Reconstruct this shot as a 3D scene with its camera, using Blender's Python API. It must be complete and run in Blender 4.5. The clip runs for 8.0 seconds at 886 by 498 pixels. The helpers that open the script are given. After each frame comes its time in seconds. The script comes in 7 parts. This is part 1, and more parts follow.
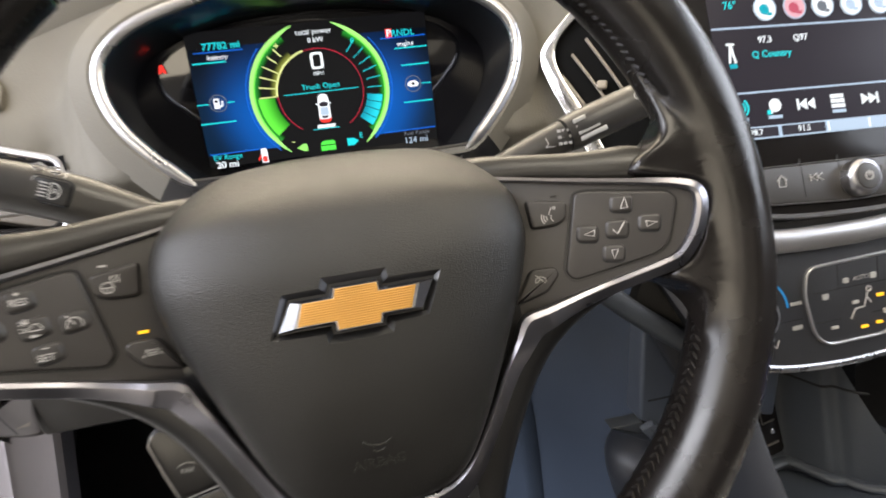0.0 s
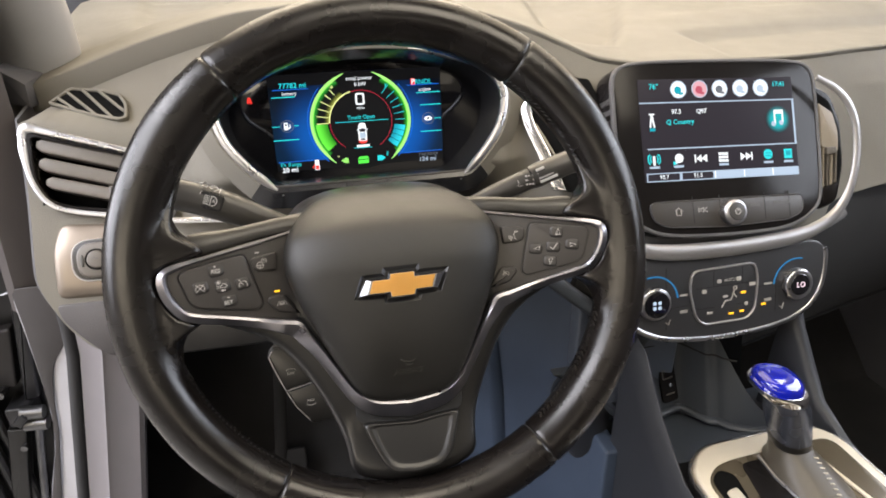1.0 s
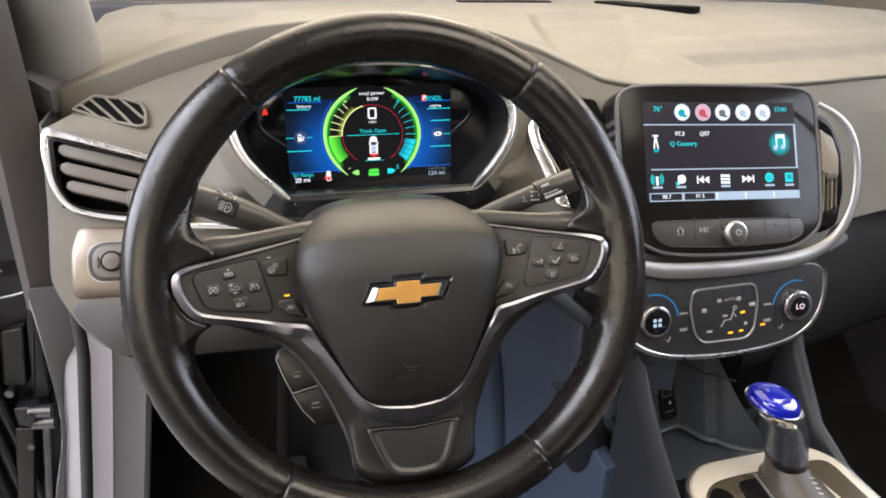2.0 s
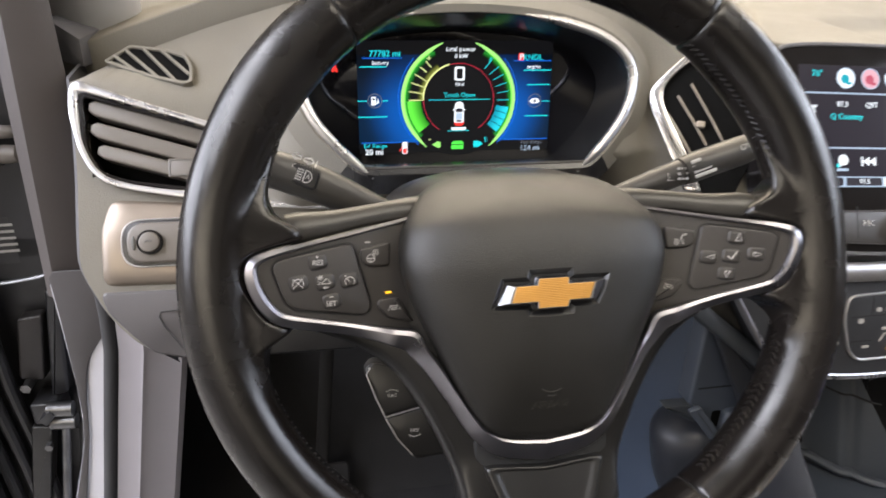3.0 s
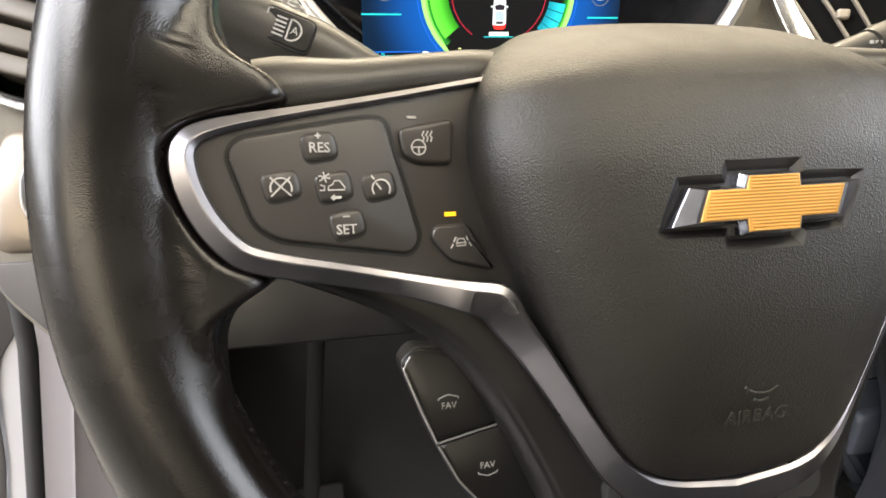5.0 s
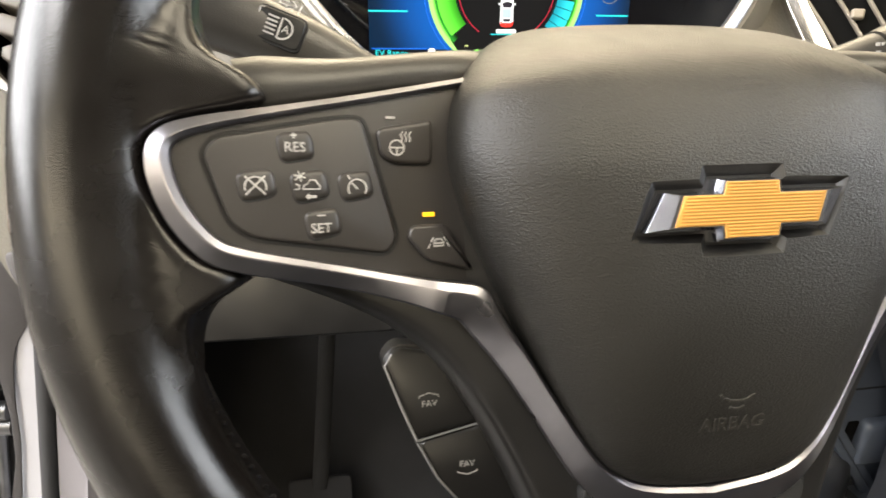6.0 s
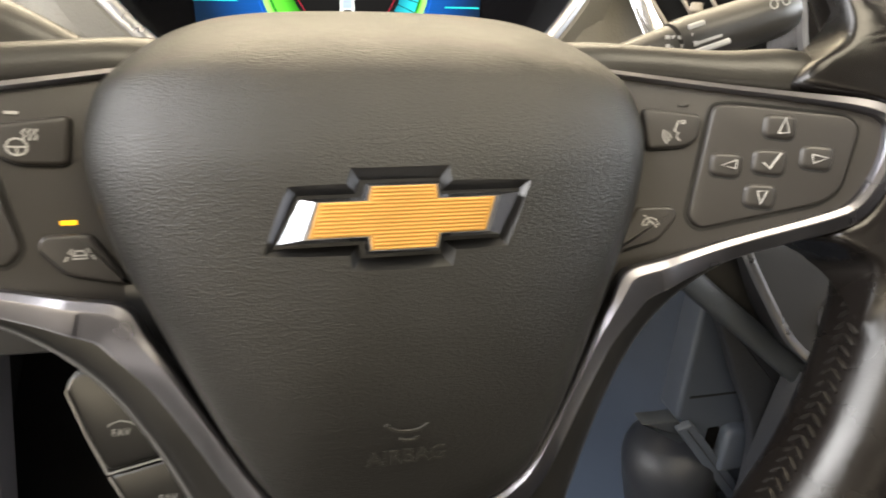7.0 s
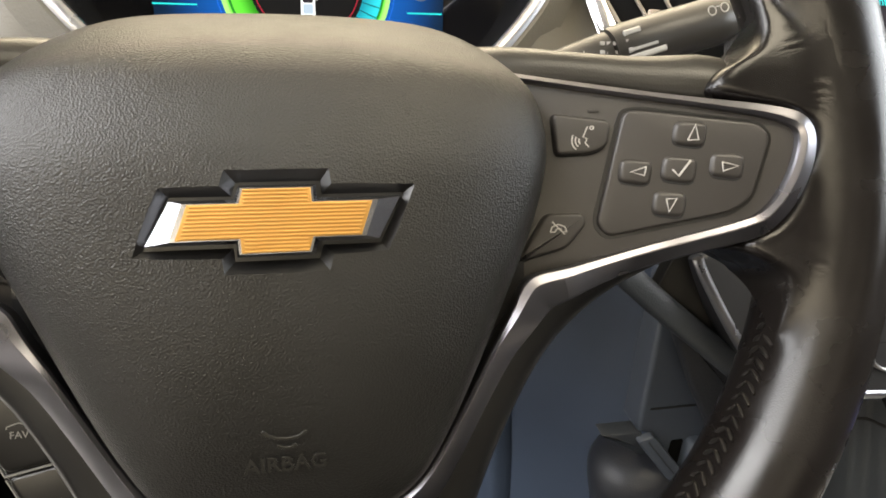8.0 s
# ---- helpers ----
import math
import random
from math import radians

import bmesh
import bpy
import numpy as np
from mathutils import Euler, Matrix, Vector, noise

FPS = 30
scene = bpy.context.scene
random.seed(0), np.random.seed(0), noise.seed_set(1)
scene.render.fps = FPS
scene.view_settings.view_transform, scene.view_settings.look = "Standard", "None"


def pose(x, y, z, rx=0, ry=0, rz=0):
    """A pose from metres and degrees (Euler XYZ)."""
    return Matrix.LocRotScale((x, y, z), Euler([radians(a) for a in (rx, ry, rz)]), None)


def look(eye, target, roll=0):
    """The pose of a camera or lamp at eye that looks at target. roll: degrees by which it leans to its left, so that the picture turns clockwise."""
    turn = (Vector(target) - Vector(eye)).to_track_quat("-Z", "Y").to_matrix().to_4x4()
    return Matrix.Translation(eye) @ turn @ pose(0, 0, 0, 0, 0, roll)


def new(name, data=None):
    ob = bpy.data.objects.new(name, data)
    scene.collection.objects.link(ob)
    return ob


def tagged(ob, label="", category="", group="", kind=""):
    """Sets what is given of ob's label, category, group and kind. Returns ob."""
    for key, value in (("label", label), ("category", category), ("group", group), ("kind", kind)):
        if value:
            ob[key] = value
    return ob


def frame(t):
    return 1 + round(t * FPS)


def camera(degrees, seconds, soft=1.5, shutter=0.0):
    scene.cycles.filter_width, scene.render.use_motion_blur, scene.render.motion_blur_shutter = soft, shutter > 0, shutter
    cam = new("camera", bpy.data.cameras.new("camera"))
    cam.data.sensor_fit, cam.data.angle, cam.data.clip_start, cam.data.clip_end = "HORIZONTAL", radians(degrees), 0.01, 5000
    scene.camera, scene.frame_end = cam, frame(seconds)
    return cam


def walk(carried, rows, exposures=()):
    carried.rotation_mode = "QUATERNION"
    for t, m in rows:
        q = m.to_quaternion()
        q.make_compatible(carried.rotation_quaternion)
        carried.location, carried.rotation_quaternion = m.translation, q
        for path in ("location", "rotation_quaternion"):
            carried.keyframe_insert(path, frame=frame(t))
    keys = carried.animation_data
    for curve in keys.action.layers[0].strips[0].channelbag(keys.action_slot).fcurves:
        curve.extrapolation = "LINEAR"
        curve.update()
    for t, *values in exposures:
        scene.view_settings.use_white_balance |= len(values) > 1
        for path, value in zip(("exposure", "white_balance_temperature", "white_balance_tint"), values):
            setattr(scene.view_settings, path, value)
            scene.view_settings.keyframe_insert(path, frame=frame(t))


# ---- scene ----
cam = camera(70.4, 8.0, soft=1.75, shutter=0.3)
PATH = [
    (0.0, (-0.0086, -0.2325, 0.8565), (0.1747, 0.6686, 0.4636), -4.92),
    (0.5, (-0.0501, -0.3279, 0.9152), (0.1568, 0.5583, 0.5006), -2.53),
    (1.0, (-0.0557, -0.3868, 0.9541), (0.1458, 0.4879, 0.5133), -0.79),
    (1.2, (-0.0541, -0.3988, 0.9552), (0.1450, 0.4791, 0.5197), -0.38),
    (2.3, (-0.0652, -0.4017, 0.9571), (0.1239, 0.4879, 0.5414), 0.94),
    (2.5, (-0.0772, -0.3745, 0.9489), (0.1061, 0.5130, 0.5260), 1.22),
    (3.0, (-0.1121, -0.2924, 0.9082), (0.0623, 0.5929, 0.4770), 1.59),
    (3.5, (-0.1324, -0.2349, 0.8700), (0.0214, 0.6494, 0.4292), 1.44),
    (4.0, (-0.1282, -0.1892, 0.8425), (0.0155, 0.6927, 0.3935), 1.20),
    (4.5, (-0.1190, -0.1630, 0.8148), (0.0175, 0.7202, 0.3661), 1.16),
    (4.7, (-0.1232, -0.1597, 0.8084), (0.0575, 0.7225, 0.3736), 1.16),
    (5.8, (-0.1197, -0.1630, 0.8073), (0.0977, 0.7179, 0.3867), 1.68),
    (6.0, (-0.1103, -0.1631, 0.8100), (0.0575, 0.7218, 0.3753), 1.66),
    (6.5, (-0.0780, -0.1637, 0.8086), (0.0986, 0.7205, 0.3761), 1.58),
    (7.0, (-0.0221, -0.1597, 0.8076), (0.1834, 0.7155, 0.3697), 2.53),
    (7.5, (0.0090, -0.1614, 0.8050), (0.2071, 0.7177, 0.3714), 2.78),
    (8.0, (0.0097, -0.1640, 0.8073), (0.2017, 0.7191, 0.3792), 2.82),
]
walk(cam, [(t, look(eye, target, roll)) for t, eye, target, roll in PATH],
     exposures=((0.0, 0.60, 6500, 9), (1.0, 0.52, 6600, 10), (2.5, 0.45, 6350, 11), (3.5, 0.80, 6450, 10), (4.5, 0.92, 6700, 8), (6.5, 1.05, 7000, 6), (8.0, 0.70, 6950, 6)))

# ---------------------------------------------------------------- light
world = bpy.data.worlds.new("showroom_air")
scene.world = world
world.use_nodes = True
world.node_tree.nodes["Background"].inputs[0].default_value = (0.75, 0.80, 1.0, 1)
world.node_tree.nodes["Background"].inputs[1].default_value = 0.2


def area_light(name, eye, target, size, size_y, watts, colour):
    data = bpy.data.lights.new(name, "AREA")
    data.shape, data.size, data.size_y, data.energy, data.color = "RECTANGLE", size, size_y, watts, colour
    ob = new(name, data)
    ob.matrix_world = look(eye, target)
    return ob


# unseen hall lamps added overhead; area lamps stand for light through windscreen, open driver's door, side window and
# open tailgate
area_light("hall_fill", (0.3, 2.8, 3.15), (0.3, 2.8, 0.0), 3.0, 1.6, 90.0, (1.0, 0.86, 0.66))
area_light("hall_fill", (-2.4, -0.6, 3.15), (-2.4, -0.6, 0.0), 1.6, 3.2, 190.0, (0.93, 0.93, 1.0))
area_light("hall_fill", (0.4, -3.6, 3.15), (0.4, -3.6, 0.0), 3.0, 1.6, 50.0, (1.0, 0.93, 0.82))
area_light("windscreen_light", (0.32, 0.40, 1.195), (0.32, 0.02, 0.51), 1.22, 0.66, 5.2, (1.0, 0.85, 0.64))
area_light("door_light", (-1.42, 0.12, 1.26), (-0.2, 0.10, 0.72), 1.1, 0.8, 20.0, (0.88, 0.90, 1.0))
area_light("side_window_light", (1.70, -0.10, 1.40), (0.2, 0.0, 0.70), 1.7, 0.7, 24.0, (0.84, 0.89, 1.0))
area_light("tailgate_light", (0.35, -2.05, 1.40), (0.2, 0.1, 0.80), 1.3, 0.42, 1.0, (1.0, 0.90, 0.74))
# extra fill from behind left, added to brighten the centre pad
area_light("rear_fill", (-0.95, -1.75, 1.52), (0.0, 0.0, 0.76), 1.9, 0.44, 11.0, (1.0, 0.87, 0.68))

# overhead fill added under the roof for pad and rim; no lamp is known there
area_light("overhead_fill", (0.28, -0.30, 1.382), (0.28, -0.30, 0.0), 0.56, 0.34, 3.6, (1.0, 0.90, 0.74))

# ---------------------------------------------------------------- materials


def material(name, colour, rough=0.5, metal=0.0, grain=0.0, grain_scale=400.0, vary=0.1, vary_scale=9.0,
             coat=0.0, glow=None, glow_strength=1.0, pattern="VORONOI", spec=0.5, smudge=0.0):
    m = bpy.data.materials.new(name)
    m.use_nodes = True
    t = m.node_tree
    n, lk = t.nodes, t.links
    b = n["Principled BSDF"]
    b.inputs["Roughness"].default_value = rough
    b.inputs["Metallic"].default_value = metal
    b.inputs["Coat Weight"].default_value = coat
    b.inputs["Specular IOR Level"].default_value = spec
    co = n.new("ShaderNodeTexCoord")
    big = n.new("ShaderNodeTexNoise")
    big.inputs["Scale"].default_value = vary_scale
    big.inputs["Detail"].default_value = 5.0
    lk.new(co.outputs["Object"], big.inputs["Vector"])
    ramp = n.new("ShaderNodeMapRange")
    ramp.inputs[1].default_value, ramp.inputs[2].default_value = 0.3, 0.7
    ramp.inputs[3].default_value, ramp.inputs[4].default_value = 1 - vary, 1 + vary
    lk.new(big.outputs["Fac"], ramp.inputs[0])
    mul = n.new("ShaderNodeVectorMath")
    mul.operation = "SCALE"
    mul.inputs[0].default_value = colour
    lk.new(ramp.outputs[0], mul.inputs["Scale"])
    lk.new(mul.outputs[0], b.inputs["Base Color"])
    if smudge:
        sm = n.new("ShaderNodeTexNoise")
        sm.inputs["Scale"].default_value = 35.0
        sm.inputs["Detail"].default_value = 6.0
        lk.new(co.outputs["Object"], sm.inputs["Vector"])
        r2 = n.new("ShaderNodeMapRange")
        r2.inputs[1].default_value, r2.inputs[2].default_value = 0.35, 0.7
        r2.inputs[3].default_value, r2.inputs[4].default_value = rough - smudge, rough + smudge
        lk.new(sm.outputs["Fac"], r2.inputs[0])
        lk.new(r2.outputs[0], b.inputs["Roughness"])
    if grain:
        if pattern == "VORONOI":
            g = n.new("ShaderNodeTexVoronoi")
            g.feature = "F1"
            out = g.outputs["Distance"]
        else:
            g = n.new("ShaderNodeTexNoise")
            g.inputs["Detail"].default_value = 3.0
            out = g.outputs["Fac"]
        g.inputs["Scale"].default_value = grain_scale
        lk.new(co.outputs["Object"], g.inputs["Vector"])
        bump = n.new("ShaderNodeBump")
        bump.inputs["Strength"].default_value = grain
        bump.inputs["Distance"].default_value = 0.0003
        lk.new(out, bump.inputs["Height"])
        lk.new(bump.outputs[0], b.inputs["Normal"])
    if glow:
        b.inputs["Emission Color"].default_value = (*glow, 1)
        b.inputs["Emission Strength"].default_value = glow_strength
    return m


LEATHER = material("black_leather", (0.0070, 0.0058, 0.0053), 0.27, grain=0.12, grain_scale=1900, vary=0.25, smudge=0.08, spec=0.45)
HUB = material("grained_black_vinyl", (0.0095, 0.0088, 0.0074), 0.45, spec=0.5, grain=0.50, grain_scale=1800, vary=0.12, smudge=0.05)
# lighter copy of HUB: light on spoke pads and raised signs put into colour
LITVINYL = material("lit_pad_vinyl", (0.024, 0.022, 0.0185), 0.38, grain=0.16, grain_scale=1500, vary=0.1, smudge=0.05)
SATIN = material("satin_black_plastic", (0.033, 0.0300, 0.0275), 0.42, grain=0.12, grain_scale=1500, vary=0.12, smudge=0.06, pattern="NOISE")
SATINDARK = material("satin_black_trim", (0.008, 0.0076, 0.0074), 0.36, grain=0.1, grain_scale=1600, vary=0.12, smudge=0.06, pattern="NOISE")
BUTTON = material("button_plastic", (0.030, 0.0270, 0.0250), 0.42, vary=0.1, smudge=0.05)
GLOSS = material("gloss_black_plastic", (0.010, 0.009, 0.009), 0.16, vary=0.1, smudge=0.05, spec=0.14)
LIPCHROME = material("dulled_chrome_strip", (0.42, 0.42, 0.44), 0.30, metal=1.0, vary=0.08, smudge=0.05)
CHROME = material("satin_chrome", (0.76, 0.75, 0.76), 0.20, metal=1.0, vary=0.06, vary_scale=40, smudge=0.02)
SWEEP = material("satin_silver_band", (0.40, 0.395, 0.40), 0.36, metal=0.75, vary=0.05, smudge=0.04)
TRIMCHROME = material("trim_chrome", (0.25, 0.245, 0.27), 0.32, metal=1.0, vary=0.08, vary_scale=60, smudge=0.05)
EMBLEM = material("emblem_chrome", (0.40, 0.41, 0.45), 0.24, metal=1.0, vary=0.15, vary_scale=90, smudge=0.05)
BRIGHT = material("polished_chrome", (0.86, 0.86, 0.86), 0.08, metal=1.0, vary=0.05, vary_scale=60, smudge=0.04)
GOLD = material("gold_insert", (0.52, 0.275, 0.065), 0.42, metal=0.25, vary=0.08, vary_scale=60)
DASH = material("ash_grey_dash_vinyl", (0.140, 0.130, 0.109), 0.74, spec=0.3, grain=0.5, grain_scale=700, vary=0.07, smudge=0.05)
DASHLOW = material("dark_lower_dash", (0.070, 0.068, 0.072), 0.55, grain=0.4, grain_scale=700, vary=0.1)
PILLAR = material("pillar_cloth_trim", (0.26, 0.252, 0.245), 0.75, grain=0.3, grain_scale=1500, vary=0.06, pattern="NOISE")
SILVERTRIM = material("satin_silver_paint", (0.19, 0.158, 0.127), 0.38, metal=0.55, vary=0.05, smudge=0.05)
PAINT = material("silver_car_paint", (0.50, 0.50, 0.54), 0.25, metal=0.35, vary=0.05, coat=0.6)
TAUPE = material("taupe_pillar_cover", (0.060, 0.052, 0.050), 0.5, grain=0.3, grain_scale=900, vary=0.08)
RUBBER = material("black_rubber_seal", (0.025, 0.025, 0.027), 0.6, vary=0.15)
KNEE = material("grey_knee_panel", (0.060, 0.055, 0.056), 0.55, grain=0.4, grain_scale=900, vary=0.08)
KICK = material("grey_kick_panel", (0.215, 0.200, 0.212), 0.6, grain=0.4, grain_scale=900, vary=0.06)
# darker TAUPE and a near-black, with the door gap's shade in their colours
DARKTAUPE = material("shaded_taupe_plate", (0.014, 0.012, 0.0115), 0.5, grain=0.3, grain_scale=900, vary=0.1)
JAMB = material("door_gap_shade", (0.009, 0.009, 0.010), 0.42, metal=0.0, vary=0.3, smudge=0.1)
STEEL = material("dull_steel", (0.12, 0.12, 0.122), 0.34, metal=0.9, vary=0.25, vary_scale=30)
CARPET = material("black_carpet", (0.015, 0.015, 0.016), 0.95, grain=0.8, grain_scale=1500, vary=0.3, pattern="NOISE")
FASCIA = material("dark_slate_fascia", (0.030, 0.031, 0.035), 0.36, vary=0.1, smudge=0.05)
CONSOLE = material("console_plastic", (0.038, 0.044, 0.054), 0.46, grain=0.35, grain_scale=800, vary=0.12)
# darker copy of CONSOLE, shade on side walls, cheek and sleeve in its colour
CONSOLE_SHADE = material("shaded_console_plastic", (0.022, 0.024, 0.030), 0.46, grain=0.35, grain_scale=800, vary=0.12)
# the blue of the light in the footwell is mixed into this grey
TUNNEL = material("blue_lit_plastic", (0.040, 0.057, 0.092), 0.55, grain=0.3, grain_scale=900, vary=0.15)
STALK = material("grey_stalk_plastic", (0.040, 0.037, 0.033), 0.34, grain=0.15, grain_scale=1600, vary=0.1)
PALEPLATE = material("pale_silver_plate", (0.60, 0.55, 0.455), 0.38, metal=0.25, vary=0.06, smudge=0.06)
LEVERGREY = material("dark_metallic_grey", (0.085, 0.094, 0.120), 0.26, metal=0.6, vary=0.1, smudge=0.05)
GAITER = material("taupe_gaiter_leather", (0.060, 0.052, 0.040), 0.42, grain=0.2, grain_scale=1200, vary=0.2)
# lighter tan copy of SLAT, with the light on the slats in its colour
LITSLAT = material("lit_vent_slat", (0.26, 0.225, 0.18), 0.45, vary=0.08, smudge=0.05)
SLAT = material("vent_slat_plastic", (0.100, 0.088, 0.076), 0.45, vary=0.08, smudge=0.05)
# near-black for flat sheets that stand for the shade inside openings
DARK = material("opening_shade", (0.005, 0.005, 0.005), 0.9, spec=0.05)
WHITE = material("white_print", (0.40, 0.39, 0.37), 0.5, vary=0.05)
RAILGREY = material("cool_grey_plastic", (0.068, 0.080, 0.104), 0.42, vary=0.1, smudge=0.05)
# dimmer copy of WHITE, the shade on the rear keys put into it
DIMPRINT = material("shade_dim_print", (0.30, 0.295, 0.28), 0.5, vary=0.1)
GREYPRINT = material("emboss_print", (0.060, 0.058, 0.055), 0.4)
THREAD = material("black_thread", (0.0080, 0.0066, 0.0058), 0.42, spec=0.4, vary=0.3, vary_scale=120)
SEAMDARK = material("seam_shadow", (0.008, 0.008, 0.008), 0.8)
WELL = material("taupe_gloss_well", (0.105, 0.088, 0.062), 0.24, metal=0.3, vary=0.12, smudge=0.08)
BINNACLE = material("binnacle_black", (0.012, 0.012, 0.013), 0.26, vary=0.2)
GLASSBLACK = material("display_glass", (0.006, 0.006, 0.008), 0.07, coat=0.3)
BLUEKNOB = material("blue_lacquer", (0.003, 0.008, 0.26), 0.10, vary=0.35, vary_scale=30, coat=1.0)
WALLPAINT = material("hall_wall_paint", (0.42, 0.40, 0.37), 0.8, grain=0.2, grain_scale=120, vary=0.06, vary_scale=2.0, pattern="NOISE")
CONCRETE = material("concrete_floor", (0.40, 0.385, 0.36), 0.45, grain=0.4, grain_scale=60, vary=0.15, vary_scale=2.0, pattern="NOISE")
HEADLINER = material("headliner_cloth", (0.36, 0.35, 0.33), 0.9, grain=0.3, grain_scale=1200, vary=0.05, pattern="NOISE")
WINDGLASS = bpy.data.materials.new("windscreen_glass")
WINDGLASS.use_nodes = True
_b = WINDGLASS.node_tree.nodes["Principled BSDF"]
_b.inputs["Transmission Weight"].default_value = 1.0
_b.inputs["Roughness"].default_value = 0.0
_b.inputs["IOR"].default_value = 1.1


def lit(name, colour, strength):
    return material(name, (0.008, 0.008, 0.008), 0.3, vary=0.0, glow=colour, glow_strength=strength, spec=0.06)


G_WHITE = lit("lit_white", (0.9, 0.95, 1.0), 0.95)
G_CYAN = lit("lit_cyan", (0.02, 0.80, 0.85), 0.75)
G_GREEN = lit("lit_green", (0.10, 0.85, 0.08), 0.85)
G_LIME = lit("lit_lime", (0.35, 0.90, 0.18), 0.80)
G_RED = lit("lit_red", (1.0, 0.04, 0.03), 0.9)
G_AMBER = lit("lit_amber", (1.0, 0.48, 0.02), 1.3)
G_BLUE = lit("lit_blue", (0.01, 0.16, 0.85), 0.7)
G_TEAL = lit("lit_teal", (0.0, 0.38, 0.48), 0.8)
G_PALE = lit("lit_pale_blue", (0.48, 0.60, 0.76), 0.8)
G_PINK = lit("lit_pink", (0.80, 0.42, 0.48), 0.8)
G_ROSE = lit("lit_rose_red", (0.62, 0.10, 0.16), 0.7)
G_GREY = lit("lit_grey", (0.20, 0.22, 0.26), 0.6)
G_NIGHT = lit("lit_night", (0.022, 0.018, 0.026), 0.9)
G_BLACK = lit("lit_black", (0.004, 0.004, 0.005), 0.8)
G_TAN = lit("lit_yellow", (0.85, 0.90, 0.36), 0.85)


def glow_face(name, inner, outer, strength, r0, r1, fade=None):
    """A display area whose colour fades from radius r0 to r1 about the object's own origin."""
    m = bpy.data.materials.new(name)
    m.use_nodes = True
    n, lk = m.node_tree.nodes, m.node_tree.links
    b = n["Principled BSDF"]
    b.inputs["Base Color"].default_value = (0.008, 0.008, 0.008, 1)
    b.inputs["Specular IOR Level"].default_value = 0.06
    co = n.new("ShaderNodeTexCoord")
    ln = n.new("ShaderNodeVectorMath")
    ln.operation = "LENGTH"
    lk.new(co.outputs["Object"], ln.inputs[0])
    mr = n.new("ShaderNodeMapRange")
    mr.interpolation_type = "SMOOTHSTEP"
    mr.inputs[1].default_value, mr.inputs[2].default_value = r0, r1
    lk.new(ln.outputs["Value"], mr.inputs[0])
    mix = n.new("ShaderNodeMix")
    mix.data_type = "RGBA"
    mix.inputs["A"].default_value, mix.inputs["B"].default_value = (*inner, 1), (*outer, 1)
    lk.new(mr.outputs[0], mix.inputs["Factor"])
    lk.new(mix.outputs["Result"], b.inputs["Emission Color"])
    b.inputs["Emission Strength"].default_value = strength
    if fade:
        # the picture on the display darkens towards its top
        sep = n.new("ShaderNodeSeparateXYZ")
        lk.new(co.outputs["Object"], sep.inputs[0])
        m2 = n.new("ShaderNodeMapRange")
        m2.interpolation_type = "SMOOTHSTEP"
        m2.inputs[1].default_value, m2.inputs[2].default_value = fade[0], fade[1]
        m2.inputs[3].default_value, m2.inputs[4].default_value = strength, strength * fade[2]
        lk.new(sep.outputs["Y"], m2.inputs[0])
        lk.new(m2.outputs[0], b.inputs["Emission Strength"])
    return m


# ---------------------------------------------------------------- mesh tools


def part(name, bm, mat, parent=None, label="", smooth=35.0):
    me = bpy.data.meshes.new(name)
    bm.normal_update()
    bmesh.ops.recalc_face_normals(bm, faces=bm.faces[:])
    for f in bm.faces:
        f.smooth = True
    bm.to_mesh(me)
    bm.free()
    me.set_sharp_from_angle(angle=radians(smooth))
    me.materials.append(mat)
    ob = new(name, me)
    if parent:
        ob.parent = parent
    if label:
        tagged(ob, label)
    return ob


def thing(name, m, label, category, group="", kind=""):
    ob = new(name)
    ob.empty_display_size = 0.02
    ob.matrix_world = m
    return tagged(ob, label, category, group, kind)


def chaikin(pts, times=2, closed=True):
    pts = [tuple(p) for p in pts]
    for _ in range(times):
        out = [] if closed else [pts[0]]
        k = len(pts)
        for i in range(k if closed else k - 1):
            a, b = pts[i], pts[(i + 1) % k]
            out.append(tuple(0.75 * p + 0.25 * q for p, q in zip(a, b)))
            out.append(tuple(0.25 * p + 0.75 * q for p, q in zip(a, b)))
        if not closed:
            out.append(pts[-1])
        pts = out
    return pts


def fillet(pts, r, seg=4):
    """Round the corners of a polygon."""
    out, k = [], len(pts)
    for i in range(k):
        p, a, b = Vector(pts[i]), Vector(pts[i - 1]), Vector(pts[(i + 1) % k])
        da, db = (a - p), (b - p)
        d = min(r, da.length * 0.45, db.length * 0.45)
        s, e = p + da.normalized() * d, p + db.normalized() * d
        for j in range(seg + 1):
            f = j / seg
            out.append(tuple((1 - f) ** 2 * s + 2 * f * (1 - f) * p + f * f * e))
    return out


def resample(pts, count, closed=True):
    q = np.array([tuple(p) for p in pts] + ([tuple(pts[0])] if closed else []), float)
    d = np.r_[0, np.cumsum(np.linalg.norm(np.diff(q, axis=0), axis=1))]
    s = np.linspace(0, d[-1], count + 1)[:-1] if closed else np.linspace(0, d[-1], count)
    return [tuple(np.interp(x, d, q[:, i]) for i in range(q.shape[1])) for x in s]


def mirror_outline(half):
    """A closed outline from its right half, listed from the top middle to the bottom middle."""
    left = [(-x, y) for x, y in reversed(half) if abs(x) > 1e-6]
    return list(half) + left


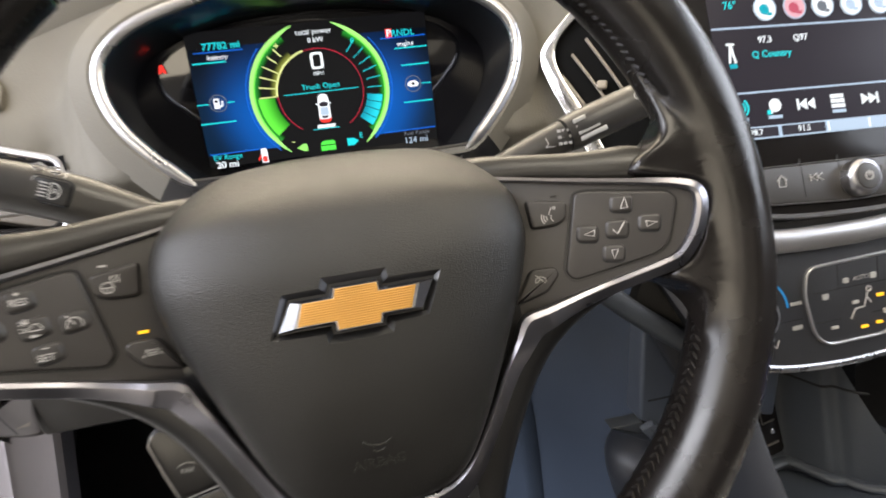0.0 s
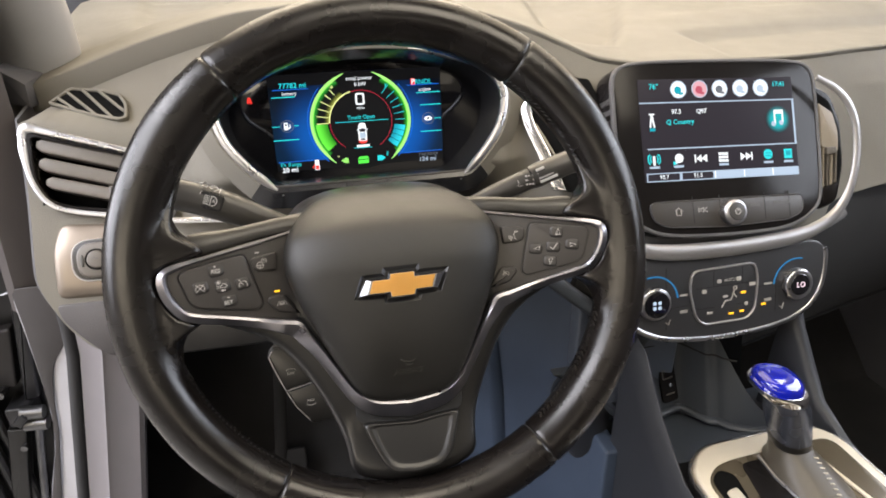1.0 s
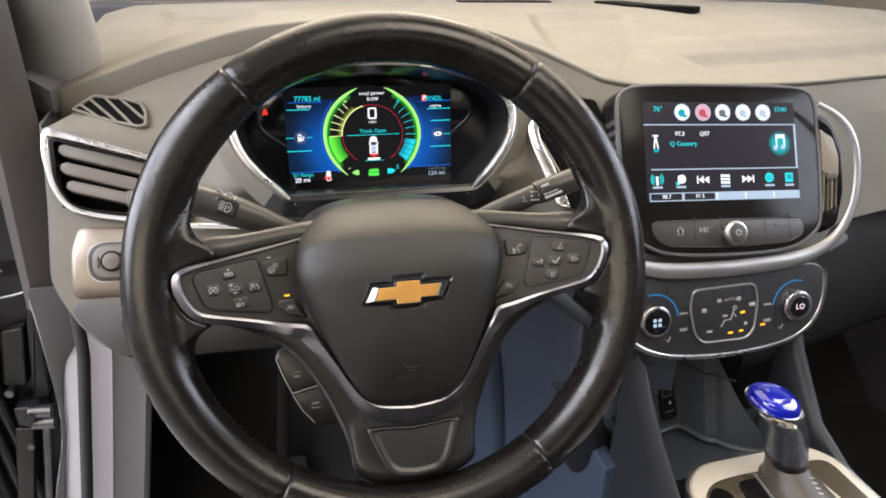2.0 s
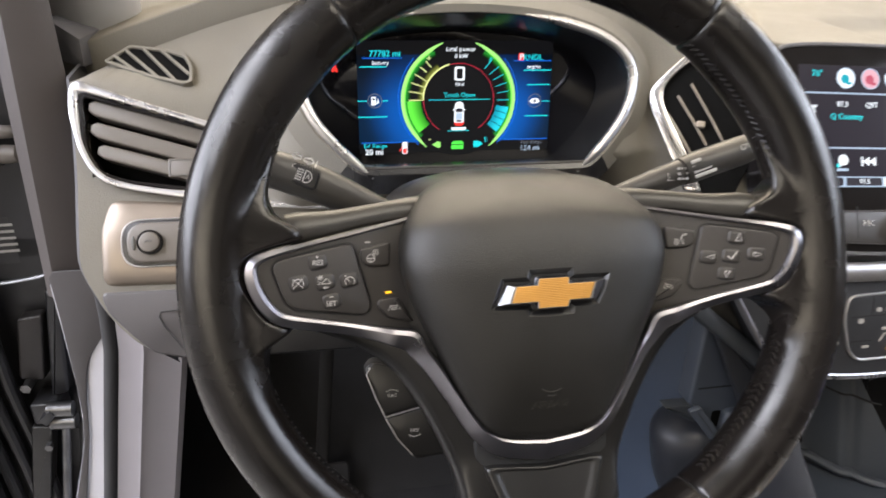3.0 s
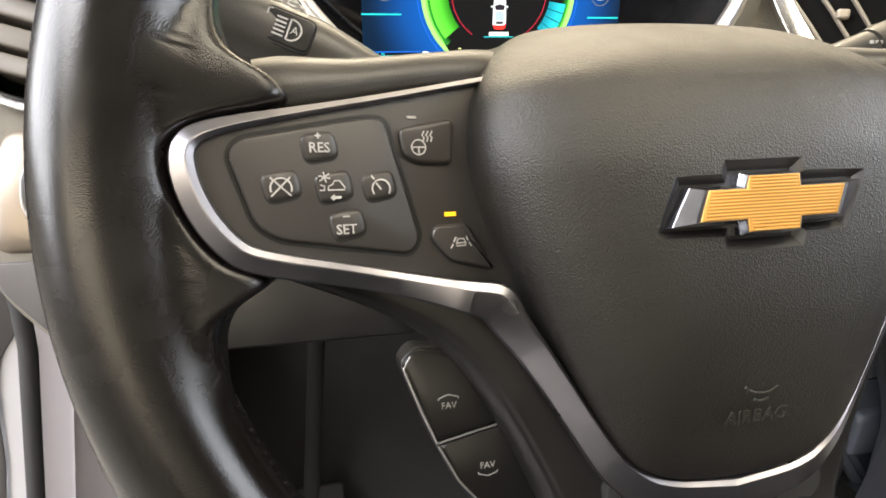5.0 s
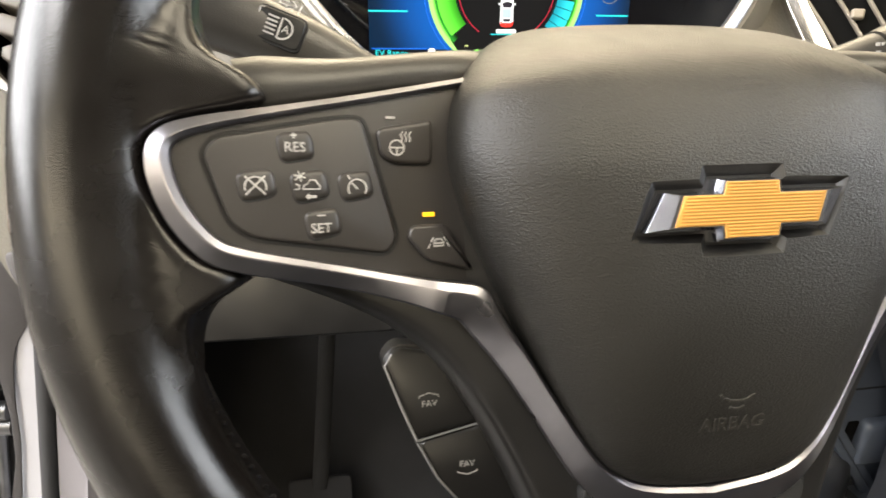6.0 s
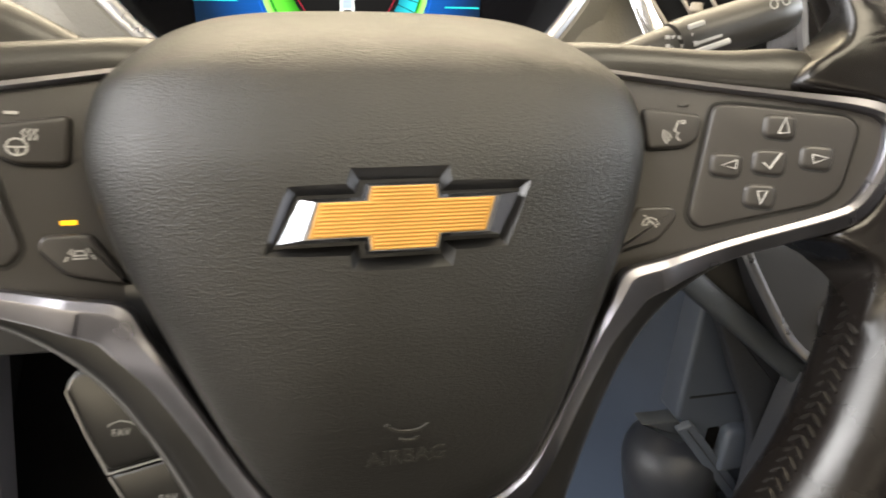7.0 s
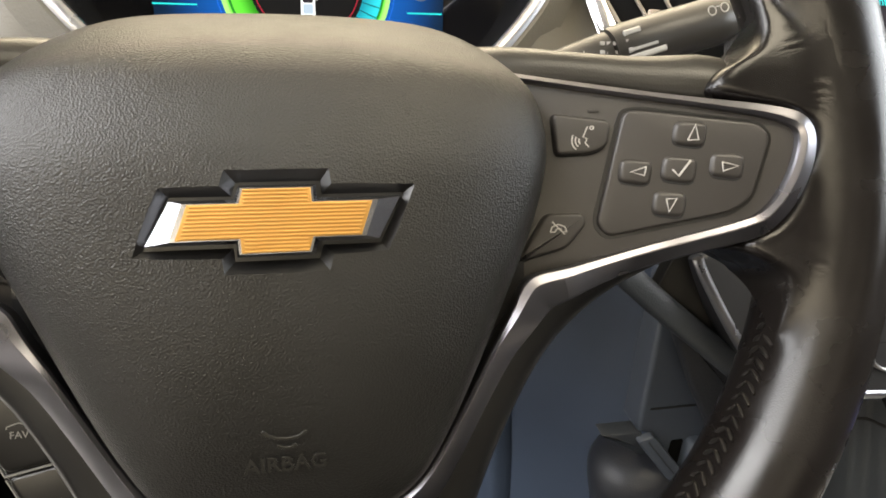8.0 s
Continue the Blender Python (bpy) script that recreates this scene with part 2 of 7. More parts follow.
def offset(pts, d):
    """Move a closed outline inwards by d."""
    k = len(pts)
    area = sum(pts[i][0] * pts[(i + 1) % k][1] - pts[(i + 1) % k][0] * pts[i][1] for i in range(k))
    sgn = 1 if area > 0 else -1
    out = []
    for i in range(k):
        a, p, b = Vector(pts[i - 1][:2]), Vector(pts[i][:2]), Vector(pts[(i + 1) % k][:2])
        n1 = Vector((-(p - a).y, (p - a).x)).normalized() if (p - a).length > 1e-9 else Vector((0, 0))
        n2 = Vector((-(b - p).y, (b - p).x)).normalized() if (b - p).length > 1e-9 else Vector((0, 0))
        n = (n1 + n2)
        n = n.normalized() if n.length > 1e-6 else n1
        out.append((p.x + sgn * d * n.x, p.y + sgn * d * n.y))
    return out


def loft(rings, closed=True, cap_start=False, cap_end=False, bm=None):
    bm = bm or bmesh.new()
    vs = [[bm.verts.new(p) for p in r] for r in rings]
    for a, b in zip(vs, vs[1:]):
        k = len(a)
        for i in range(k if closed else k - 1):
            j = (i + 1) % k
            bm.faces.new((a[i], a[j], b[j], b[i]))
    if cap_start:
        bm.faces.new(vs[0])
    if cap_end:
        bm.faces.new(list(reversed(vs[-1])))
    return bm


def slab(outline, z0, z1, r=0.0008, warp=None, bm=None, steps=3):
    """A plate of that outline from z0 to z1 with its front edge rounded by r."""
    rings = [[(x, y, z0) for x, y in outline]]
    for i in range(steps + 1):
        a = math.pi / 2 * i / steps
        o = offset(outline, r * (1 - math.cos(a)))
        rings.append([(x, y, z1 - r + r * math.sin(a)) for x, y in o])
    if warp:
        rings = [[(x, y, z + warp(x, y)) for x, y, z in g] for g in rings]
    return loft(rings, True, True, True, bm)


def disc(cx, cy, r, n=24, ry=None, start=0.0, end=360.0):
    ry = ry or r
    full = abs(end - start) >= 359.9
    k = n if full else n + 1
    return [(cx + r * math.cos(radians(start + (end - start) * i / n)), cy + ry * math.sin(radians(start + (end - start) * i / n))) for i in range(k)]


def rect(x0, y0, x1, y1, r=0.0, seg=4):
    p = [(x0, y0), (x1, y0), (x1, y1), (x0, y1)]
    return fillet(p, r, seg) if r else p


def ring_plate(outer, inner, z0, z1, r=0.0006, count=96, warp=None):
    """A frame between two outlines."""
    o, q = resample(outer, count), resample(inner, count)
    # start the inner outline at the point nearest to the outer one's start
    best = min(range(count), key=lambda i: (q[i][0] - o[0][0]) ** 2 + (q[i][1] - o[0][1]) ** 2)
    q = q[best:] + q[:best]
    rings = [[(x, y, z0) for x, y in o], [(x, y, z1 - r) for x, y in o], [(x, y, z1) for x, y in offset(o, r)],
             [(x, y, z1) for x, y in offset(q, -r)], [(x, y, z1 - r) for x, y in q], [(x, y, z0) for x, y in q],
             [(x, y, z0) for x, y in o]]
    if warp:
        rings = [[(x, y, z + warp(x, y)) for x, y, z in g] for g in rings]
    bm = loft(rings)
    bmesh.ops.remove_doubles(bm, verts=bm.verts[:], dist=1e-7)
    return bm


def sweep(path, radius, up=(0, 0, 1), closed=False, flat=1.0, n=12, cap=True, power=2.0, bm=None, profile=None):
    """A rounded bar along a path; radius may be a list, flat its height over its width along up."""
    path = [Vector(p) for p in path]
    k = len(path)
    rad = radius if isinstance(radius, (list, tuple)) else [radius] * k
    up = Vector(up)
    rings = []
    for i, p in enumerate(path):
        a = path[i - 1] if (i or closed) else p
        b = path[(i + 1) % k] if (i < k - 1 or closed) else p
        t = (b - a).normalized()
        s = t.cross(up).normalized()
        w = s.cross(t).normalized()
        if profile:
            rings.append([p + s * c * rad[i] + w * d for c, d in profile[i]])
            continue
        ring = []
        for j in range(n):
            c, d = math.cos(2 * math.pi * j / n), math.sin(2 * math.pi * j / n)
            c, d = math.copysign(abs(c) ** (2 / power), c), math.copysign(abs(d) ** (2 / power), d)
            ring.append(p + s * c * rad[i] + w * d * rad[i] * flat)
        rings.append(ring)
    if closed:
        rings.append(rings[0])
    bm = loft(rings, True, cap and not closed, cap and not closed, bm)
    if closed:
        bmesh.ops.remove_doubles(bm, verts=bm.verts[:], dist=1e-7)
    return bm


def ribbon(lines, width, z, thick=0.00025, warp=None, bm=None):
    """Thin printed strokes along flat polylines."""
    bm = bm or bmesh.new()
    for line in lines:
        p = [Vector(q) for q in line]
        k = len(p)
        left, right = [], []
        for i in range(k):
            t = (p[min(i + 1, k - 1)] - p[max(i - 1, 0)])
            t = t.normalized() if t.length > 1e-9 else Vector((1, 0))
            nrm = Vector((-t.y, t.x)) * width / 2
            left.append(p[i] + nrm)
            right.append(p[i] - nrm)
        out = left + right[::-1]
        slab([tuple(q) for q in out], z - thick, z + thick, 0.00004, warp, bm, 1)
    return bm


def shapes(outlines, z0, z1, r=0.0001, warp=None):
    bm = bmesh.new()
    for o in outlines:
        slab(o, z0, z1, r, warp, bm, 1)
    return bm


def box_bm(x0, y0, z0, x1, y1, z1, r=0.003, bm=None):
    """A box with rounded edges."""
    bm = bm or bmesh.new()
    o = rect(x0, y0, x1, y1, r, 3)
    rings = []
    for i in range(4):
        a = math.pi / 2 * i / 3
        rings.append([(x, y, z0 + r * (1 - math.sin(a))) for x, y in offset(o, r * (1 - math.cos(a)))])
    rings = rings[::-1]
    for i in range(4):
        a = math.pi / 2 * i / 3
        rings.append([(x, y, z1 - r * (1 - math.sin(a))) for x, y in offset(o, r * (1 - math.cos(a)))])
    return loft(rings, True, True, True, bm)


def write(text, size, mat, parent, x, y, z, name="lettering", align="CENTER", m=None, bold=0.0, wide=1.0):
    """Words in the built-in font, as a thin mesh lying in the parent's plane."""
    cu = bpy.data.curves.new(name, "FONT")
    cu.body, cu.size, cu.align_x, cu.align_y = text, size, align, "CENTER"
    cu.extrude, cu.offset, cu.resolution_u = size * 0.02, bold * size, 2
    tmp = bpy.data.objects.new("tmp", cu)
    scene.collection.objects.link(tmp)
    me = bpy.data.meshes.new_from_object(tmp.evaluated_get(bpy.context.evaluated_depsgraph_get()))
    bpy.data.objects.remove(tmp)
    bpy.data.curves.remove(cu)
    me.materials.clear()
    me.materials.append(mat)
    ob = new(name, me)
    ob.parent = parent
    ob.matrix_basis = m if m is not None else (Matrix.Translation((x, y, z)) @ Matrix.Diagonal((wide, 1, 1, 1)))
    return ob


def plane_frame(x, y, z, lean):
    """A frame whose x is the car's right, y up along a face that leans back by that angle, z out of the face."""
    return pose(x, y, z, 90 - lean, 0, 0)


# the wheel's frame: x right, y up along the wheel, z towards the driver
WHEEL = plane_frame(0, 0, 0.75, 24)

# ---------------------------------------------------------------- steering wheel
wheel = thing("steering_wheel", WHEEL, "black leather steering wheel with chrome trim and switches", "steering wheel")


def rim_point(deg):
    """Centre line of the rim, slightly flattened at the bottom."""
    s = math.sin(radians(deg))
    r = 0.1722 - 0.0030 * max(0.0, -s - 0.3) ** 1.3
    return Vector((r * math.cos(radians(deg)), r * s, 0.0))


def rim_section(deg, groove=0.0):
    c = rim_point(deg)
    out = Vector((math.cos(radians(deg)), math.sin(radians(deg)), 0))
    grip = math.exp(-((abs(abs(deg - 90 if deg < 270 else deg - 450) - 52)) / 14) ** 2)
    half = 0.0168 + 0.0010 * grip - groove
    ring = []
    for j in range(44):
        a = 2 * math.pi * j / 44
        ca, sa = math.cos(a), math.sin(a)
        if sa < 0:
            ca, sa = math.copysign(abs(ca) ** 0.66, ca), -abs(sa) ** 0.66
        deep = (0.0165 if sa > 0 else 0.0205) - groove
        ring.append(c + out * ca * half + Vector((0, 0, sa * deep)))
    return ring


SEAMS = (53.0, 127.0, 236.0, 303.0)
for a0, a1 in zip(SEAMS, SEAMS[1:] + (SEAMS[0] + 360,)):
    n = int((a1 - a0) / 2.5)
    degs = [a0 + 0.06, a0 + 0.35, a0 + 0.8] + [a0 + 1.5 + (a1 - a0 - 3) * i / n for i in range(n + 1)] + [a1 - 0.8, a1 - 0.35, a1 - 0.06]
    grooves = [0.0013, 0.0004, 0.0] + [0.0] * (n + 1) + [0.0, 0.0004, 0.0013]
    part("rim_leather", loft([rim_section(d, g) for d, g in zip(degs, grooves)], True, True, True), LEATHER, wheel)
for a in SEAMS:
    part("rim_seam", loft([rim_section(a + d, 0.0010) for d in (-0.12, 0.12)]), SEAMDARK, wheel)


def slope(x, y):
    """The switch plates turn a little towards the driver's hands."""
    return 0.3 * (abs(x) - 0.105)


# leather roots where the spokes leave the rim
ROOT = [(0.1350, 0.0860), (0.1352, 0.0760), (0.1385, 0.0665), (0.1425, 0.0530), (0.1430, 0.0445), (0.1412, 0.0375), (0.1360, 0.0332), (0.1300, 0.0304), (0.1265, 0.0270), (0.1255, 0.0225),
        (0.1468, 0.0184), (0.1554, 0.0138), (0.1558, 0.0050), (0.1514, -0.0077), (0.1436, -0.0175), (0.1345, -0.0208), (0.1340, -0.0238), (0.1400, -0.0272), (0.1460, -0.0310), (0.1480, -0.0365), (0.1472, -0.0435), (0.1450, -0.0570), (0.1400, -0.0730), (0.1345, -0.0870)]


def root_bm(sign):
    edge = resample(chaikin(ROOT, 3, False), 150, False)
    rings = []
    for t, drop in ((-0.02, 0.026), (0.0, 0.012), (0.008, 0.0065), (0.022, 0.0035), (0.05, 0.0015), (0.10, 0.0004), (0.17, 0.0), (0.26, 0.0), (0.36, 0.0), (0.46, 0.0), (0.56, 0.0), (0.66, 0.0), (0.76, 0.0), (0.86, 0.0), (0.94, 0.0), (1.0, 0.0)):
        ring = []
        for x, y in edge:
            r0 = math.hypot(x, y)
            r = r0 + (0.1725 - r0) * t
            X, Y = x * r / r0, y * r / r0
            q = (r - 0.1722) / 0.0168
            rim = 0.0165 * math.sqrt(max(0.0, 1 - q * q)) if abs(q) < 1 else 0.0
            fall = max(0.0, abs(Y) - 0.028) / 0.045
            near = min(1.0, max(0.0, (0.154 - X) / 0.030))
            flat = 0.0098 - 0.0053 * near * near * (3 - 2 * near) - 0.014 * fall ** 1.8
            k = 0.006
            h = max(0.0, min(1.0, 0.5 + 0.5 * (rim - flat) / k))
            z = flat * (1 - h) + rim * h + k * h * (1 - h)
            z += 0.0001 - 0.0005 * max(0.0, min(1.0, (r - 0.1605) / 0.012))
            short = 1 - 0.75 * max(0.0, min(1.0, (abs(Y) - 0.032) / 0.015))
            ring.append((sign * X, Y, z - drop * short))
        rings.append(ring)
    return loft(rings, False)


for sign in (-1, 1):
    part("spoke_leather", root_bm(sign), LEATHER, wheel, smooth=85)

# stitches along the inner edge of the grips
bm = bmesh.new()


def stitch(deg, turn, along, across, thick):
    """One thread on the rim's inner side, at an angle round its section."""
    c, sec = rim_point(deg), radians(turn)
    ca, sa = math.cos(radians(deg)), math.sin(radians(deg))
    out, run = Vector((ca, sa, 0)), Vector((-sa, ca, 0))
    m0 = c + out * math.cos(sec) * 0.0172 + Vector((0, 0, math.sin(sec) * 0.0172))
    w = run * along + (out * -math.sin(sec) + Vector((0, 0, math.cos(sec)))) * across
    sweep([m0 - w, m0, m0 + w], [thick * 0.5, thick, thick * 0.5], up=out, n=7, bm=bm)


for a0, a1 in ((197, 235), (128, 160)):
    for i in range(int((a1 - a0) * 0.78)):
        d = a0 + i / 0.78
        stitch(d, 182, 0.0007, 0.0011, 0.0005)
        stitch(d, 208, 0.0007, -0.0011, 0.0005)
    for i in range(int((a1 - a0) * 0.68)):
        d = 180 - a0 - i / 0.68
        stitch(d, 194, 0.0015, -0.0021, 0.0010)
        stitch(d, 177, 0.0015, 0.0021, 0.0010)
tagged(part("stitching", bm, THREAD, wheel, "coarse dark hand-stitched thread"), kind="stuff")

# thread drawn over the upper edge of the spoke leather
bm = bmesh.new()
for sign in (-1, 1):
    for x, y in ((0.1430, 0.0412), (0.1440, 0.0462), (0.1438, 0.0515), (0.1422, 0.0572), (0.1400, 0.0632), (0.1376, 0.0695)):
        r = math.hypot(x, y)
        ex, ey = x / r, y / r
        sweep([(sign * (x - 0.0006 * ex), y - 0.0006 * ey, -0.002 - 0.10 * (y - 0.04)), (sign * (x + 0.0022 * ex), y + 0.0022 * ey, 0.0048 - 0.10 * (y - 0.04)), (sign * (x + 0.0060 * ex), y + 0.0040 * ey, 0.0062 - 0.10 * (y - 0.04))],
              [0.0006, 0.0007, 0.0005], up=(-ey * sign, ex, 0), n=6, bm=bm)
tagged(part("edge_thread", bm, THREAD, wheel, "dark thread over the leather edge"), kind="stuff")

# centre pad
HUB_HALF = [(0, 0.0570), (0.030, 0.0562), (0.048, 0.0535), (0.060, 0.0465), (0.0690, 0.0360), (0.0745, 0.0245), (0.0768, 0.0120), (0.0755, 0.0005),
            (0.0710, -0.0150), (0.0625, -0.0340), (0.0500, -0.0615), (0.0405, -0.0790), (0.0330, -0.0885), (0.0215, -0.0940), (0, -0.0958)]
hub_out = resample(chaikin(mirror_outline(HUB_HALF), 2), 140)


def hub_z(x, y, s):
    z = -0.008 + 0.0246 * (1 - s ** 4.2) ** (1 / 2.6)
    z += 0.0015 * (1 - s * s)
    over = max(0.0, y - 0.0010)
    soft = over * over / (over + 0.030)
    fold = max(0.0, y - 0.0290 + 0.9 * x * x)
    crease = fold * fold / (fold + 0.0025)
    return z - 0.42 * soft - 0.85 * crease - 2.0 * max(0.0, -y - 0.02) ** 2 * (1 - s ** 6)


rings = [[(x * 0.985, y * 0.985, -0.045 if y > 0.02 else -0.02) for x, y in hub_out]]
for s in (1.0, 0.992, 0.98, 0.965, 0.945, 0.92, 0.89, 0.85, 0.80, 0.74, 0.66, 0.56, 0.44, 0.3, 0.14):
    rings.append([(x * s, -0.012 + (y + 0.012) * s, hub_z(x * s, -0.012 + (y + 0.012) * s, s)) for x, y in hub_out])
pad = part("centre_pad", loft(rings, True, True, True), HUB, wheel, "domed black grained airbag cover", smooth=40)



def hub_top(x, y):
    lo, hi = 0.01, 1.0
    for _ in range(24):
        mid = (lo + hi) / 2
        px, py = x / mid, -0.012 + (y + 0.012) / mid
        near = min(hub_out, key=lambda p: abs(math.atan2(p[1] + 0.012, p[0]) - math.atan2(py + 0.012, px)))
        if math.hypot(px, py + 0.012) > math.hypot(near[0], near[1] + 0.012):
            lo = mid
        else:
            hi = mid
    return hub_z(x, y, hi)


# emblem: recess, bright cross-shaped frame, ridged gold field
Y0 = -0.0109


def bow(w_tip, w_base, h_arm, h_mid, w_mid, slant):
    """A wide cross with slanted arm ends."""
    return [(-w_tip, -h_arm), (-w_tip + slant, h_arm), (-w_mid - 0.0006, h_arm), (-w_mid + 0.0004, h_mid), (w_mid + 0.0004, h_mid),
            (w_mid + 0.0006, h_arm), (w_tip, h_arm), (w_tip - slant, -h_arm), (w_mid + 0.0006, -h_arm), (w_mid - 0.0004, -h_mid), (-w_mid - 0.0004, -h_mid),
            (-w_mid - 0.0006, -h_arm)]


facets = [(0.0140, bow(0.0298, 0, 0.0052, 0.0084, 0.0089, 0.0058)), (0.0193, bow(0.0298, 0, 0.0052, 0.0084, 0.0089, 0.0058)), (0.0196, bow(0.0295, 0, 0.00505, 0.00825, 0.00875, 0.0056)), (0.0216, bow(0.0240, 0, 0.0043, 0.0077, 0.0082, 0.0032))]
emblem = part("emblem", loft([[(x, Y0 + y, z) for x, y in o] for z, o in facets], True, True, True), EMBLEM, wheel,
              "polished chrome cross-shaped emblem frame", smooth=20)
# the recess is cut into the pad
walls = [(0.0156, bow(0.0310, 0, 0.0062, 0.0095, 0.0100, 0.0063)), (0.0163, bow(0.0316, 0, 0.0067, 0.0101, 0.0105, 0.0065)), (0.0186, bow(0.0354, 0, 0.0093, 0.0135, 0.0131, 0.0079)), (0.0260, bow(0.0364, 0, 0.0101, 0.0145, 0.0139, 0.0081))]
cutter = part("cutter", loft([[(x, Y0 + y, z) for x, y in o] for z, o in walls], True, True, True), SATINDARK, wheel)
cut = pad.modifiers.new("recess", "BOOLEAN")
cut.operation, cut.solver, cut.object = "DIFFERENCE", "EXACT", cutter
cut.material_mode = "TRANSFER"
bpy.context.view_layer.update()
carved = bpy.data.meshes.new_from_object(pad.evaluated_get(bpy.context.evaluated_depsgraph_get()))
pad.modifiers.clear()
pad.data = carved
carved.set_sharp_from_angle(angle=radians(30))
bpy.data.objects.remove(cutter)
gold_o = [(x, Y0 + y) for x, y in bow(0.0226, 0, 0.0041, 0.0075, 0.0077, 0.0029)]
part("gold_field", slab(gold_o, 0.0205, 0.0219, 0.0002), GOLD, emblem, "gold field with fine ridges", smooth=20)
for i in range(17):
    y = -0.0071 + 0.0142 * i / 16
    half = 0.0073 if abs(y) > 0.0039 else 0.0202
    sh = 0 if abs(y) > 0.0039 else y / 0.0044 * 0.0014
    part("ridge", sweep([(-half + sh, Y0 + y, 0.0219), (half + sh, Y0 + y, 0.0219)], 0.00030, n=6), GOLD, emblem)

# horn sign and raised word on the pad


def on_hub(x, y, lift):
    """A frame that lies on the pad's slope at that place."""
    fall = math.atan((hub_top(0, y + 0.003) - hub_top(0, y - 0.003)) / 0.006)
    return Matrix.Translation((x, y, hub_top(0, y) + lift)) @ Matrix.Rotation(fall, 4, "X")


write("AIRBAG", 0.0062, LITVINYL, wheel, 0, 0, 0, "raised_word", m=on_hub(-0.0010, -0.0722, 0.0014) @ Matrix.Diagonal((0.95, 1, 1, 1)), bold=0.012)
horn = [(-0.0058, -0.0612), (-0.0046, -0.0624), (-0.0024, -0.0634), (0.0002, -0.0637), (0.0026, -0.0634), (0.0046, -0.0622), (0.0046, -0.0619)], [(-0.0024, -0.0655), (-0.0010, -0.0662), (0.0008, -0.0662), (0.0022, -0.0655)]
part("horn_sign", ribbon([[(x, y + 0.0625) for x, y in line] for line in horn], 0.0007, 0.0004), LITVINYL, wheel).matrix_basis = on_hub(-0.0004, -0.0637, 0.0010)

# switch plates, their switches and prints
PLATE = [(0.060, 0.0325), (0.1230, 0.0196), (0.1450, 0.0146), (0.1490, 0.0105), (0.1478, 0.0022), (0.1412, -0.0112), (0.1362, -0.0140), (0.1130, -0.0200), (0.0690, -0.0312), (0.055, -0.030)]
DIAMOND = [(0.1015, 0.0193), (0.1070, 0.0192), (0.1390, 0.0134), (0.1420, 0.0095), (0.1365, -0.0084), (0.1312, -0.0124), (0.0960, -0.0186), (0.0928, -0.0145)]


def side(pts, sign):
    return [(sign * x, y) for x, y in pts]


BASE = -0.0035
for sign in (-1, 1):
    plate = part("switch_plate", slab(side(offset(fillet(PLATE, 0.003), -0.0016), sign), BASE - 0.012, BASE, 0.0004, slope), SATIN, wheel)
    part("rocker_pad", slab(side(fillet(DIAMOND, 0.005), sign), BASE - 0.002, BASE + 0.0013, 0.0009, slope), BUTTON, plate)
    part("pad_groove", ring_plate(side(fillet([(0.1005, 0.0205), (0.1073, 0.0204), (0.1400, 0.0143), (0.1434, 0.0095), (0.1375, -0.0092), (0.1316, -0.0136), (0.0953, -0.0199), (0.0916, -0.0145)], 0.0055), sign),
                                  side(fillet(DIAMOND, 0.005), sign), BASE - 0.003, BASE + 0.00012, 0.00005, 96, slope), SATINDARK, plate)
    keys = {"up": (0.1195, 0.0112), "out": (0.1296, 0.0012), "mid": (0.1163, 0.0007), "in": (0.1040, 0.0006), "down": (0.1133, -0.0095)}
    for nm, (kx, ky) in keys.items():
        w, h = (0.0056, 0.0048) if nm == "mid" else (0.0054, 0.0046)
        o = [(kx - w, ky - h * 0.8 + 0.0008), (kx + w * 0.75, ky - h), (kx + w, ky + h * 0.75), (kx - w * 0.8, ky + h)]
        # dark slab shifted down draws the gap and the shadow line under each key
        part("key_gap_shade", slab(side([(a, b - 0.0005) for a, b in offset(fillet(o, 0.0028), 0.0001)], sign), BASE, BASE + 0.00140, 0.0001, slope), SEAMDARK, plate)
        part("key", slab(side(fillet(o, 0.0028), sign), BASE, BASE + 0.0022, 0.0016, slope), BUTTON, plate)
    heat = fillet([(0.0805, 0.0198), (0.0975, 0.0166), (0.0965, 0.0090), (0.0925, 0.0068), (0.0815, 0.0066)], 0.0022)
    lane = fillet([(0.0885, -0.0110), (0.0780, -0.0108), (0.0690, -0.0258), (0.0840, -0.0216), (0.0898, -0.0145)], 0.0022)
    for o in (heat, lane):
        part("key_gap_shade", slab(side([(a, b - 0.0003) for a, b in offset(o, -0.0002)], sign), BASE - 0.001, BASE + 0.00012, 0.00005, slope), SEAMDARK, plate)
        part("key", slab(side(o, sign), BASE - 0.001, BASE + 0.0020, 0.0012, slope), BUTTON, plate)
    part("indicator", slab(side(rect(0.0917, 0.0195, 0.0945, 0.0203), sign), BASE, BASE + 0.0004, 0.0001, slope), WHITE if sign < 0 else BUTTON, plate)
    if sign < 0:
        part("indicator", slab(rect(-0.0847, -0.0086, -0.0812, -0.0074), BASE, BASE + 0.0005, 0.0001, slope), G_AMBER, plate, "lit amber indicator")

Z = BASE + 0.0028
plates = [o for o in wheel.children if o.name.startswith("switch_plate")]
LP, RP = plates


def circle(cx, cy, r, a=0.0, b=360.0, n=20):
    return [(cx + r * math.cos(radians(a + (b - a) * i / n)), cy + r * math.sin(radians(a + (b - a) * i / n))) for i in range(n + 1)]


def prints(name, lines, parent, z=Z, w=0.00042, mat=WHITE, warp=slope):
    return part(name, ribbon(lines, w, z, 0.0001, warp), mat, parent)


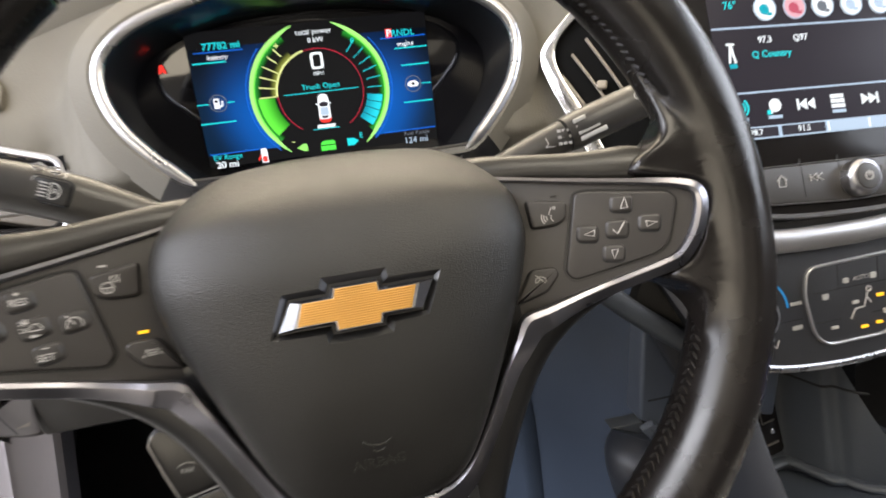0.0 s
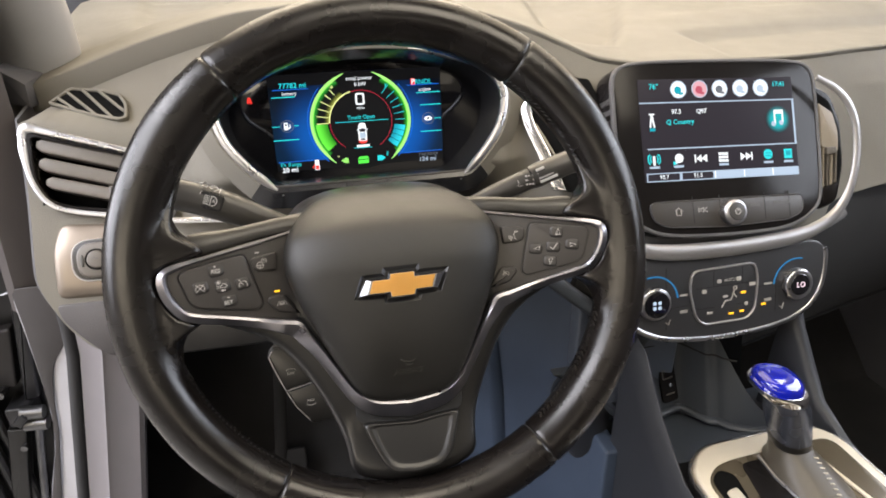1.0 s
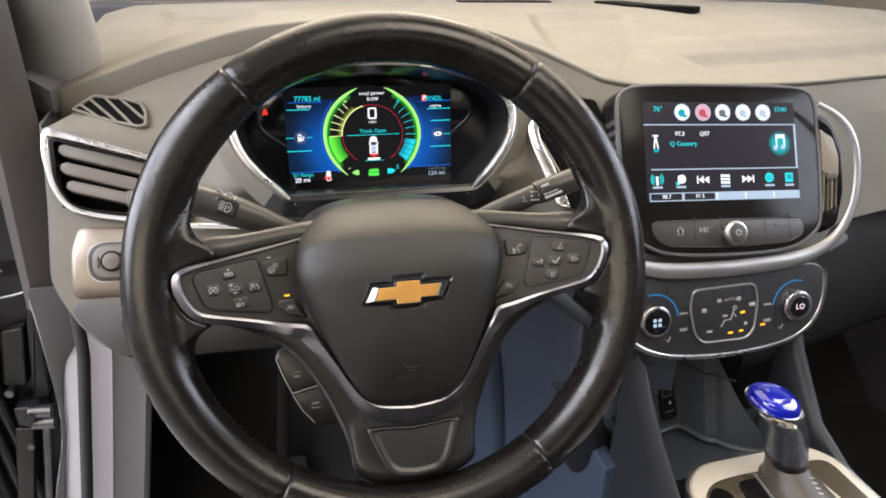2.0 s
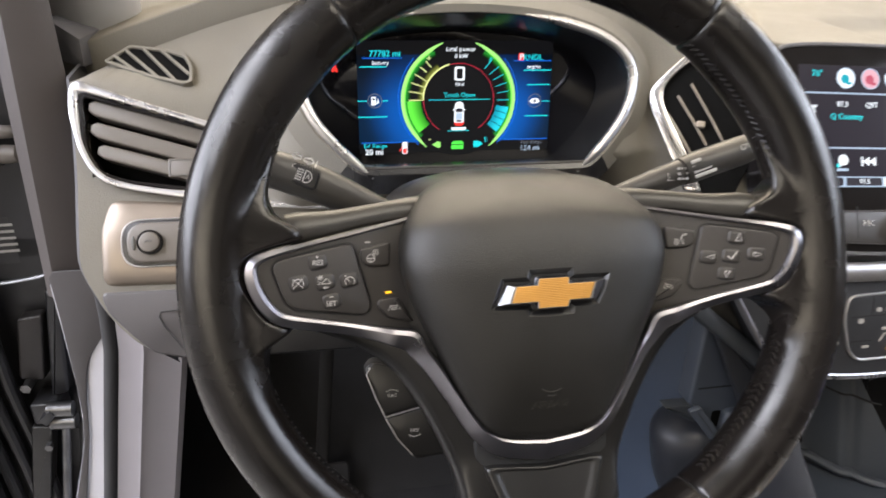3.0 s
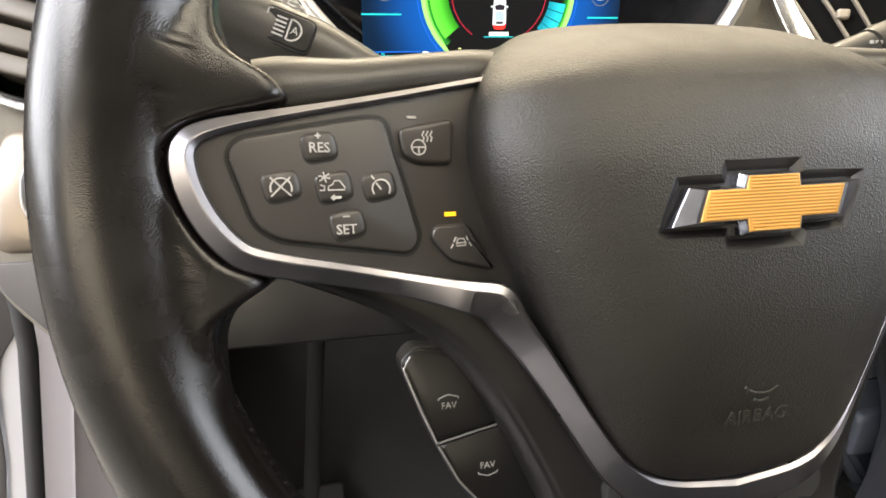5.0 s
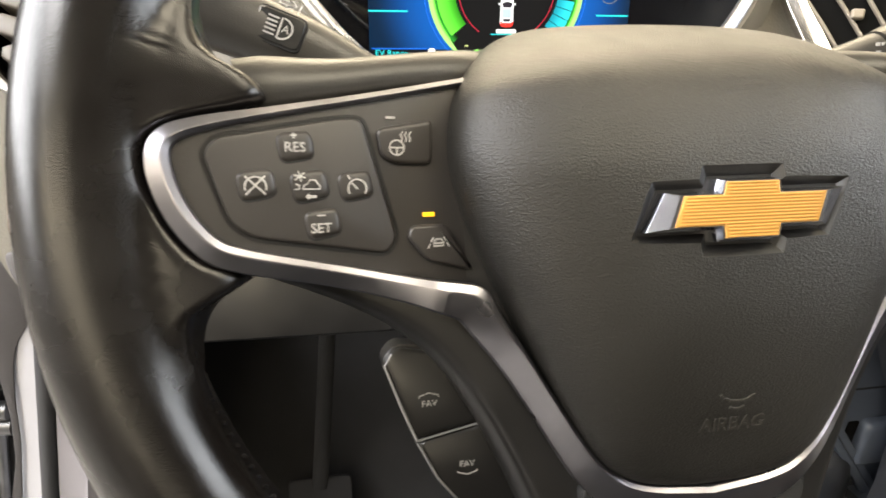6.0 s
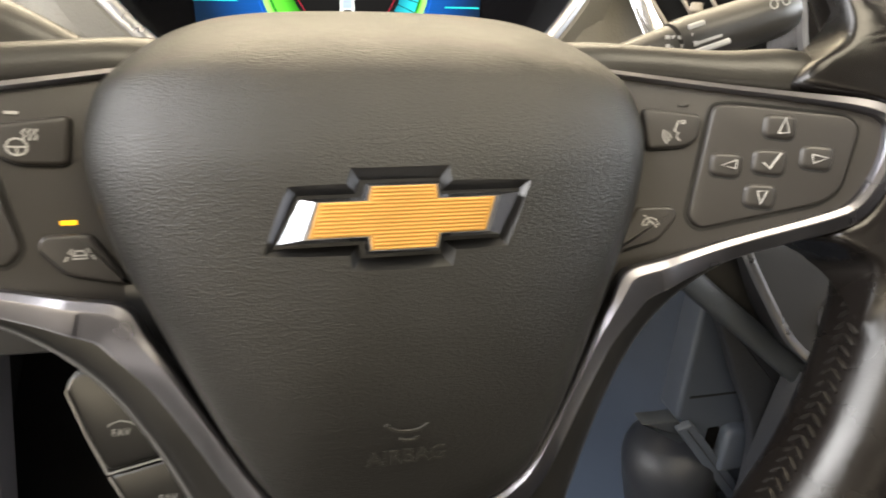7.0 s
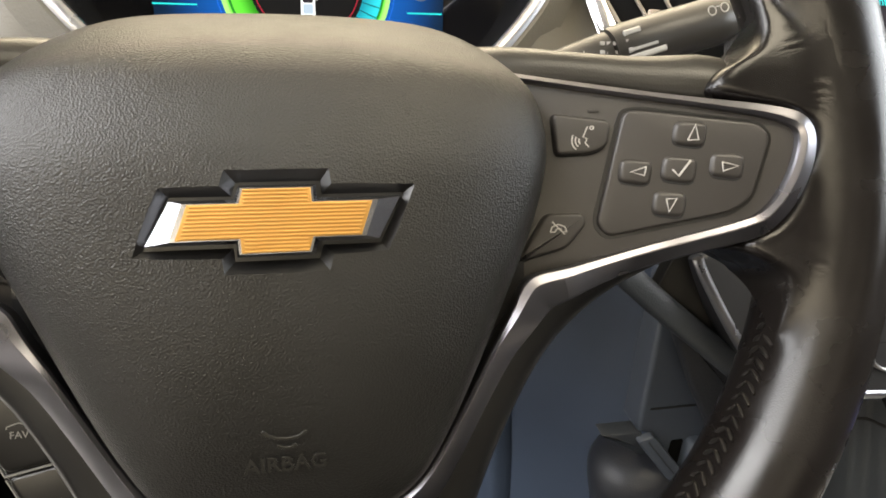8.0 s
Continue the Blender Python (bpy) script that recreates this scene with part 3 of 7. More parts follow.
# right switches: arrows, tick, voice and hang-up signs
prints("arrow", [[(0.1183, 0.0093), (0.1206, 0.0138), (0.1213, 0.0093), (0.1183, 0.0093)]], RP)
prints("arrow", [[(0.1120, -0.0079), (0.1149, -0.0079), (0.1126, -0.0118), (0.1120, -0.0079)]], RP)
prints("arrow", [[(0.1066, 0.0020), (0.1020, 0.0006), (0.1060, -0.0006), (0.1066, 0.0020)]], RP)
prints("arrow", [[(0.1276, 0.0024), (0.1320, 0.0010), (0.1278, -0.0003), (0.1276, 0.0024)]], RP)
prints("tick", [[(0.1139, 0.0008), (0.1156, -0.0012), (0.1190, 0.0033)]], RP, w=0.0006)
prints("voice_sign", [[(0.0906, 0.0150), (0.0892, 0.0118), (0.0904, 0.0114), (0.0898, 0.0100), (0.0908, 0.0088)], circle(0.0918, 0.0145, 0.0005),
                      circle(0.0893, 0.0108, 0.0013, 150, 230), circle(0.0893, 0.0108, 0.0023, 150, 230), circle(0.0893, 0.0108, 0.0033, 150, 230)], RP, z=BASE + 0.0022, w=0.00035)
prints("hang_up_sign", [[(0.0790, -0.0166), (0.0796, -0.0150), (0.0814, -0.0143), (0.0832, -0.0150), (0.0838, -0.0166), (0.0824, -0.0166), (0.0820, -0.0157), (0.0808, -0.0157), (0.0804, -0.0166), (0.0790, -0.0166)],
                        [(0.0796, -0.0134), (0.0832, -0.0174)]], RP, z=BASE + 0.0022, w=0.0004)
# left switches: speed control, collision, heated wheel, lane signs
YAW = math.degrees(math.atan(0.3))


def plate_word(text, size, x, y, parent, mat=WHITE):
    z = Z + slope(x, y)
    return write(text, size, mat, parent, 0, 0, 0, "lettering", m=Matrix.Translation((x, y, z)) @ pose(0, 0, 0, 0, YAW if x < 0 else -YAW, 0), bold=0.01, wide=1)


plate_word("RES", 0.0037, -0.1195, 0.0108, LP)
plate_word("SET", 0.0037, -0.1138, -0.0108, LP)
prints("plus", [[(-0.1205, 0.0140), (-0.1189, 0.0140)], [(-0.1197, 0.0132), (-0.1197, 0.0148)]], LP)
prints("minus", [[(-0.1146, -0.0073), (-0.1126, -0.0073)]], LP)
prints("cancel_sign", [circle(-0.1297, 0.0006, 0.0026, 200, -20), [(-0.1322, 0.0034), (-0.1273, -0.0014)], [(-0.1273, 0.0034), (-0.1322, -0.0014)]], LP)
prints("collision_sign", [[(-0.1180, -0.0002), (-0.1178, 0.0008), (-0.1168, 0.0012), (-0.1162, 0.0022), (-0.1148, 0.0022), (-0.1140, 0.0010), (-0.1136, 0.0006), (-0.1136, -0.0002), (-0.1180, -0.0002)],
                          [(-0.1202, -0.0002), (-0.1190, -0.0002), (-0.1188, 0.0008), (-0.1200, 0.0012)], [(-0.1190, 0.0046), (-0.1184, 0.0018)], [(-0.1202, 0.0036), (-0.1172, 0.0028)], [(-0.1200, 0.0022), (-0.1174, 0.0042)]], LP, w=0.00036)
prints("arrow_sign", [[(-0.1146, -0.0022), (-0.1166, -0.0022)], [(-0.1164, -0.0016), (-0.1172, -0.0022), (-0.1164, -0.0028)]], LP, w=0.0007)
prints("speed_sign", [circle(-0.1036, -0.0002, 0.0025, 215, -35), [(-0.1036, -0.0004), (-0.1050, 0.0014)], [(-0.1062, 0.0034), (-0.1054, 0.0024)]], LP)
prints("heated_wheel_sign", [circle(-0.0918, 0.0112, 0.0021), [(-0.0938, 0.0112), (-0.0898, 0.0112)], [(-0.0918, 0.0092), (-0.0918, 0.0110)]] +
       [[(-0.0904 + 0.0012 * i, 0.0128), (-0.0900 + 0.0012 * i, 0.0140), (-0.0906 + 0.0012 * i, 0.0146), (-0.0898 + 0.0012 * i, 0.0158)] for i in range(3)], LP, z=BASE + 0.0022)
prints("lane_sign", [[(-0.0838, -0.0180), (-0.0831, -0.0168)], [(-0.0828, -0.0162), (-0.0821, -0.0148)], [(-0.0772, -0.0178), (-0.0779, -0.0166)], [(-0.0782, -0.0160), (-0.0788, -0.0148)],
                     [(-0.0820, -0.0166), (-0.0814, -0.0154), (-0.0796, -0.0154), (-0.0790, -0.0166), (-0.0790, -0.0174), (-0.0820, -0.0174), (-0.0820, -0.0166), (-0.0790, -0.0166)]], LP, z=BASE + 0.0022)

# chrome trim: one band round both switch plates and under the pad
TRIM = [(0.058, 0.0340, 0.0011), (0.100, 0.0251, 0.0012), (0.123, 0.0207, 0.0013), (0.1450, 0.0163, 0.0021), (0.1518, 0.0124, 0.0029), (0.1520, 0.0040, 0.0032), (0.1482, -0.0066, 0.0033),
        (0.1417, -0.0152, 0.0033), (0.1350, -0.0183, 0.0033), (0.1130, -0.0232, 0.0030), (0.0920, -0.0288, 0.0036), (0.0800, -0.0322, 0.0048), (0.0738, -0.0339, 0.0057), (0.0724, -0.0348, 0.0060), (0.0712, -0.0363, 0.0058), (0.0680, -0.0416, 0.0050), (0.0610, -0.0512, 0.0043),
        (0.0534, -0.0640, 0.0040), (0.0443, -0.0797, 0.0041), (0.0374, -0.0900, 0.0047), (0.0255, -0.0988, 0.0061), (0, -0.1020, 0.0068)]
path = chaikin(TRIM, 3, False)
path = path + [(-x, y, r) for x, y, r in reversed(path[:-1])]


def trim_z(x, y):
    near = min(1.0, max(0.0, (0.118 - abs(x)) / 0.035)) if y < 0 else 0.0
    return (BASE + 0.0014 + slope(x, y)) * (1 - near) + (-0.0012) * near


TIP = [(-1.0, -0.0040), (-1.0, -0.0006), (-0.86, 0.0001), (0.30, 0.0011), (0.44, 0.0011), (0.92, 0.0002), (1.0, -0.0006), (1.0, -0.0040)]
BOWL = [(-1.0, -0.0085), (-1.0, -0.0052), (-0.92, -0.0042), (0.56, 0.0008), (0.70, 0.0011), (0.92, 0.0002), (1.0, -0.0008), (1.0, -0.0060)]


def trim_profile(x, y):
    f = max(0.0, min(1.0, (-0.030 - y) / 0.020)) if abs(x) < 0.08 else 0.0
    return [(a + (c - a) * f, b + (d - b) * f) for (a, b), (c, d) in zip(TIP, BOWL)]


part("chrome_trim", sweep([(x, y, trim_z(x, y)) for x, y, r in path], [r for x, y, r in path], profile=[trim_profile(x, y) for x, y, r in path]), TRIMCHROME, wheel, "satin chrome trim band", smooth=14)

# padded strips over the switch plates
for sign in (-1, 1):
    p = [(0.057, 0.0372, -0.031), (0.068, 0.0374, -0.0232), (0.090, 0.0350, -0.0165), (0.110, 0.0315, -0.0115), (0.1275, 0.0298, -0.0068), (0.1345, 0.0286, -0.0062)]
    p = resample(chaikin(p, 2, False), 24, False)
    part("spoke_pad", sweep([(sign * x, y, z) for x, y, z in p], [0.0086 - 0.0024 * math.sin(math.pi * min(1.0, i / 21)) for i in range(24)], up=(0, 0.55, 1), flat=0.75, n=18), LITVINYL, wheel)

# body of the spokes behind the plates, and the lower bezel
BODY = [(0, 0.030), (0.060, 0.034), (0.1290, 0.0230), (0.1420, 0.0160), (0.1450, 0.0), (0.1370, -0.0215), (0.1150, -0.0305), (0.0945, -0.0415), (0.0800, -0.0550), (0.0675, -0.0755), (0.0560, -0.1000), (0.0470, -0.1250), (0.0465, -0.1480), (0, -0.1560)]
body_o = resample(chaikin(mirror_outline(BODY), 2), 150)


def body_bm():
    """The Y-shaped body behind plates and trim, rounded at its edge and rising towards the lower rim."""
    rings = [[(x, y, -0.036) for x, y in body_o]]
    for k in (1.0, 0.99, 0.975, 0.95, 0.92, 0.87, 0.80, 0.70, 0.58, 0.44, 0.28, 0.10):
        ring = []
        for x, y in body_o:
            X, Y = x * k, -0.020 + (y + 0.020) * k
            z = -0.0135 + 0.22 * max(0.0, abs(X) - 0.105) + 0.30 * max(0.0, -0.11 - Y)
            ring.append((X, Y, z - 0.008 * max(0.0, (k - 0.93) / 0.07) ** 2))
        rings.append(ring)
    return loft(rings, True, True, True)


part("spoke_body", body_bm(), SATINDARK, wheel, smooth=60)
GROOVE = [(0, -0.1060), (0.0240, -0.1040), (0.0350, -0.0950), (0.0392, -0.0955), (0.0385, -0.1070), (0.0320, -0.1115), (0, -0.1135)]
part("bezel_groove", slab(resample(fillet(mirror_outline(GROOVE), 0.003), 110), -0.016, -0.0095, 0.0008), SEAMDARK, wheel)
LOWER = [(0, -0.1118), (0.0310, -0.1092), (0.0350, -0.1100), (0.0310, -0.1220), (0.0240, -0.1375), (0.0170, -0.1435), (0, -0.1455)]


def bezel_bm():
    """The lower bezel: a plate that rises towards the rim, with a shallow panel inside a U-shaped ridge."""
    o = resample(fillet(mirror_outline(LOWER), 0.004), 130)
    cy = -0.1215
    rings = [[(x, y, -0.016) for x, y in o]]
    for k in (1.0, 0.985, 0.96, 0.93, 0.88, 0.84, 0.80, 0.76, 0.72, 0.66, 0.5, 0.3, 0.1):
        ring = []
        for x, y in o:
            X, Y = x * k, cy + (y - cy) * k
            edge = -0.0016 * max(0.0, (k - 0.95) / 0.05) ** 2
            sink = max(0.0, min(1.0, (0.88 - k) / 0.12))
            ring.append((X, Y, -0.0065 + 0.30 * (-0.104 - Y) + edge - 0.0012 * sink * sink * (3 - 2 * sink)))
        rings.append(ring)
    return loft(rings, True, True, True)


part("lower_bezel", bezel_bm(), SATINDARK, wheel, "satin black lower spoke bezel", smooth=60)

# favourites switches behind the lower spoke
fav_group = part("favourites_switch", slab(fillet([(-0.0976, -0.0562), (-0.0925, -0.0508), (-0.0560, -0.0560), (-0.0460, -0.1105), (-0.0702, -0.1120), (-0.0803, -0.0990), (-0.0874, -0.0845)], 0.003), -0.052, -0.0385, 0.001), SATINDARK, wheel, "black rear switch pair with white print")
for o, (tx, ty), flip in (([(-0.0970, -0.0565), (-0.0920, -0.0515), (-0.0560, -0.0600), (-0.0560, -0.0780), (-0.0868, -0.0836)], (-0.0818, -0.0718), 1),
                          ([(-0.0863, -0.0850), (-0.0560, -0.0793), (-0.0480, -0.1100), (-0.0705, -0.1105), (-0.0798, -0.0985)], (-0.0697, -0.0938), -1)):
    k = part("key", slab(fillet(o, 0.003), -0.045, -0.0365, 0.0012), SATINDARK, fav_group)
    write("FAV", 0.0031, DIMPRINT, fav_group, tx, ty, -0.0362, bold=0.005)
    prints("chevron", [[(tx - 0.0034, ty + flip * 0.0020), (tx - 0.0034, ty + flip * 0.0027), (tx, ty + flip * 0.0037), (tx + 0.0034, ty + flip * 0.0027), (tx + 0.0034, ty + flip * 0.0020)]], fav_group, z=-0.0363, w=0.00036, warp=None, mat=DIMPRINT)

for line in ([(-0.0866, -0.0840), (-0.0915, -0.0720), (-0.0962, -0.0580), (-0.0938, -0.0540)], [(-0.0866, -0.0843), (-0.0720, -0.0815), (-0.0570, -0.0788)], [(-0.0862, -0.0852), (-0.0800, -0.0978), (-0.0715, -0.1085)]):
    part("key_edge", sweep([(x, y, -0.0366) for x, y in line], 0.00038, n=6), SWEEP, fav_group)

# ---------------------------------------------------------------- steering column and stalks
column = thing("steering_column", WHEEL, "dark steering column shroud behind the wheel", "steering column")
rings = []
for z, w, top, low in ((-0.035, 0.056, 0.052, -0.035), (-0.050, 0.070, 0.059, -0.042), (-0.080, 0.078, 0.064, -0.046), (-0.125, 0.082, 0.066, -0.048), (-0.165, 0.085, 0.060, -0.050), (-0.24, 0.088, 0.030, -0.055)):
    ring = []
    for i in range(48):
        a = 2 * math.pi * i / 48
        c, q = math.cos(a), math.sin(a)
        ring.append((math.copysign(abs(c) ** 0.65, c) * w, (top + low) / 2 + math.copysign(abs(q) ** 0.65, q) * (top - low) / 2, z))
    rings.append(ring)
part("shroud", loft(rings, True, True, True), SATINDARK, column)

stalk = thing("light_stalk", WHEEL, "dark grey indicator and headlamp stalk with white signs", "stalk")
part("arm", sweep(resample([(-0.062, 0.030, -0.088), (-0.090, 0.043, -0.078), (-0.115, 0.0555, -0.072), (-0.140, 0.0655, -0.068), (-0.165, 0.0735, -0.064), (-0.185, 0.079, -0.062)], 20, False),
                  [0.0085 + 0.0035 * min(1, i / 9) for i in range(20)], flat=1.0, n=18, power=2.5), STALK, stalk)
ang = -math.degrees(math.atan2(0.0125, 0.030))
cap_m = Matrix.Translation((-0.1262, 0.0612, -0.0590)) @ pose(0, 0, 0, 0, 0, ang)
cap = part("headlamp_key", slab(rect(-0.0088, -0.0058, 0.0088, 0.0058, 0.0025), -0.004, 0.0014, 0.0008), SATINDARK, stalk)
cap.matrix_basis = cap_m
part("key_gap_shade", ring_plate(rect(-0.0094, -0.0064, 0.0094, 0.0064, 0.003), rect(-0.0088, -0.0058, 0.0088, 0.0058, 0.0025), -0.003, 0.0008, 0.0001, 60), SEAMDARK, stalk).matrix_basis = cap_m
part("key_edge", ribbon([[(-0.0080, -0.0042), (-0.0080, 0.0046), (-0.0066, 0.0052)]], 0.0005, 0.0015), DIMPRINT, cap)
write("A", 0.0040, WHITE, cap, 0.0026, 0.0, 0.0017)
prints("headlamp_sign", [circle(0.0012, 0.0, 0.0037, -90, 90, 14) + [(0.0004, 0.0037), (0.0004, -0.0037), (0.0012, -0.0037)]] + [[(-0.0046, 0.0031 - 0.00155 * i), (-0.0008, 0.0031 - 0.00155 * i)] for i in range(5)], cap, z=0.0016, w=0.0006, warp=None)
s1 = prints("arrow_sign", [[(-0.0062, 0.0), (-0.0030, 0.0026), (-0.0030, 0.0010), (0.0, 0.0010), (0.0, -0.0010), (-0.0030, -0.0010), (-0.0030, -0.0026), (-0.0062, 0.0)],
                           [(0.0082, 0.0), (0.0050, 0.0026), (0.0050, 0.0010), (0.0020, 0.0010), (0.0020, -0.0010), (0.0050, -0.0010), (0.0050, -0.0026), (0.0082, 0.0)], [(0.0096, 0.002), (0.0096, -0.003)]], stalk, z=0, w=0.0005, warp=None)
s1.matrix_basis = Matrix.Translation((-0.1270, 0.0722, -0.0598)) @ pose(0, 0, 0, -25, 0, ang)

wiper = thing("wiper_stalk", WHEEL, "dark grey wiper stalk with white stripes", "stalk")
wp = resample([(0.060, 0.030, -0.090), (0.092, 0.043, -0.080), (0.130, 0.0560, -0.072), (0.153, 0.0628, -0.072), (0.188, 0.0725, -0.071)], 24, False)
part("arm", sweep(wp[:14], [0.0068 + 0.0022 * min(1, i / 10) for i in range(14)], n=18), STALK, wiper)
part("grip", sweep(wp[13:], [0.0096] + [0.0104] * (len(wp) - 16) + [0.0100, 0.0078], n=20), STALK, wiper)
bm = bmesh.new()
d = Vector((0.0225, 0.0068, 0)).normalized()
for i in range(4):
    c = Vector((0.1345, 0.0565, -0.0625)) + Vector((-d.y, d.x, 0)) * (0.0050 - 0.0034 * i)
    sweep([c, c + d * (0.0075 + 0.0030 * i)], 0.00125, n=6, flat=0.5, bm=bm)
part("stripe", bm, WHITE, wiper, "white ridged stripes")
prints("wiper_sign", [[(0.1165, 0.0500), (0.1195, 0.0530), (0.1220, 0.0500)], [(0.1165, 0.0500), (0.1220, 0.0500)], [(0.1180, 0.0520), (0.1170, 0.0550)]], wiper, z=-0.0655, w=0.0005, warp=None)
bm = bmesh.new()
for i in range(3):
    for j in range(3):
        slab(rect(0.1235 + 0.0028 * i, 0.0500 + 0.0035 * j, 0.1255 + 0.0028 * i, 0.0515 + 0.0035 * j), -0.0642, -0.0638, 0.0001, None, bm, 1)
part("print_mark", bm, WHITE, wiper)
w2 = prints("washer_sign", [circle(-0.003, 0, 0.0018), circle(0.003, 0, 0.0018), [(-0.001, 0.001), (0.001, 0.001)]], wiper, z=0, w=0.0005, warp=None)
w2.matrix_basis = Matrix.Translation((0.174, 0.0715, -0.0598)) @ pose(0, 0, 0, 0, 0, 16)

# ---------------------------------------------------------------- instrument cluster
LIP_R = [(0.011, 0.1990), (0.055, 0.1965), (0.090, 0.1905), (0.1235, 0.1795), (0.1440, 0.1620), (0.1480, 0.1420), (0.1400, 0.1165), (0.1220, 0.0935), (0.1030, 0.0750), (0.0930, 0.0670), (0.011, 0.0665)]
LIP_OPEN = LIP_R[:-2] + [(0.0950, 0.0748), (0.011, 0.0745)]
LIP = chaikin(LIP_OPEN + [(0.017 - x, y) for x, y in reversed(LIP_OPEN[1:-1])], 2)
LIP = resample(LIP, 120)
LZ = -0.165
# the display stands almost upright, steeper than the hood round it
DISPLAY = WHEEL.inverted() @ plane_frame(0.0085, 0.2655, 0.7855, 6)
cluster = thing("instrument_cluster", WHEEL, "lit digital instrument cluster in a hooded black binnacle", "instrument cluster")
cx, cy = 0.0095, 0.137
inner = [(cx + (x - cx) * 0.95, cy + (y - cy) * 0.93) for x, y in LIP]
part("binnacle", loft([[(x, y, LZ - 0.002) for x, y in offset(LIP, 0.001)], [(x, y, LZ - 0.02) for x, y in offset(LIP, 0.004)], [DISPLAY @ Vector((x - 0.0085, y - 0.1355, -0.004)) for x, y in inner]], True, False, True), BINNACLE, cluster)
part("cover_glass", slab([(x - 0.0085, y - 0.1355) for x, y in inner], -0.007, -0.0015, 0.0005), GLASSBLACK, cluster).matrix_basis = DISPLAY
flange = [[(x, y, LZ - 0.010) for x, y in offset(LIP, -0.020)], [(x, y, LZ - 0.004) for x, y in offset(LIP, -0.012)], [(x, y, LZ) for x, y in offset(LIP, -0.0055)], [(x, y, LZ - 0.0015) for x, y in offset(LIP, 0.0004)]]
low_at = [i for i in range(120) if LIP[i][1] < 0.083]
first = next(i for i in low_at if (i - 1) % 120 not in low_at)
order = [(first + k) % 120 for k in range(len(low_at))]
part("hood_rim", loft([[g[i % 120] for i in range(order[-1], first + 1 + (120 if first < order[-1] else 0))] for g in flange], False), DASH, cluster)
part("hood_foot", loft([[g[i] for i in order] for g in flange], False), BINNACLE, cluster, "black lower edge of the hood")
# lighter bar painted as the highlight along the sill's front edge
part("sill_glint", sweep([(*LIP[i], LZ - 0.002) for i in order], 0.0013, n=8), SATIN, cluster, "grey bar for the highlight under the display")
# bright strips along both sides of the binnacle, open at the top and bottom
right = [p for p in LIP_R if p[1] < 0.197][0:-1]
right = resample(chaikin(right, 2, False), 50, False)
for sgn in (1, -1):
    p = [(x if sgn > 0 else 0.017 - x, y, LZ - 0.002) for x, y in right]
    part("chrome_strip", sweep(p, [0.0012 + 0.0030 * min(1, i / 8, (49 - i) / 5) for i in range(50)], flat=0.7, n=10), LIPCHROME, cluster)

screen = part("display", slab(rect(-0.0905, -0.0480, 0.0865, 0.0520, 0.003), -0.0008, 0.0, 0.0001), glow_face("cluster_backlight", (0.0, 0.090, 0.42), (0.0012, 0.014, 0.042), 0.85, 0.052, 0.090, (-0.015, 0.045, 0.12)), cluster, "lit blue and green driver display")
screen.matrix_basis = DISPLAY @ Matrix.Diagonal((1, 0.975, 1, 1))


def arc_band(r0, r1, a0, a1, n=40):
    return [(r0 * math.cos(radians(a0 + (a1 - a0) * i / n)), r0 * math.sin(radians(a0 + (a1 - a0) * i / n))) for i in range(n + 1)] + \
           [(r1 * math.cos(radians(a1 - (a1 - a0) * i / n)), r1 * math.sin(radians(a1 - (a1 - a0) * i / n))) for i in range(n + 1)]


def lamp(name, outlines, mat, z=0.0004):
    return part(name, shapes(outlines, z - 0.0003, z, 0.00002), mat, screen)


PX = 0.0001934


def cp(x, y):
    """Place on the driver display."""
    return ((x - 520) * PX, (285 - y) * PX)


for o in [rect(-0.0905, 0.040, 0.0865, 0.052), rect(-0.0905, -0.048, 0.0865, -0.0385)]:
    lamp("dark_field", [o], G_BLACK, 0.0001)
lamp("dial_field", [disc(0, 0, 0.0515, 60)], G_BLACK, 0.0003)
RINGMAT = glow_face("ring_glow", (0.10, 0.75, 0.04), (0.42, 0.95, 0.22), 0.85, 0.0505, 0.0530)


def ring_arc(a0, a1, n=60):
    """A band that thins out towards both its ends."""
    outer, inner_edge = [], []
    for i in range(n + 1):
        a = a0 + (a1 - a0) * i / n
        thin = 0.0042 * min(1.0, 0.15 + min(a - a0, a1 - a) / 22)
        outer.append((0.0550 * math.cos(radians(a)), 0.0550 * math.sin(radians(a))))
        inner_edge.append(((0.0550 - thin) * math.cos(radians(a)), (0.0550 - thin) * math.sin(radians(a))))
    return outer + inner_edge[::-1]


FADE = glow_face("ring_fade", (0.0, 0.012, 0.0), (0.02, 0.30, 0.03), 0.8, 0.0462, 0.0512)
for a in (118, -44):
    lamp("ring_fade", [arc_band(0.0462, 0.0512, a, a + 106, 60)], FADE, 0.0005)
lamp("arc_fade", [arc_band(0.0345, 0.0400, 122, 180)], glow_face("arc_fade", (0.26, 0.28, 0.05), (0.004, 0.006, 0.001), 0.8, 0.0345, 0.0400), 0.0005)
DIMRED = lit("lit_dim_red", (0.50, 0.02, 0.05), 0.8)
lamp("ring", [ring_arc(106, 236)], RINGMAT, 0.0006)
lamp("ring", [ring_arc(-56, 74)], RINGMAT, 0.0006)
for a in (138, -48):
    lamp("halo", [arc_band(0.0572, 0.0579, a, a + 90)], G_BLUE, 0.0005)
lamp("battery_gauge", [arc_band(0.0365, 0.0492, 181, 219)], glow_face("battery_glow", (0.01, 0.20, 0.005), (0.14, 0.85, 0.06), 0.85, 0.034, 0.049), 0.0007)
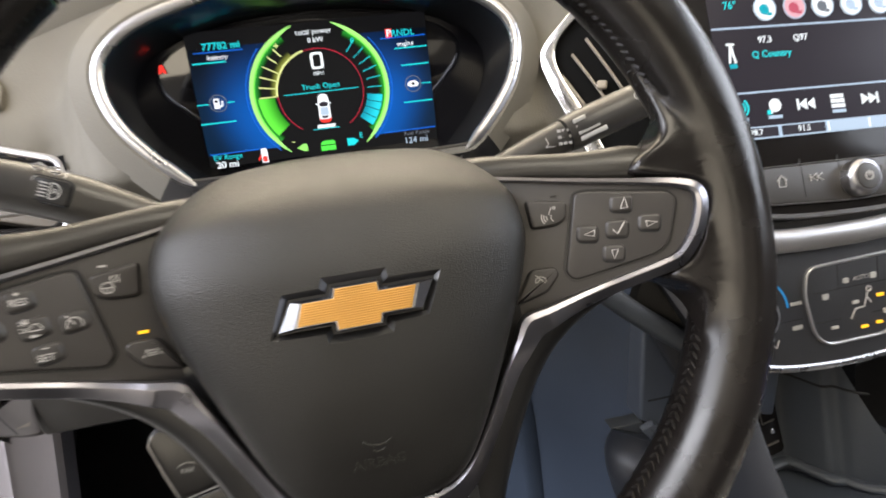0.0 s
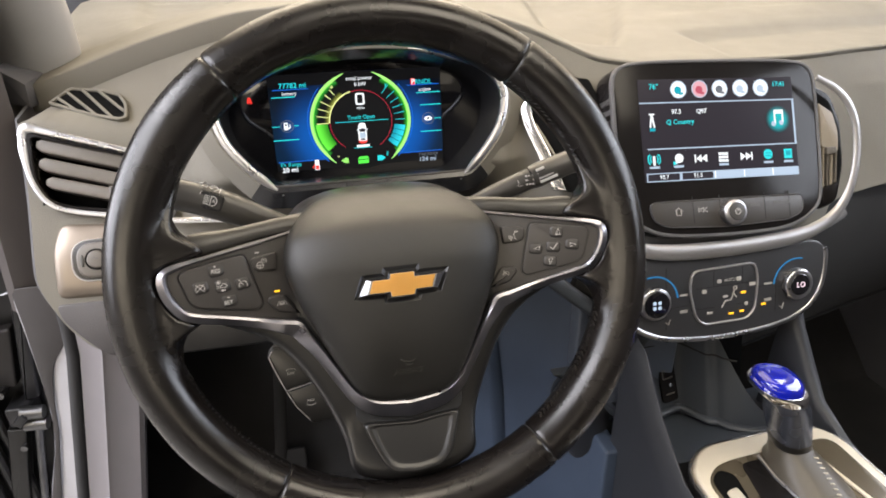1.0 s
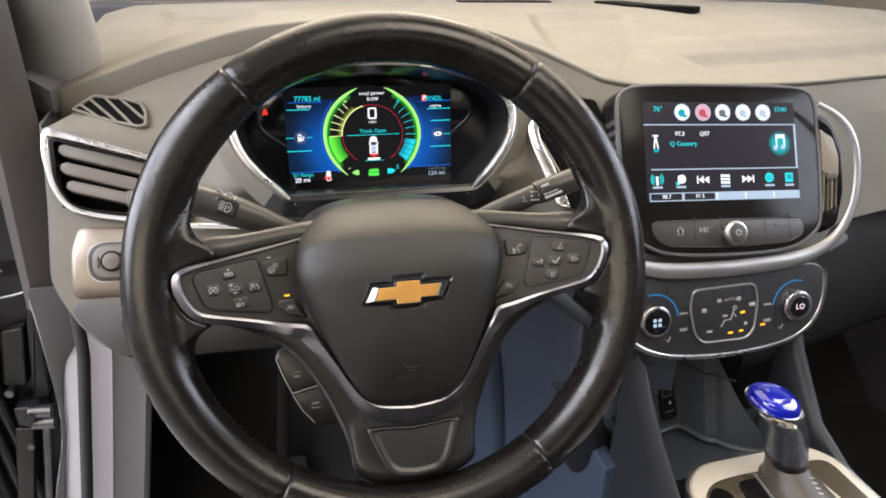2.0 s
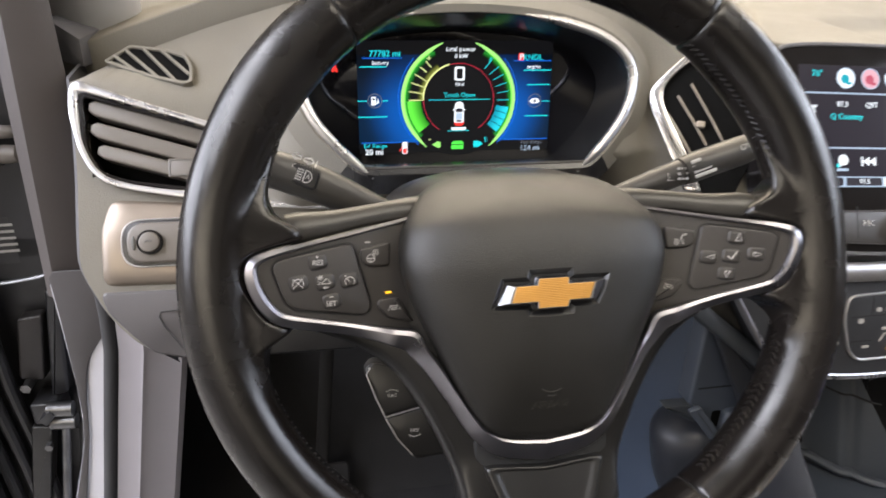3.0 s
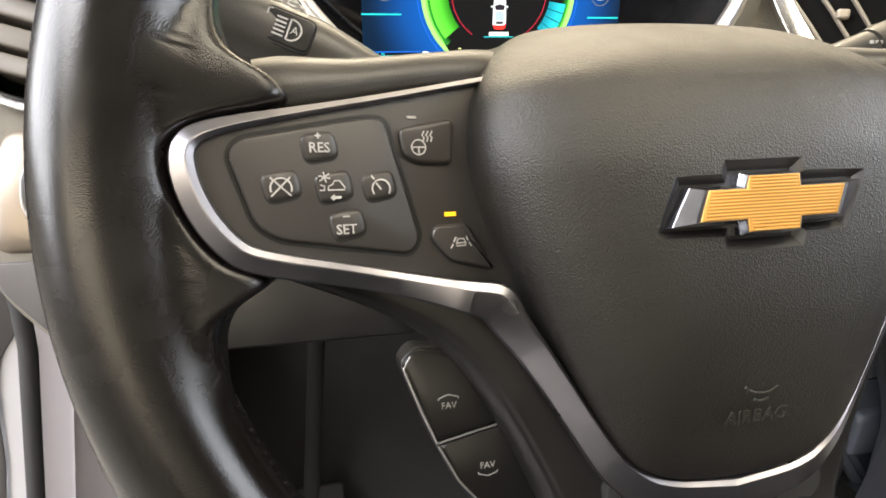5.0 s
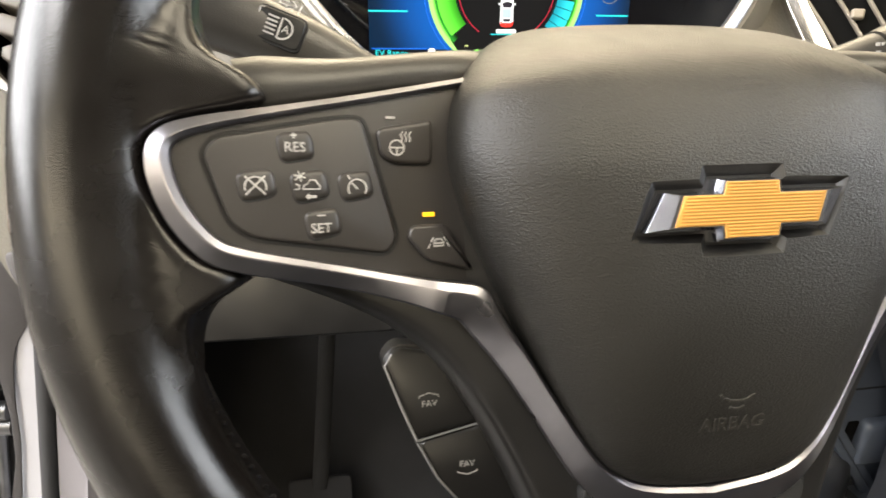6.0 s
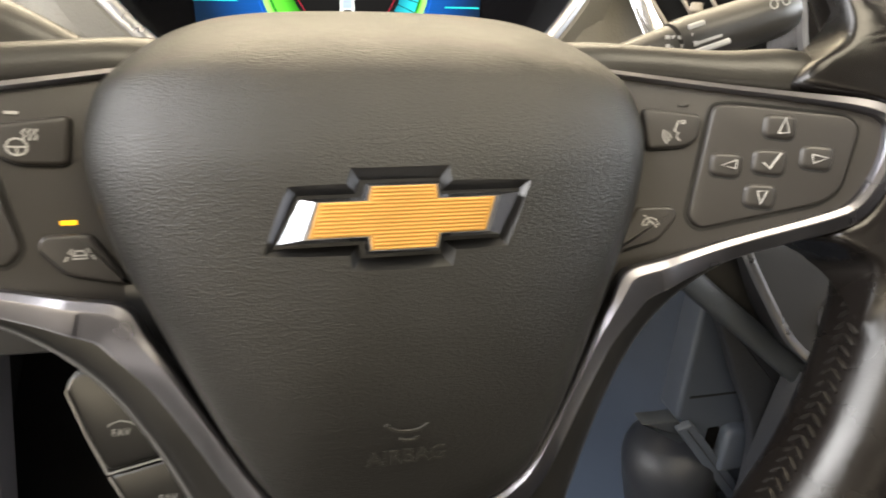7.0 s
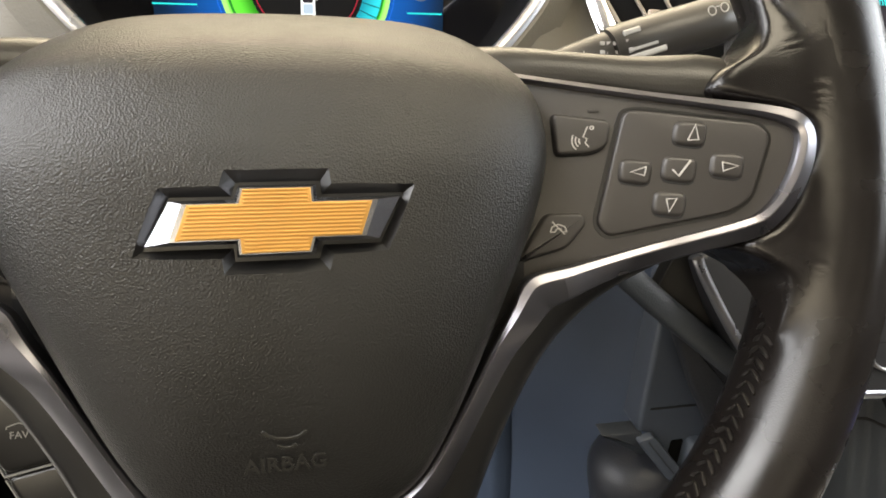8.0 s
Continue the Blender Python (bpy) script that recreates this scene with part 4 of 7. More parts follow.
for o in [arc_band(0.0370, 0.0492, a, a - 7.2) for a in (-9, -17, -25, -33)]:
    lamp("fuel_gauge", [o], glow_face("fuel_glow", (0.0, 0.22, 0.32), (0.02, 0.66, 0.80), 0.85, 0.034, 0.049), 0.0007)
for o in [arc_band(0.0336, 0.0350, 106, 180)]:
    lamp("inner_arc", [o], G_TAN, 0.0007)
for o in [arc_band(0.0336, 0.0342, 180, 236), arc_band(0.0336, 0.0342, -56, 106)]:
    lamp("inner_arc", [o], DIMRED, 0.0007)
for o in [arc_band(0.0352 if a > 140 else 0.040, 0.0480, a - 0.6, a + 0.6, 2) for a in (180, 170, 160, 150, 140, 131)]:
    lamp("tick", [o], G_TAN, 0.0007)
for o in [arc_band(0.0375, 0.0490, a - 0.38, a + 0.38, 2) for a in (-1, 9, 19, 29, 39, 50)]:
    lamp("tick", [o], G_CYAN, 0.0007)


for ob in screen.children:
    if ob.name.split(".")[0] in ("ring", "ring_fade", "arc_fade", "halo", "battery_gauge", "fuel_gauge", "inner_arc", "tick"):
        ob.scale = (0.955, 0.955, 1)


def bar(x0, y0, x1, y1):
    (a, b), (c, d) = cp(x0, y0), cp(x1, y1)
    return rect(min(a, c), min(b, d), max(a, c), max(b, d))


for o in [bar(75, 91, 255, 95), bar(60, 479, 245, 483), bar(780, 105, 960, 109), bar(748, 479, 962, 483)]:
    lamp("line", [o], G_BLUE, 0.0007)
for o in [bar(65, 129, 185, 134), bar(50, 283, 92, 287), bar(162, 283, 188, 287), bar(50, 357, 182, 362), bar(830, 148, 962, 153), bar(850, 216, 962, 221), bar(925, 295, 962, 299), bar(845, 365, 962, 370), bar(378, 283, 668, 286)]:
    lamp("line", [o], G_CYAN, 0.0007)
lamp("sign_ring", [arc_band(0.0058, 0.0064, 0, 359)], G_GREY, 0.0007).location = (*cp(128, 285), 0)
lamp("sign_ring", [arc_band(0.0058, 0.0064, 0, 359)], G_GREY, 0.0007).location = (*cp(890, 295), 0)
lamp("charger_sign", [rect(*cp(112, 305), *cp(133, 266), 0.0006)], G_WHITE, 0.0007)
lamp("charger_window", [bar(117, 272, 128, 282)], G_NIGHT, 0.0009)
lamp("plug_sign", [fillet([cp(134, 300), cp(134, 294), cp(141, 290), cp(141, 276), cp(146, 276), cp(146, 292), cp(140, 300)], 0.0003)], G_WHITE, 0.0007)
lamp("engine_sign", [fillet([cp(864, 297), cp(876, 284), cp(900, 282), cp(914, 294), cp(908, 306), cp(878, 308)], 0.0012)], G_WHITE, 0.0007)
lamp("engine_mark", [disc(*cp(890, 295), 0.0013, 14)], G_NIGHT, 0.0009)
lamp("car_sign", [fillet([cp(500, 322), cp(504, 302), cp(516, 294), cp(530, 294), cp(541, 302), cp(544, 322), cp(545, 396), cp(536, 404), cp(508, 404), cp(498, 396)], 0.0012)], G_WHITE, 0.0007)
lamp("car_window", [fillet([cp(503, 330), cp(522, 324), cp(541, 330), cp(536, 344), cp(508, 344)], 0.0005)], G_NIGHT, 0.0009)
lamp("car_roof", [fillet([cp(507, 348), cp(537, 348), cp(538, 378), cp(506, 378)], 0.0006)], G_PALE, 0.0009)
lamp("car_window", [fillet([cp(508, 381), cp(536, 381), cp(533, 390), cp(511, 390)], 0.0004)], G_NIGHT, 0.0009)
lamp("car_mirror", [bar(492, 330, 499, 335), bar(545, 330, 552, 335)], G_WHITE, 0.0007)
lamp("open_boot_sign", [fillet([cp(499, 388), cp(507, 394), cp(537, 394), cp(545, 388), cp(543, 402), cp(534, 408), cp(510, 408), cp(501, 402)], 0.0006)], G_RED, 0.0011)
lamp("message_bar", [bar(486, 416, 556, 429)], G_WHITE, 0.0007)
lamp("message_bar", [bar(468, 431, 572, 434)], G_CYAN, 0.0007)
for o in [fillet([cp(484, 498), cp(495, 482), cp(540, 482), cp(548, 498)], 0.001), bar(486, 502, 545, 522)]:
    lamp("ready_sign", [o], G_GREEN, 0.0007)
lamp("turn_sign", [[cp(392, 498), cp(420, 482), cp(434, 486), cp(434, 512), cp(420, 514)]], G_LIME, 0.0007)
lamp("fuel_sign", [[cp(594, 484), cp(620, 484), cp(640, 498), cp(620, 514), cp(594, 514)]], G_CYAN, 0.0007)
for o in [fillet([cp(252, 480), cp(274, 480), cp(276, 538), cp(250, 538)], 0.001)]:
    lamp("door_sign", [o], G_WHITE, 0.0007)
for o in [bar(254, 512, 272, 534), [cp(236, 522), cp(252, 500), cp(252, 508), cp(240, 528)]]:
    lamp("door_sign", [o], G_RED, 0.0009)
lamp("gear_sign", [bar(802, 72, 826, 106)], G_RED, 0.0006)
warn = lamp("warning_sign", [[(-0.0015, 0.0042), (0.0015, 0.0042), (0.0026, 0.0), (0.0036, -0.004), (0.0014, -0.004), (0.0, -0.0016), (-0.0014, -0.004), (-0.0036, -0.004), (-0.0026, 0.0)]], G_RED, 0.0008)
warn.location, warn.scale = (-0.1095, 0.0285, 0), (0.75, 0.75, 1)


def cw(text, size, mat, x, y, **k):
    a, b = cp(x, y)
    return write(text, size, mat, screen, a, b, 0.0012, **k)


cw("77782 mi", 0.0072, G_CYAN, 178, 74, bold=0.01)
cw("battery", 0.0050, G_WHITE, 158, 114)
cw("total power", 0.0056, G_WHITE, 525, 54)
cw("0 kW", 0.0052, G_WHITE, 528, 86, bold=0.008)
x, y = cp(522, 164)
part("speed_digit", ring_plate(rect(x - 0.0047, y - 0.0062, x + 0.0047, y + 0.0062, 0.0024), rect(x - 0.0028, y - 0.0045, x + 0.0028, y + 0.0045, 0.0012), 0.0007, 0.0011, 0.00002, 60), G_WHITE, screen)
cw("MPH", 0.0040, G_WHITE, 522, 214)
cw("Trunk Open", 0.0057, G_CYAN, 522, 263, bold=0.006)
cw("+", 0.008, G_TAN, 378, 96)
cw("F", 0.0068, G_CYAN, 667, 106)
cw("E", 0.0060, G_CYAN, 652, 478)
cw("-", 0.008, G_TAN, 382, 468)
cw("EV Range", 0.0056, G_CYAN, 125, 496)
cw("20 mi", 0.0072, G_WHITE, 118, 526, bold=0.012)
cw("P", 0.0074, G_WHITE, 814, 90, bold=0.01)
cw("RNDL", 0.0070, G_CYAN, 870, 92)
cw("engine", 0.0050, G_WHITE, 876, 134)
cw("Fuel Range", 0.0048, G_GREY, 882, 496)
cw("124 mi", 0.0070, G_PALE, 876, 526)

# ---------------------------------------------------------------- dashboard skin
dash = thing("dashboard", pose(0, 0, 0), "ash grey grained dashboard lit warm from above", "dashboard")


def curve(table):
    xs, ys = [a for a, b in table], [b for a, b in table]

    n = len(xs)
    sec = [(ys[i + 1] - ys[i]) / (xs[i + 1] - xs[i]) for i in range(n - 1)]
    tan = [sec[0]] + [2 * a * b / (a + b) if a * b > 0 else 0.0 for a, b in zip(sec, sec[1:])] + [sec[-1]]

    def f(x):
        i = max(0, min(n - 2, sum(1 for q in xs[1:-1] if x > q)))
        h = xs[i + 1] - xs[i]
        t = max(0.0, min(1.0, (x - xs[i]) / h))
        return (ys[i] * (1 + 2 * t) * (1 - t) ** 2 + h * tan[i] * t * (1 - t) ** 2 + ys[i + 1] * t * t * (3 - 2 * t) + h * tan[i + 1] * t * t * (t - 1))
    return f


face_y = curve([(-0.345, 0.332), (-0.320, 0.308), (-0.19, 0.304), (-0.135, 0.215), (0.0, 0.2085), (0.14, 0.2085), (0.165, 0.222), (0.20, 0.207), (0.25, 0.184), (0.46, 0.178), (0.53, 0.205), (0.75, 0.235), (1.05, 0.30)])
knee_z = curve([(-0.345, 0.803), (-0.32, 0.803), (-0.21, 0.782), (-0.13, 0.835), (-0.05, 0.868), (0.07, 0.868), (0.14, 0.842), (0.20, 0.815), (0.27, 0.800), (0.46, 0.800), (0.7, 0.800), (1.05, 0.79)])
BROW_ROWS = [(-0.345, 0.375, 0.815), (-0.325, 0.368, 0.822), (-0.285, 0.362, 0.836), (-0.19, 0.350, 0.868), (-0.09, 0.332, 0.892), (0.02, 0.300, 0.900), (0.11, 0.268, 0.894), (0.172, 0.246, 0.878),
             (0.215, 0.228, 0.860), (0.25, 0.213, 0.846), (0.30, 0.208, 0.840), (0.45, 0.208, 0.838), (0.60, 0.240, 0.837), (0.80, 0.29, 0.832), (1.05, 0.35, 0.82)]
brow_y, brow_z = curve([(a, b) for a, b, c in BROW_ROWS]), curve([(a, c) for a, b, c in BROW_ROWS])
brow_step = curve([(-0.36, 0.026), (-0.10, 0.022), (0.08, 0.012), (0.20, 0.005), (1.05, 0.005)])
left_end = curve([(0.56, -0.225), (0.585, -0.255), (0.60, -0.280), (0.627, -0.305), (0.665, -0.322), (0.71, -0.322), (0.80, -0.328), (0.85, -0.335)])
low_z = curve([(-0.345, 0.580), (-0.20, 0.590), (0.04, 0.590), (0.10, 0.665), (0.46, 0.665), (0.50, 0.690), (1.05, 0.71)])


def face(x, z):
    s = 0.55 if x < -0.2 else (0.47 if x < 0.2 else 0.5)
    y = face_y(x) + s * (z - 0.80)
    if x < 0.2:
        under = max(0.0, min(1.0, (0.755 - z) / 0.07)) * max(0.0, min(1.0, (0.2 - x) / 0.08))
        y += (0.305 + 0.55 * (z - 0.80) - y) * under
    k = knee_z(x)
    if z > k:
        top, base = brow_z(x) - brow_step(x), face_y(x) + s * (k - 0.80)
        f = min(1.0, (z - k) / max(0.004, top - k))
        y = base + (brow_y(x) - base) * f
    if z < 0.60:
        y += (0.60 - z) ** 2 * 14
    return y


def inside(px, py, poly):
    hit, k = False, len(poly)
    for i in range(k):
        (x0, y0), (x1, y1) = poly[i], poly[i - 1]
        if (y0 > py) != (y1 > py) and px < (x1 - x0) * (py - y0) / (y1 - y0) + x0:
            hit = not hit
    return hit


VENT_L = plane_frame(-0.27, 0.2615, 0.73, 28.8)
VENT_HOLE = [(-0.047, 0.069), (0.085, 0.030), (0.085, -0.024), (0.033, -0.020), (-0.010, -0.0130), (-0.034, -0.004), (-0.045, 0.019)]
WI, VI = WHEEL.inverted(), VENT_L.inverted()
bm = bmesh.new()
SX = [i / 110 for i in range(40)] + [40 / 110 + (70 / 110) * (i / 60) for i in range(61)]
rows = []
NZ = 56
for j in range(NZ + 1):
    row = []
    for s in SX:
        for it in range(2):
            if it == 0:
                x = -0.33 + 1.38 * s
            z = low_z(x) + (brow_z(x) - brow_step(x) - low_z(x)) * j / NZ
            x = left_end(z) + (1.05 - left_end(z)) * s
        row.append(bm.verts.new((x, face(x, z), z)))
    rows.append(row)
lip_cut = offset(LIP, -0.006)
for a, b in zip(rows, rows[1:]):
    for i in range(len(SX) - 1):
        q = (a[i], a[i + 1], b[i + 1], b[i])
        c = sum((v.co for v in q), Vector()) / 4
        w, v = WI @ c, VI @ c
        if inside(w.x, w.y, lip_cut) or (inside(v.x, v.y, VENT_HOLE) and c.x < -0.185):
            continue
        bm.faces.new(q)
bmesh.ops.delete(bm, geom=[v for v in bm.verts if not v.link_faces], context="VERTS")
part("front_skin", bm, DASH, dash, smooth=60)
# left return of the dashboard
rings = []
for j in range(30):
    z = 0.578 + (0.815 - 0.578) * j / 29
    x = left_end(z)
    y = face(x, z)
    rings.append([(x, y, z), (x - 0.004, y + 0.006, z), (x - 0.005, y + 0.05, z), (x - 0.002, y + 0.20, z)])
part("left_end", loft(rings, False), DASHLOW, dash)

# upper pad with its brow, trays and raised passenger-side ridge
TRAY_R = [(0.300, 0.640), (0.240, 0.360), (0.243, 0.285), (0.300, 0.275), (0.360, 0.370), (0.490, 0.640)]
TRAY_L = [(-0.245, 0.47), (-0.110, 0.55), (-0.130, 0.82), (-0.29, 0.82)]


def sunk(x, y, poly, width):
    """How far inside a polygon, 0 at its edge to 1 at that width."""
    if not inside(x, y, poly):
        return 0.0
    best = 9.0
    for i in range(len(poly)):
        (x0, y0), (x1, y1) = poly[i - 1], poly[i]
        dx, dy = x1 - x0, y1 - y0
        t = max(0.0, min(1.0, ((x - x0) * dx + (y - y0) * dy) / (dx * dx + dy * dy)))
        best = min(best, math.hypot(x - x0 - t * dx, y - y0 - t * dy))
    t = min(1.0, best / width)
    return t * t * (3 - 2 * t)


def step_up(t):
    t = max(0.0, min(1.0, t))
    return t * t * (3 - 2 * t)


def pad_z(x, y):
    y0, z0 = brow_y(x), brow_z(x)
    t = max(0.0, (y - y0) / (0.97 - y0))
    z = z0 + (0.884 - 0.02 * abs(x - 0.35) ** 2 - z0) * min(1.0, t * 1.6)
    z -= (0.008 + 0.018 * max(0.0, min(1.0, (0.62 - y) / 0.34))) * sunk(x, y, TRAY_R, 0.022) + 0.010 * sunk(x, y, TRAY_L, 0.03)
    ridge = 0.315 + 0.24 * max(0.0, x - 0.42)
    low = (1 - step_up((0.415 - x) / 0.014)) * (1 - step_up((y - ridge) / 0.022))
    return z - 0.011 * low * step_up((y - y0) / 0.02) + 0.006 * step_up((y - ridge - 0.02) / 0.05) * step_up((x - 0.40) / 0.05) * (1 - step_up((y - ridge - 0.07) / 0.05))


bm = bmesh.new()
rows = []
XS = [-0.36 + 0.96 * i / 150 for i in range(151)] + [0.60 + 0.49 * i / 25 for i in range(1, 26)]
row = []
for x in XS:
    row.append(bm.verts.new((x, brow_y(x) + 0.003, brow_z(x) - brow_step(x) - 0.002)))
rows.append(row)
for fy, dz in ((0.0, -0.0016), (0.0005, -0.0004), (0.0016, 0.0004), (0.0045, 0.001)):
    rows.append([bm.verts.new((x, brow_y(x) + fy, brow_z(x) + dz)) for x in XS])
for k in range(56):
    fy = 0.012 + 0.608 * (k / 55) ** 1.4
    row = []
    for x in XS:
        y = brow_y(x) + fy * (0.97 - brow_y(x)) / 0.62
        row.append(bm.verts.new((x, y, pad_z(x, y) + 0.001)))
    rows.append(row)
for a, b in zip(rows, rows[1:]):
    for i in range(len(XS) - 1):
        bm.faces.new((a[i], a[i + 1], b[i + 1], b[i]))
part("upper_pad", bm, DASH, dash, smooth=50)
SLOT = fillet([(0.500, 0.82), (0.520, 0.70), (0.600, 0.625), (0.630, 0.650), (0.575, 0.73), (0.560, 0.82)], 0.012)
part("windscreen_slot", shapes([SLOT], 0.870, 0.8885, 0.001), DARK, dash)
part("windscreen_slot", shapes([fillet([(0.24, 0.84), (0.42, 0.82), (0.42, 0.86), (0.24, 0.88)], 0.01)], 0.870, 0.8870, 0.001), DARK, dash)

# small side-window vent on the slope above the left vent
dm = Matrix.Translation((-0.260, 0.3300, 0.8100)) @ pose(0, 0, 0, 38, -12, 3)
demist = thing("demister_vent", dm, "small grey slotted side-window vent", "vent")
DO = [(-0.0440, 0.0120), (-0.0190, 0.0248), (0.0110, 0.0110), (0.0285, -0.0015), (0.0330, -0.0165), (0.0305, -0.0345), (0.0220, -0.0350), (-0.0045, -0.0190), (-0.0250, -0.0035)]
demist_o = resample(fillet(DO, 0.003), 90)
demist_i = resample(offset(demist_o, 0.0032), 90)
part("frame", ring_plate(demist_o, demist_i, -0.004, 0.0020, 0.0007, 90), DASH, demist)
part("hollow", slab(demist_i, -0.007, -0.0002, 0.0001), DARK, demist)
for xa, ya, xb, yb in ((-0.0330, 0.0150, -0.0180, -0.0060), (-0.0230, 0.0195, 0.0010, -0.0200), (-0.0075, 0.0165, 0.0160, -0.0290), (0.0080, 0.0095, 0.0285, -0.0250)):
    part("slat", sweep([(xa, ya, 0.0002), (xb, yb, 0.0002)], 0.0016, flat=1.2, n=8, power=3.0), DASH, demist)

# ---------------------------------------------------------------- left side vent and lamp switch
vent = thing("side_vent", VENT_L, "side air vent with grey slats in a chrome surround", "vent")
VO = [(-0.0535, 0.0805), (0.085, 0.0335), (0.085, -0.0290), (0.035, -0.0255), (0.004, -0.0195), (-0.026, -0.0105), (-0.041, 0.0065), (-0.0505, 0.031), (-0.0555, 0.052)]
VI2 = [(-0.0475, 0.0700), (0.080, 0.0270), (0.080, -0.0225), (0.033, -0.0190), (-0.010, -0.0120), (-0.0340, -0.0030), (-0.0450, 0.0190)]
vo, vi = resample(fillet(VO, 0.008), 120), resample(fillet(VI2, 0.007), 120)
near = min(range(120), key=lambda i: math.dist(vi[i], vo[0]))
vi = vi[near:] + vi[:near]
part("chrome_surround", sweep([((a[0] + b[0]) / 2, (a[1] + b[1]) / 2, 0.001) for a, b in zip(vo, vi)], [max(0.0026, (0.28 if b[1] > 0.028 - 0.3 * b[0] and b[0] > -0.036 else 0.38) * math.dist(a, b)) for a, b in zip(vo, vi)], closed=True, flat=0.5, n=18, power=3.0), LIPCHROME, vent, "chrome surround")
part("liner", ring_plate(fillet(VI2, 0.007), [(0.02 + (x - 0.02) * 0.94, 0.02 + (y - 0.02) * 0.90) for x, y in fillet(VI2, 0.007)], -0.03, 0.0015, 0.001, 120), GLOSS, vent)
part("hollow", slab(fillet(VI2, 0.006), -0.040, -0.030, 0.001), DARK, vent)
for (xa, ya), (xb, yb), h in (((-0.042, 0.0560), (0.078, 0.0200), 0.0072), ((-0.041, 0.0370), (0.078, 0.0010), 0.0072), ((-0.036, 0.0180), (0.078, -0.0150), 0.0066)):
    o = [(xa, ya - h * 0.1), (xa + 0.004, ya + h), (xb, yb + h), (xb, yb - h), (xa + 0.006, ya - h)]
    part("slat", slab(resample(fillet(o, 0.002), 40), -0.022, -0.002, 0.0018), SLAT, vent)
part("slider_tab", box_bm(0.022, -0.007, -0.008, 0.058, 0.010, -0.0012, 0.0018), SLAT, vent)
part("tab_line", ring_plate(rect(0.0235, -0.0055, 0.0565, 0.0085, 0.002), rect(0.0243, -0.0047, 0.0557, 0.0077, 0.0016), -0.002, -0.0008, 0.0002, 60), GREYPRINT, vent)
part("chrome_line", sweep([VI @ Vector(p) for p in ((-0.19, 0.243, 0.704), (-0.15, 0.236, 0.703), (-0.09, 0.228, 0.700))], [0.0035, 0.0032, 0.0022], n=10), CHROME, vent)

lamp_sw = thing("lamp_switch", VENT_L, "satin silver panel with round lamp switch", "switch")


def panel_bm():
    """The switch panel: rounded at the edges, its face bowed from top to bottom."""
    o = resample(fillet(PANEL, 0.008), 80)
    cx, cy = sum(q[0] for q in o) / 80, sum(q[1] for q in o) / 80
    rings = [[(x, y, -0.007) for x, y in o]]
    for k in (1.0, 0.985, 0.95, 0.88, 0.76, 0.6, 0.4, 0.2, 0.05):
        rings.append([(cx + (x - cx) * k, cy + (y - cy) * k, -0.0005 + 0.0036 * (1 - k ** 16) - 0.0040 * (((y - cy) * k) / 0.037) ** 2) for x, y in o])
    return loft(rings, True, True, True)


PANEL = [(-0.026, -0.0240), (0.075, -0.0320), (0.085, -0.1010), (-0.0335, -0.0975), (-0.0330, -0.0500)]
part("panel", panel_bm(), SILVERTRIM, lamp_sw, smooth=70)
part("recess", slab(fillet(rect(-0.0165, -0.0835, 0.075, -0.0430), 0.018, 8), -0.003, 0.0034, 0.0008), SATINDARK, lamp_sw)
part("pill", slab(fillet(rect(-0.0118, -0.0805, 0.075, -0.0460), 0.0155, 8), 0.001, 0.0068, 0.0026), SLAT, lamp_sw)
part("pill_ring", ring_plate(fillet(rect(-0.0170, -0.0840, 0.076, -0.0425), 0.018, 8), fillet(rect(-0.0155, -0.0826, 0.0745, -0.0439), 0.0172, 8), 0.0, 0.0040, 0.0006, 110), SWEEP, lamp_sw, "thin bright ring")
part("knob_ring", ring_plate(disc(0.0075, -0.0630, 0.0105, 40), disc(0.0075, -0.0630, 0.0086, 40), 0.004, 0.0100, 0.0005, 60), GLOSS, lamp_sw)
part("knob", slab(disc(0.0075, -0.0630, 0.0086, 40), 0.004, 0.0115, 0.0016), SLAT, lamp_sw)
part("print", ribbon([[(0.0045, -0.0630), (0.0062, -0.0612), (0.0080, -0.0630), (0.0098, -0.0618)]], 0.0006, 0.0118), DASHLOW, lamp_sw)
part("mark", slab(disc(-0.0060, -0.0632, 0.0016, 14, 0.006), 0.004, 0.0078, 0.0003), GREYPRINT, lamp_sw)

knee = thing("knee_panel", VENT_L, "grey lower dash panel beside the column", "panel")
KN = [(-0.0350, -0.1030), (0.046, -0.1045), (0.046, -0.166), (0.030, -0.1650), (0.004, -0.1575), (-0.030, -0.1200)]
part("panel", slab(resample(fillet(KN, 0.006), 90), -0.006, 0.0025, 0.0022, lambda x, y: -max(0, -0.135 - y) ** 2 * 14), KNEE, knee)
KR = [(0.0464, -0.1015), (0.23, -0.1030), (0.23, -0.168), (0.0464, -0.166)]
part("column_panel", slab(resample(fillet(KR, 0.0005), 90), -0.010, 0.0068, 0.0012, lambda x, y: -max(0, -0.135 - y) ** 2 * 14), SATINDARK, knee, "darker panel under the column")
part("lid_gap", ribbon([[(0.030, -0.1215), (0.0125, -0.1225), (0.0110, -0.126), (0.0150, -0.135), (0.034, -0.1610)]], 0.0009, 0.0026, 0.0003), SEAMDARK, knee)

# ---------------------------------------------------------------- infotainment unit
INFO = plane_frame(0.347, 0.139, 0.78, 27) @ Matrix.Rotation(radians(-2.3), 4, "Z")
info = thing("infotainment_unit", INFO, "black touch screen unit showing the radio page", "screen")
FR = [(0, 0.0745), (0.094, 0.0735), (0.1105, 0.0640), (0.1140, 0.0480), (0.1125, -0.0650), (0.1040, -0.0800), (0.0820, -0.0940), (0.055, -0.0995), (0, -0.1010)]
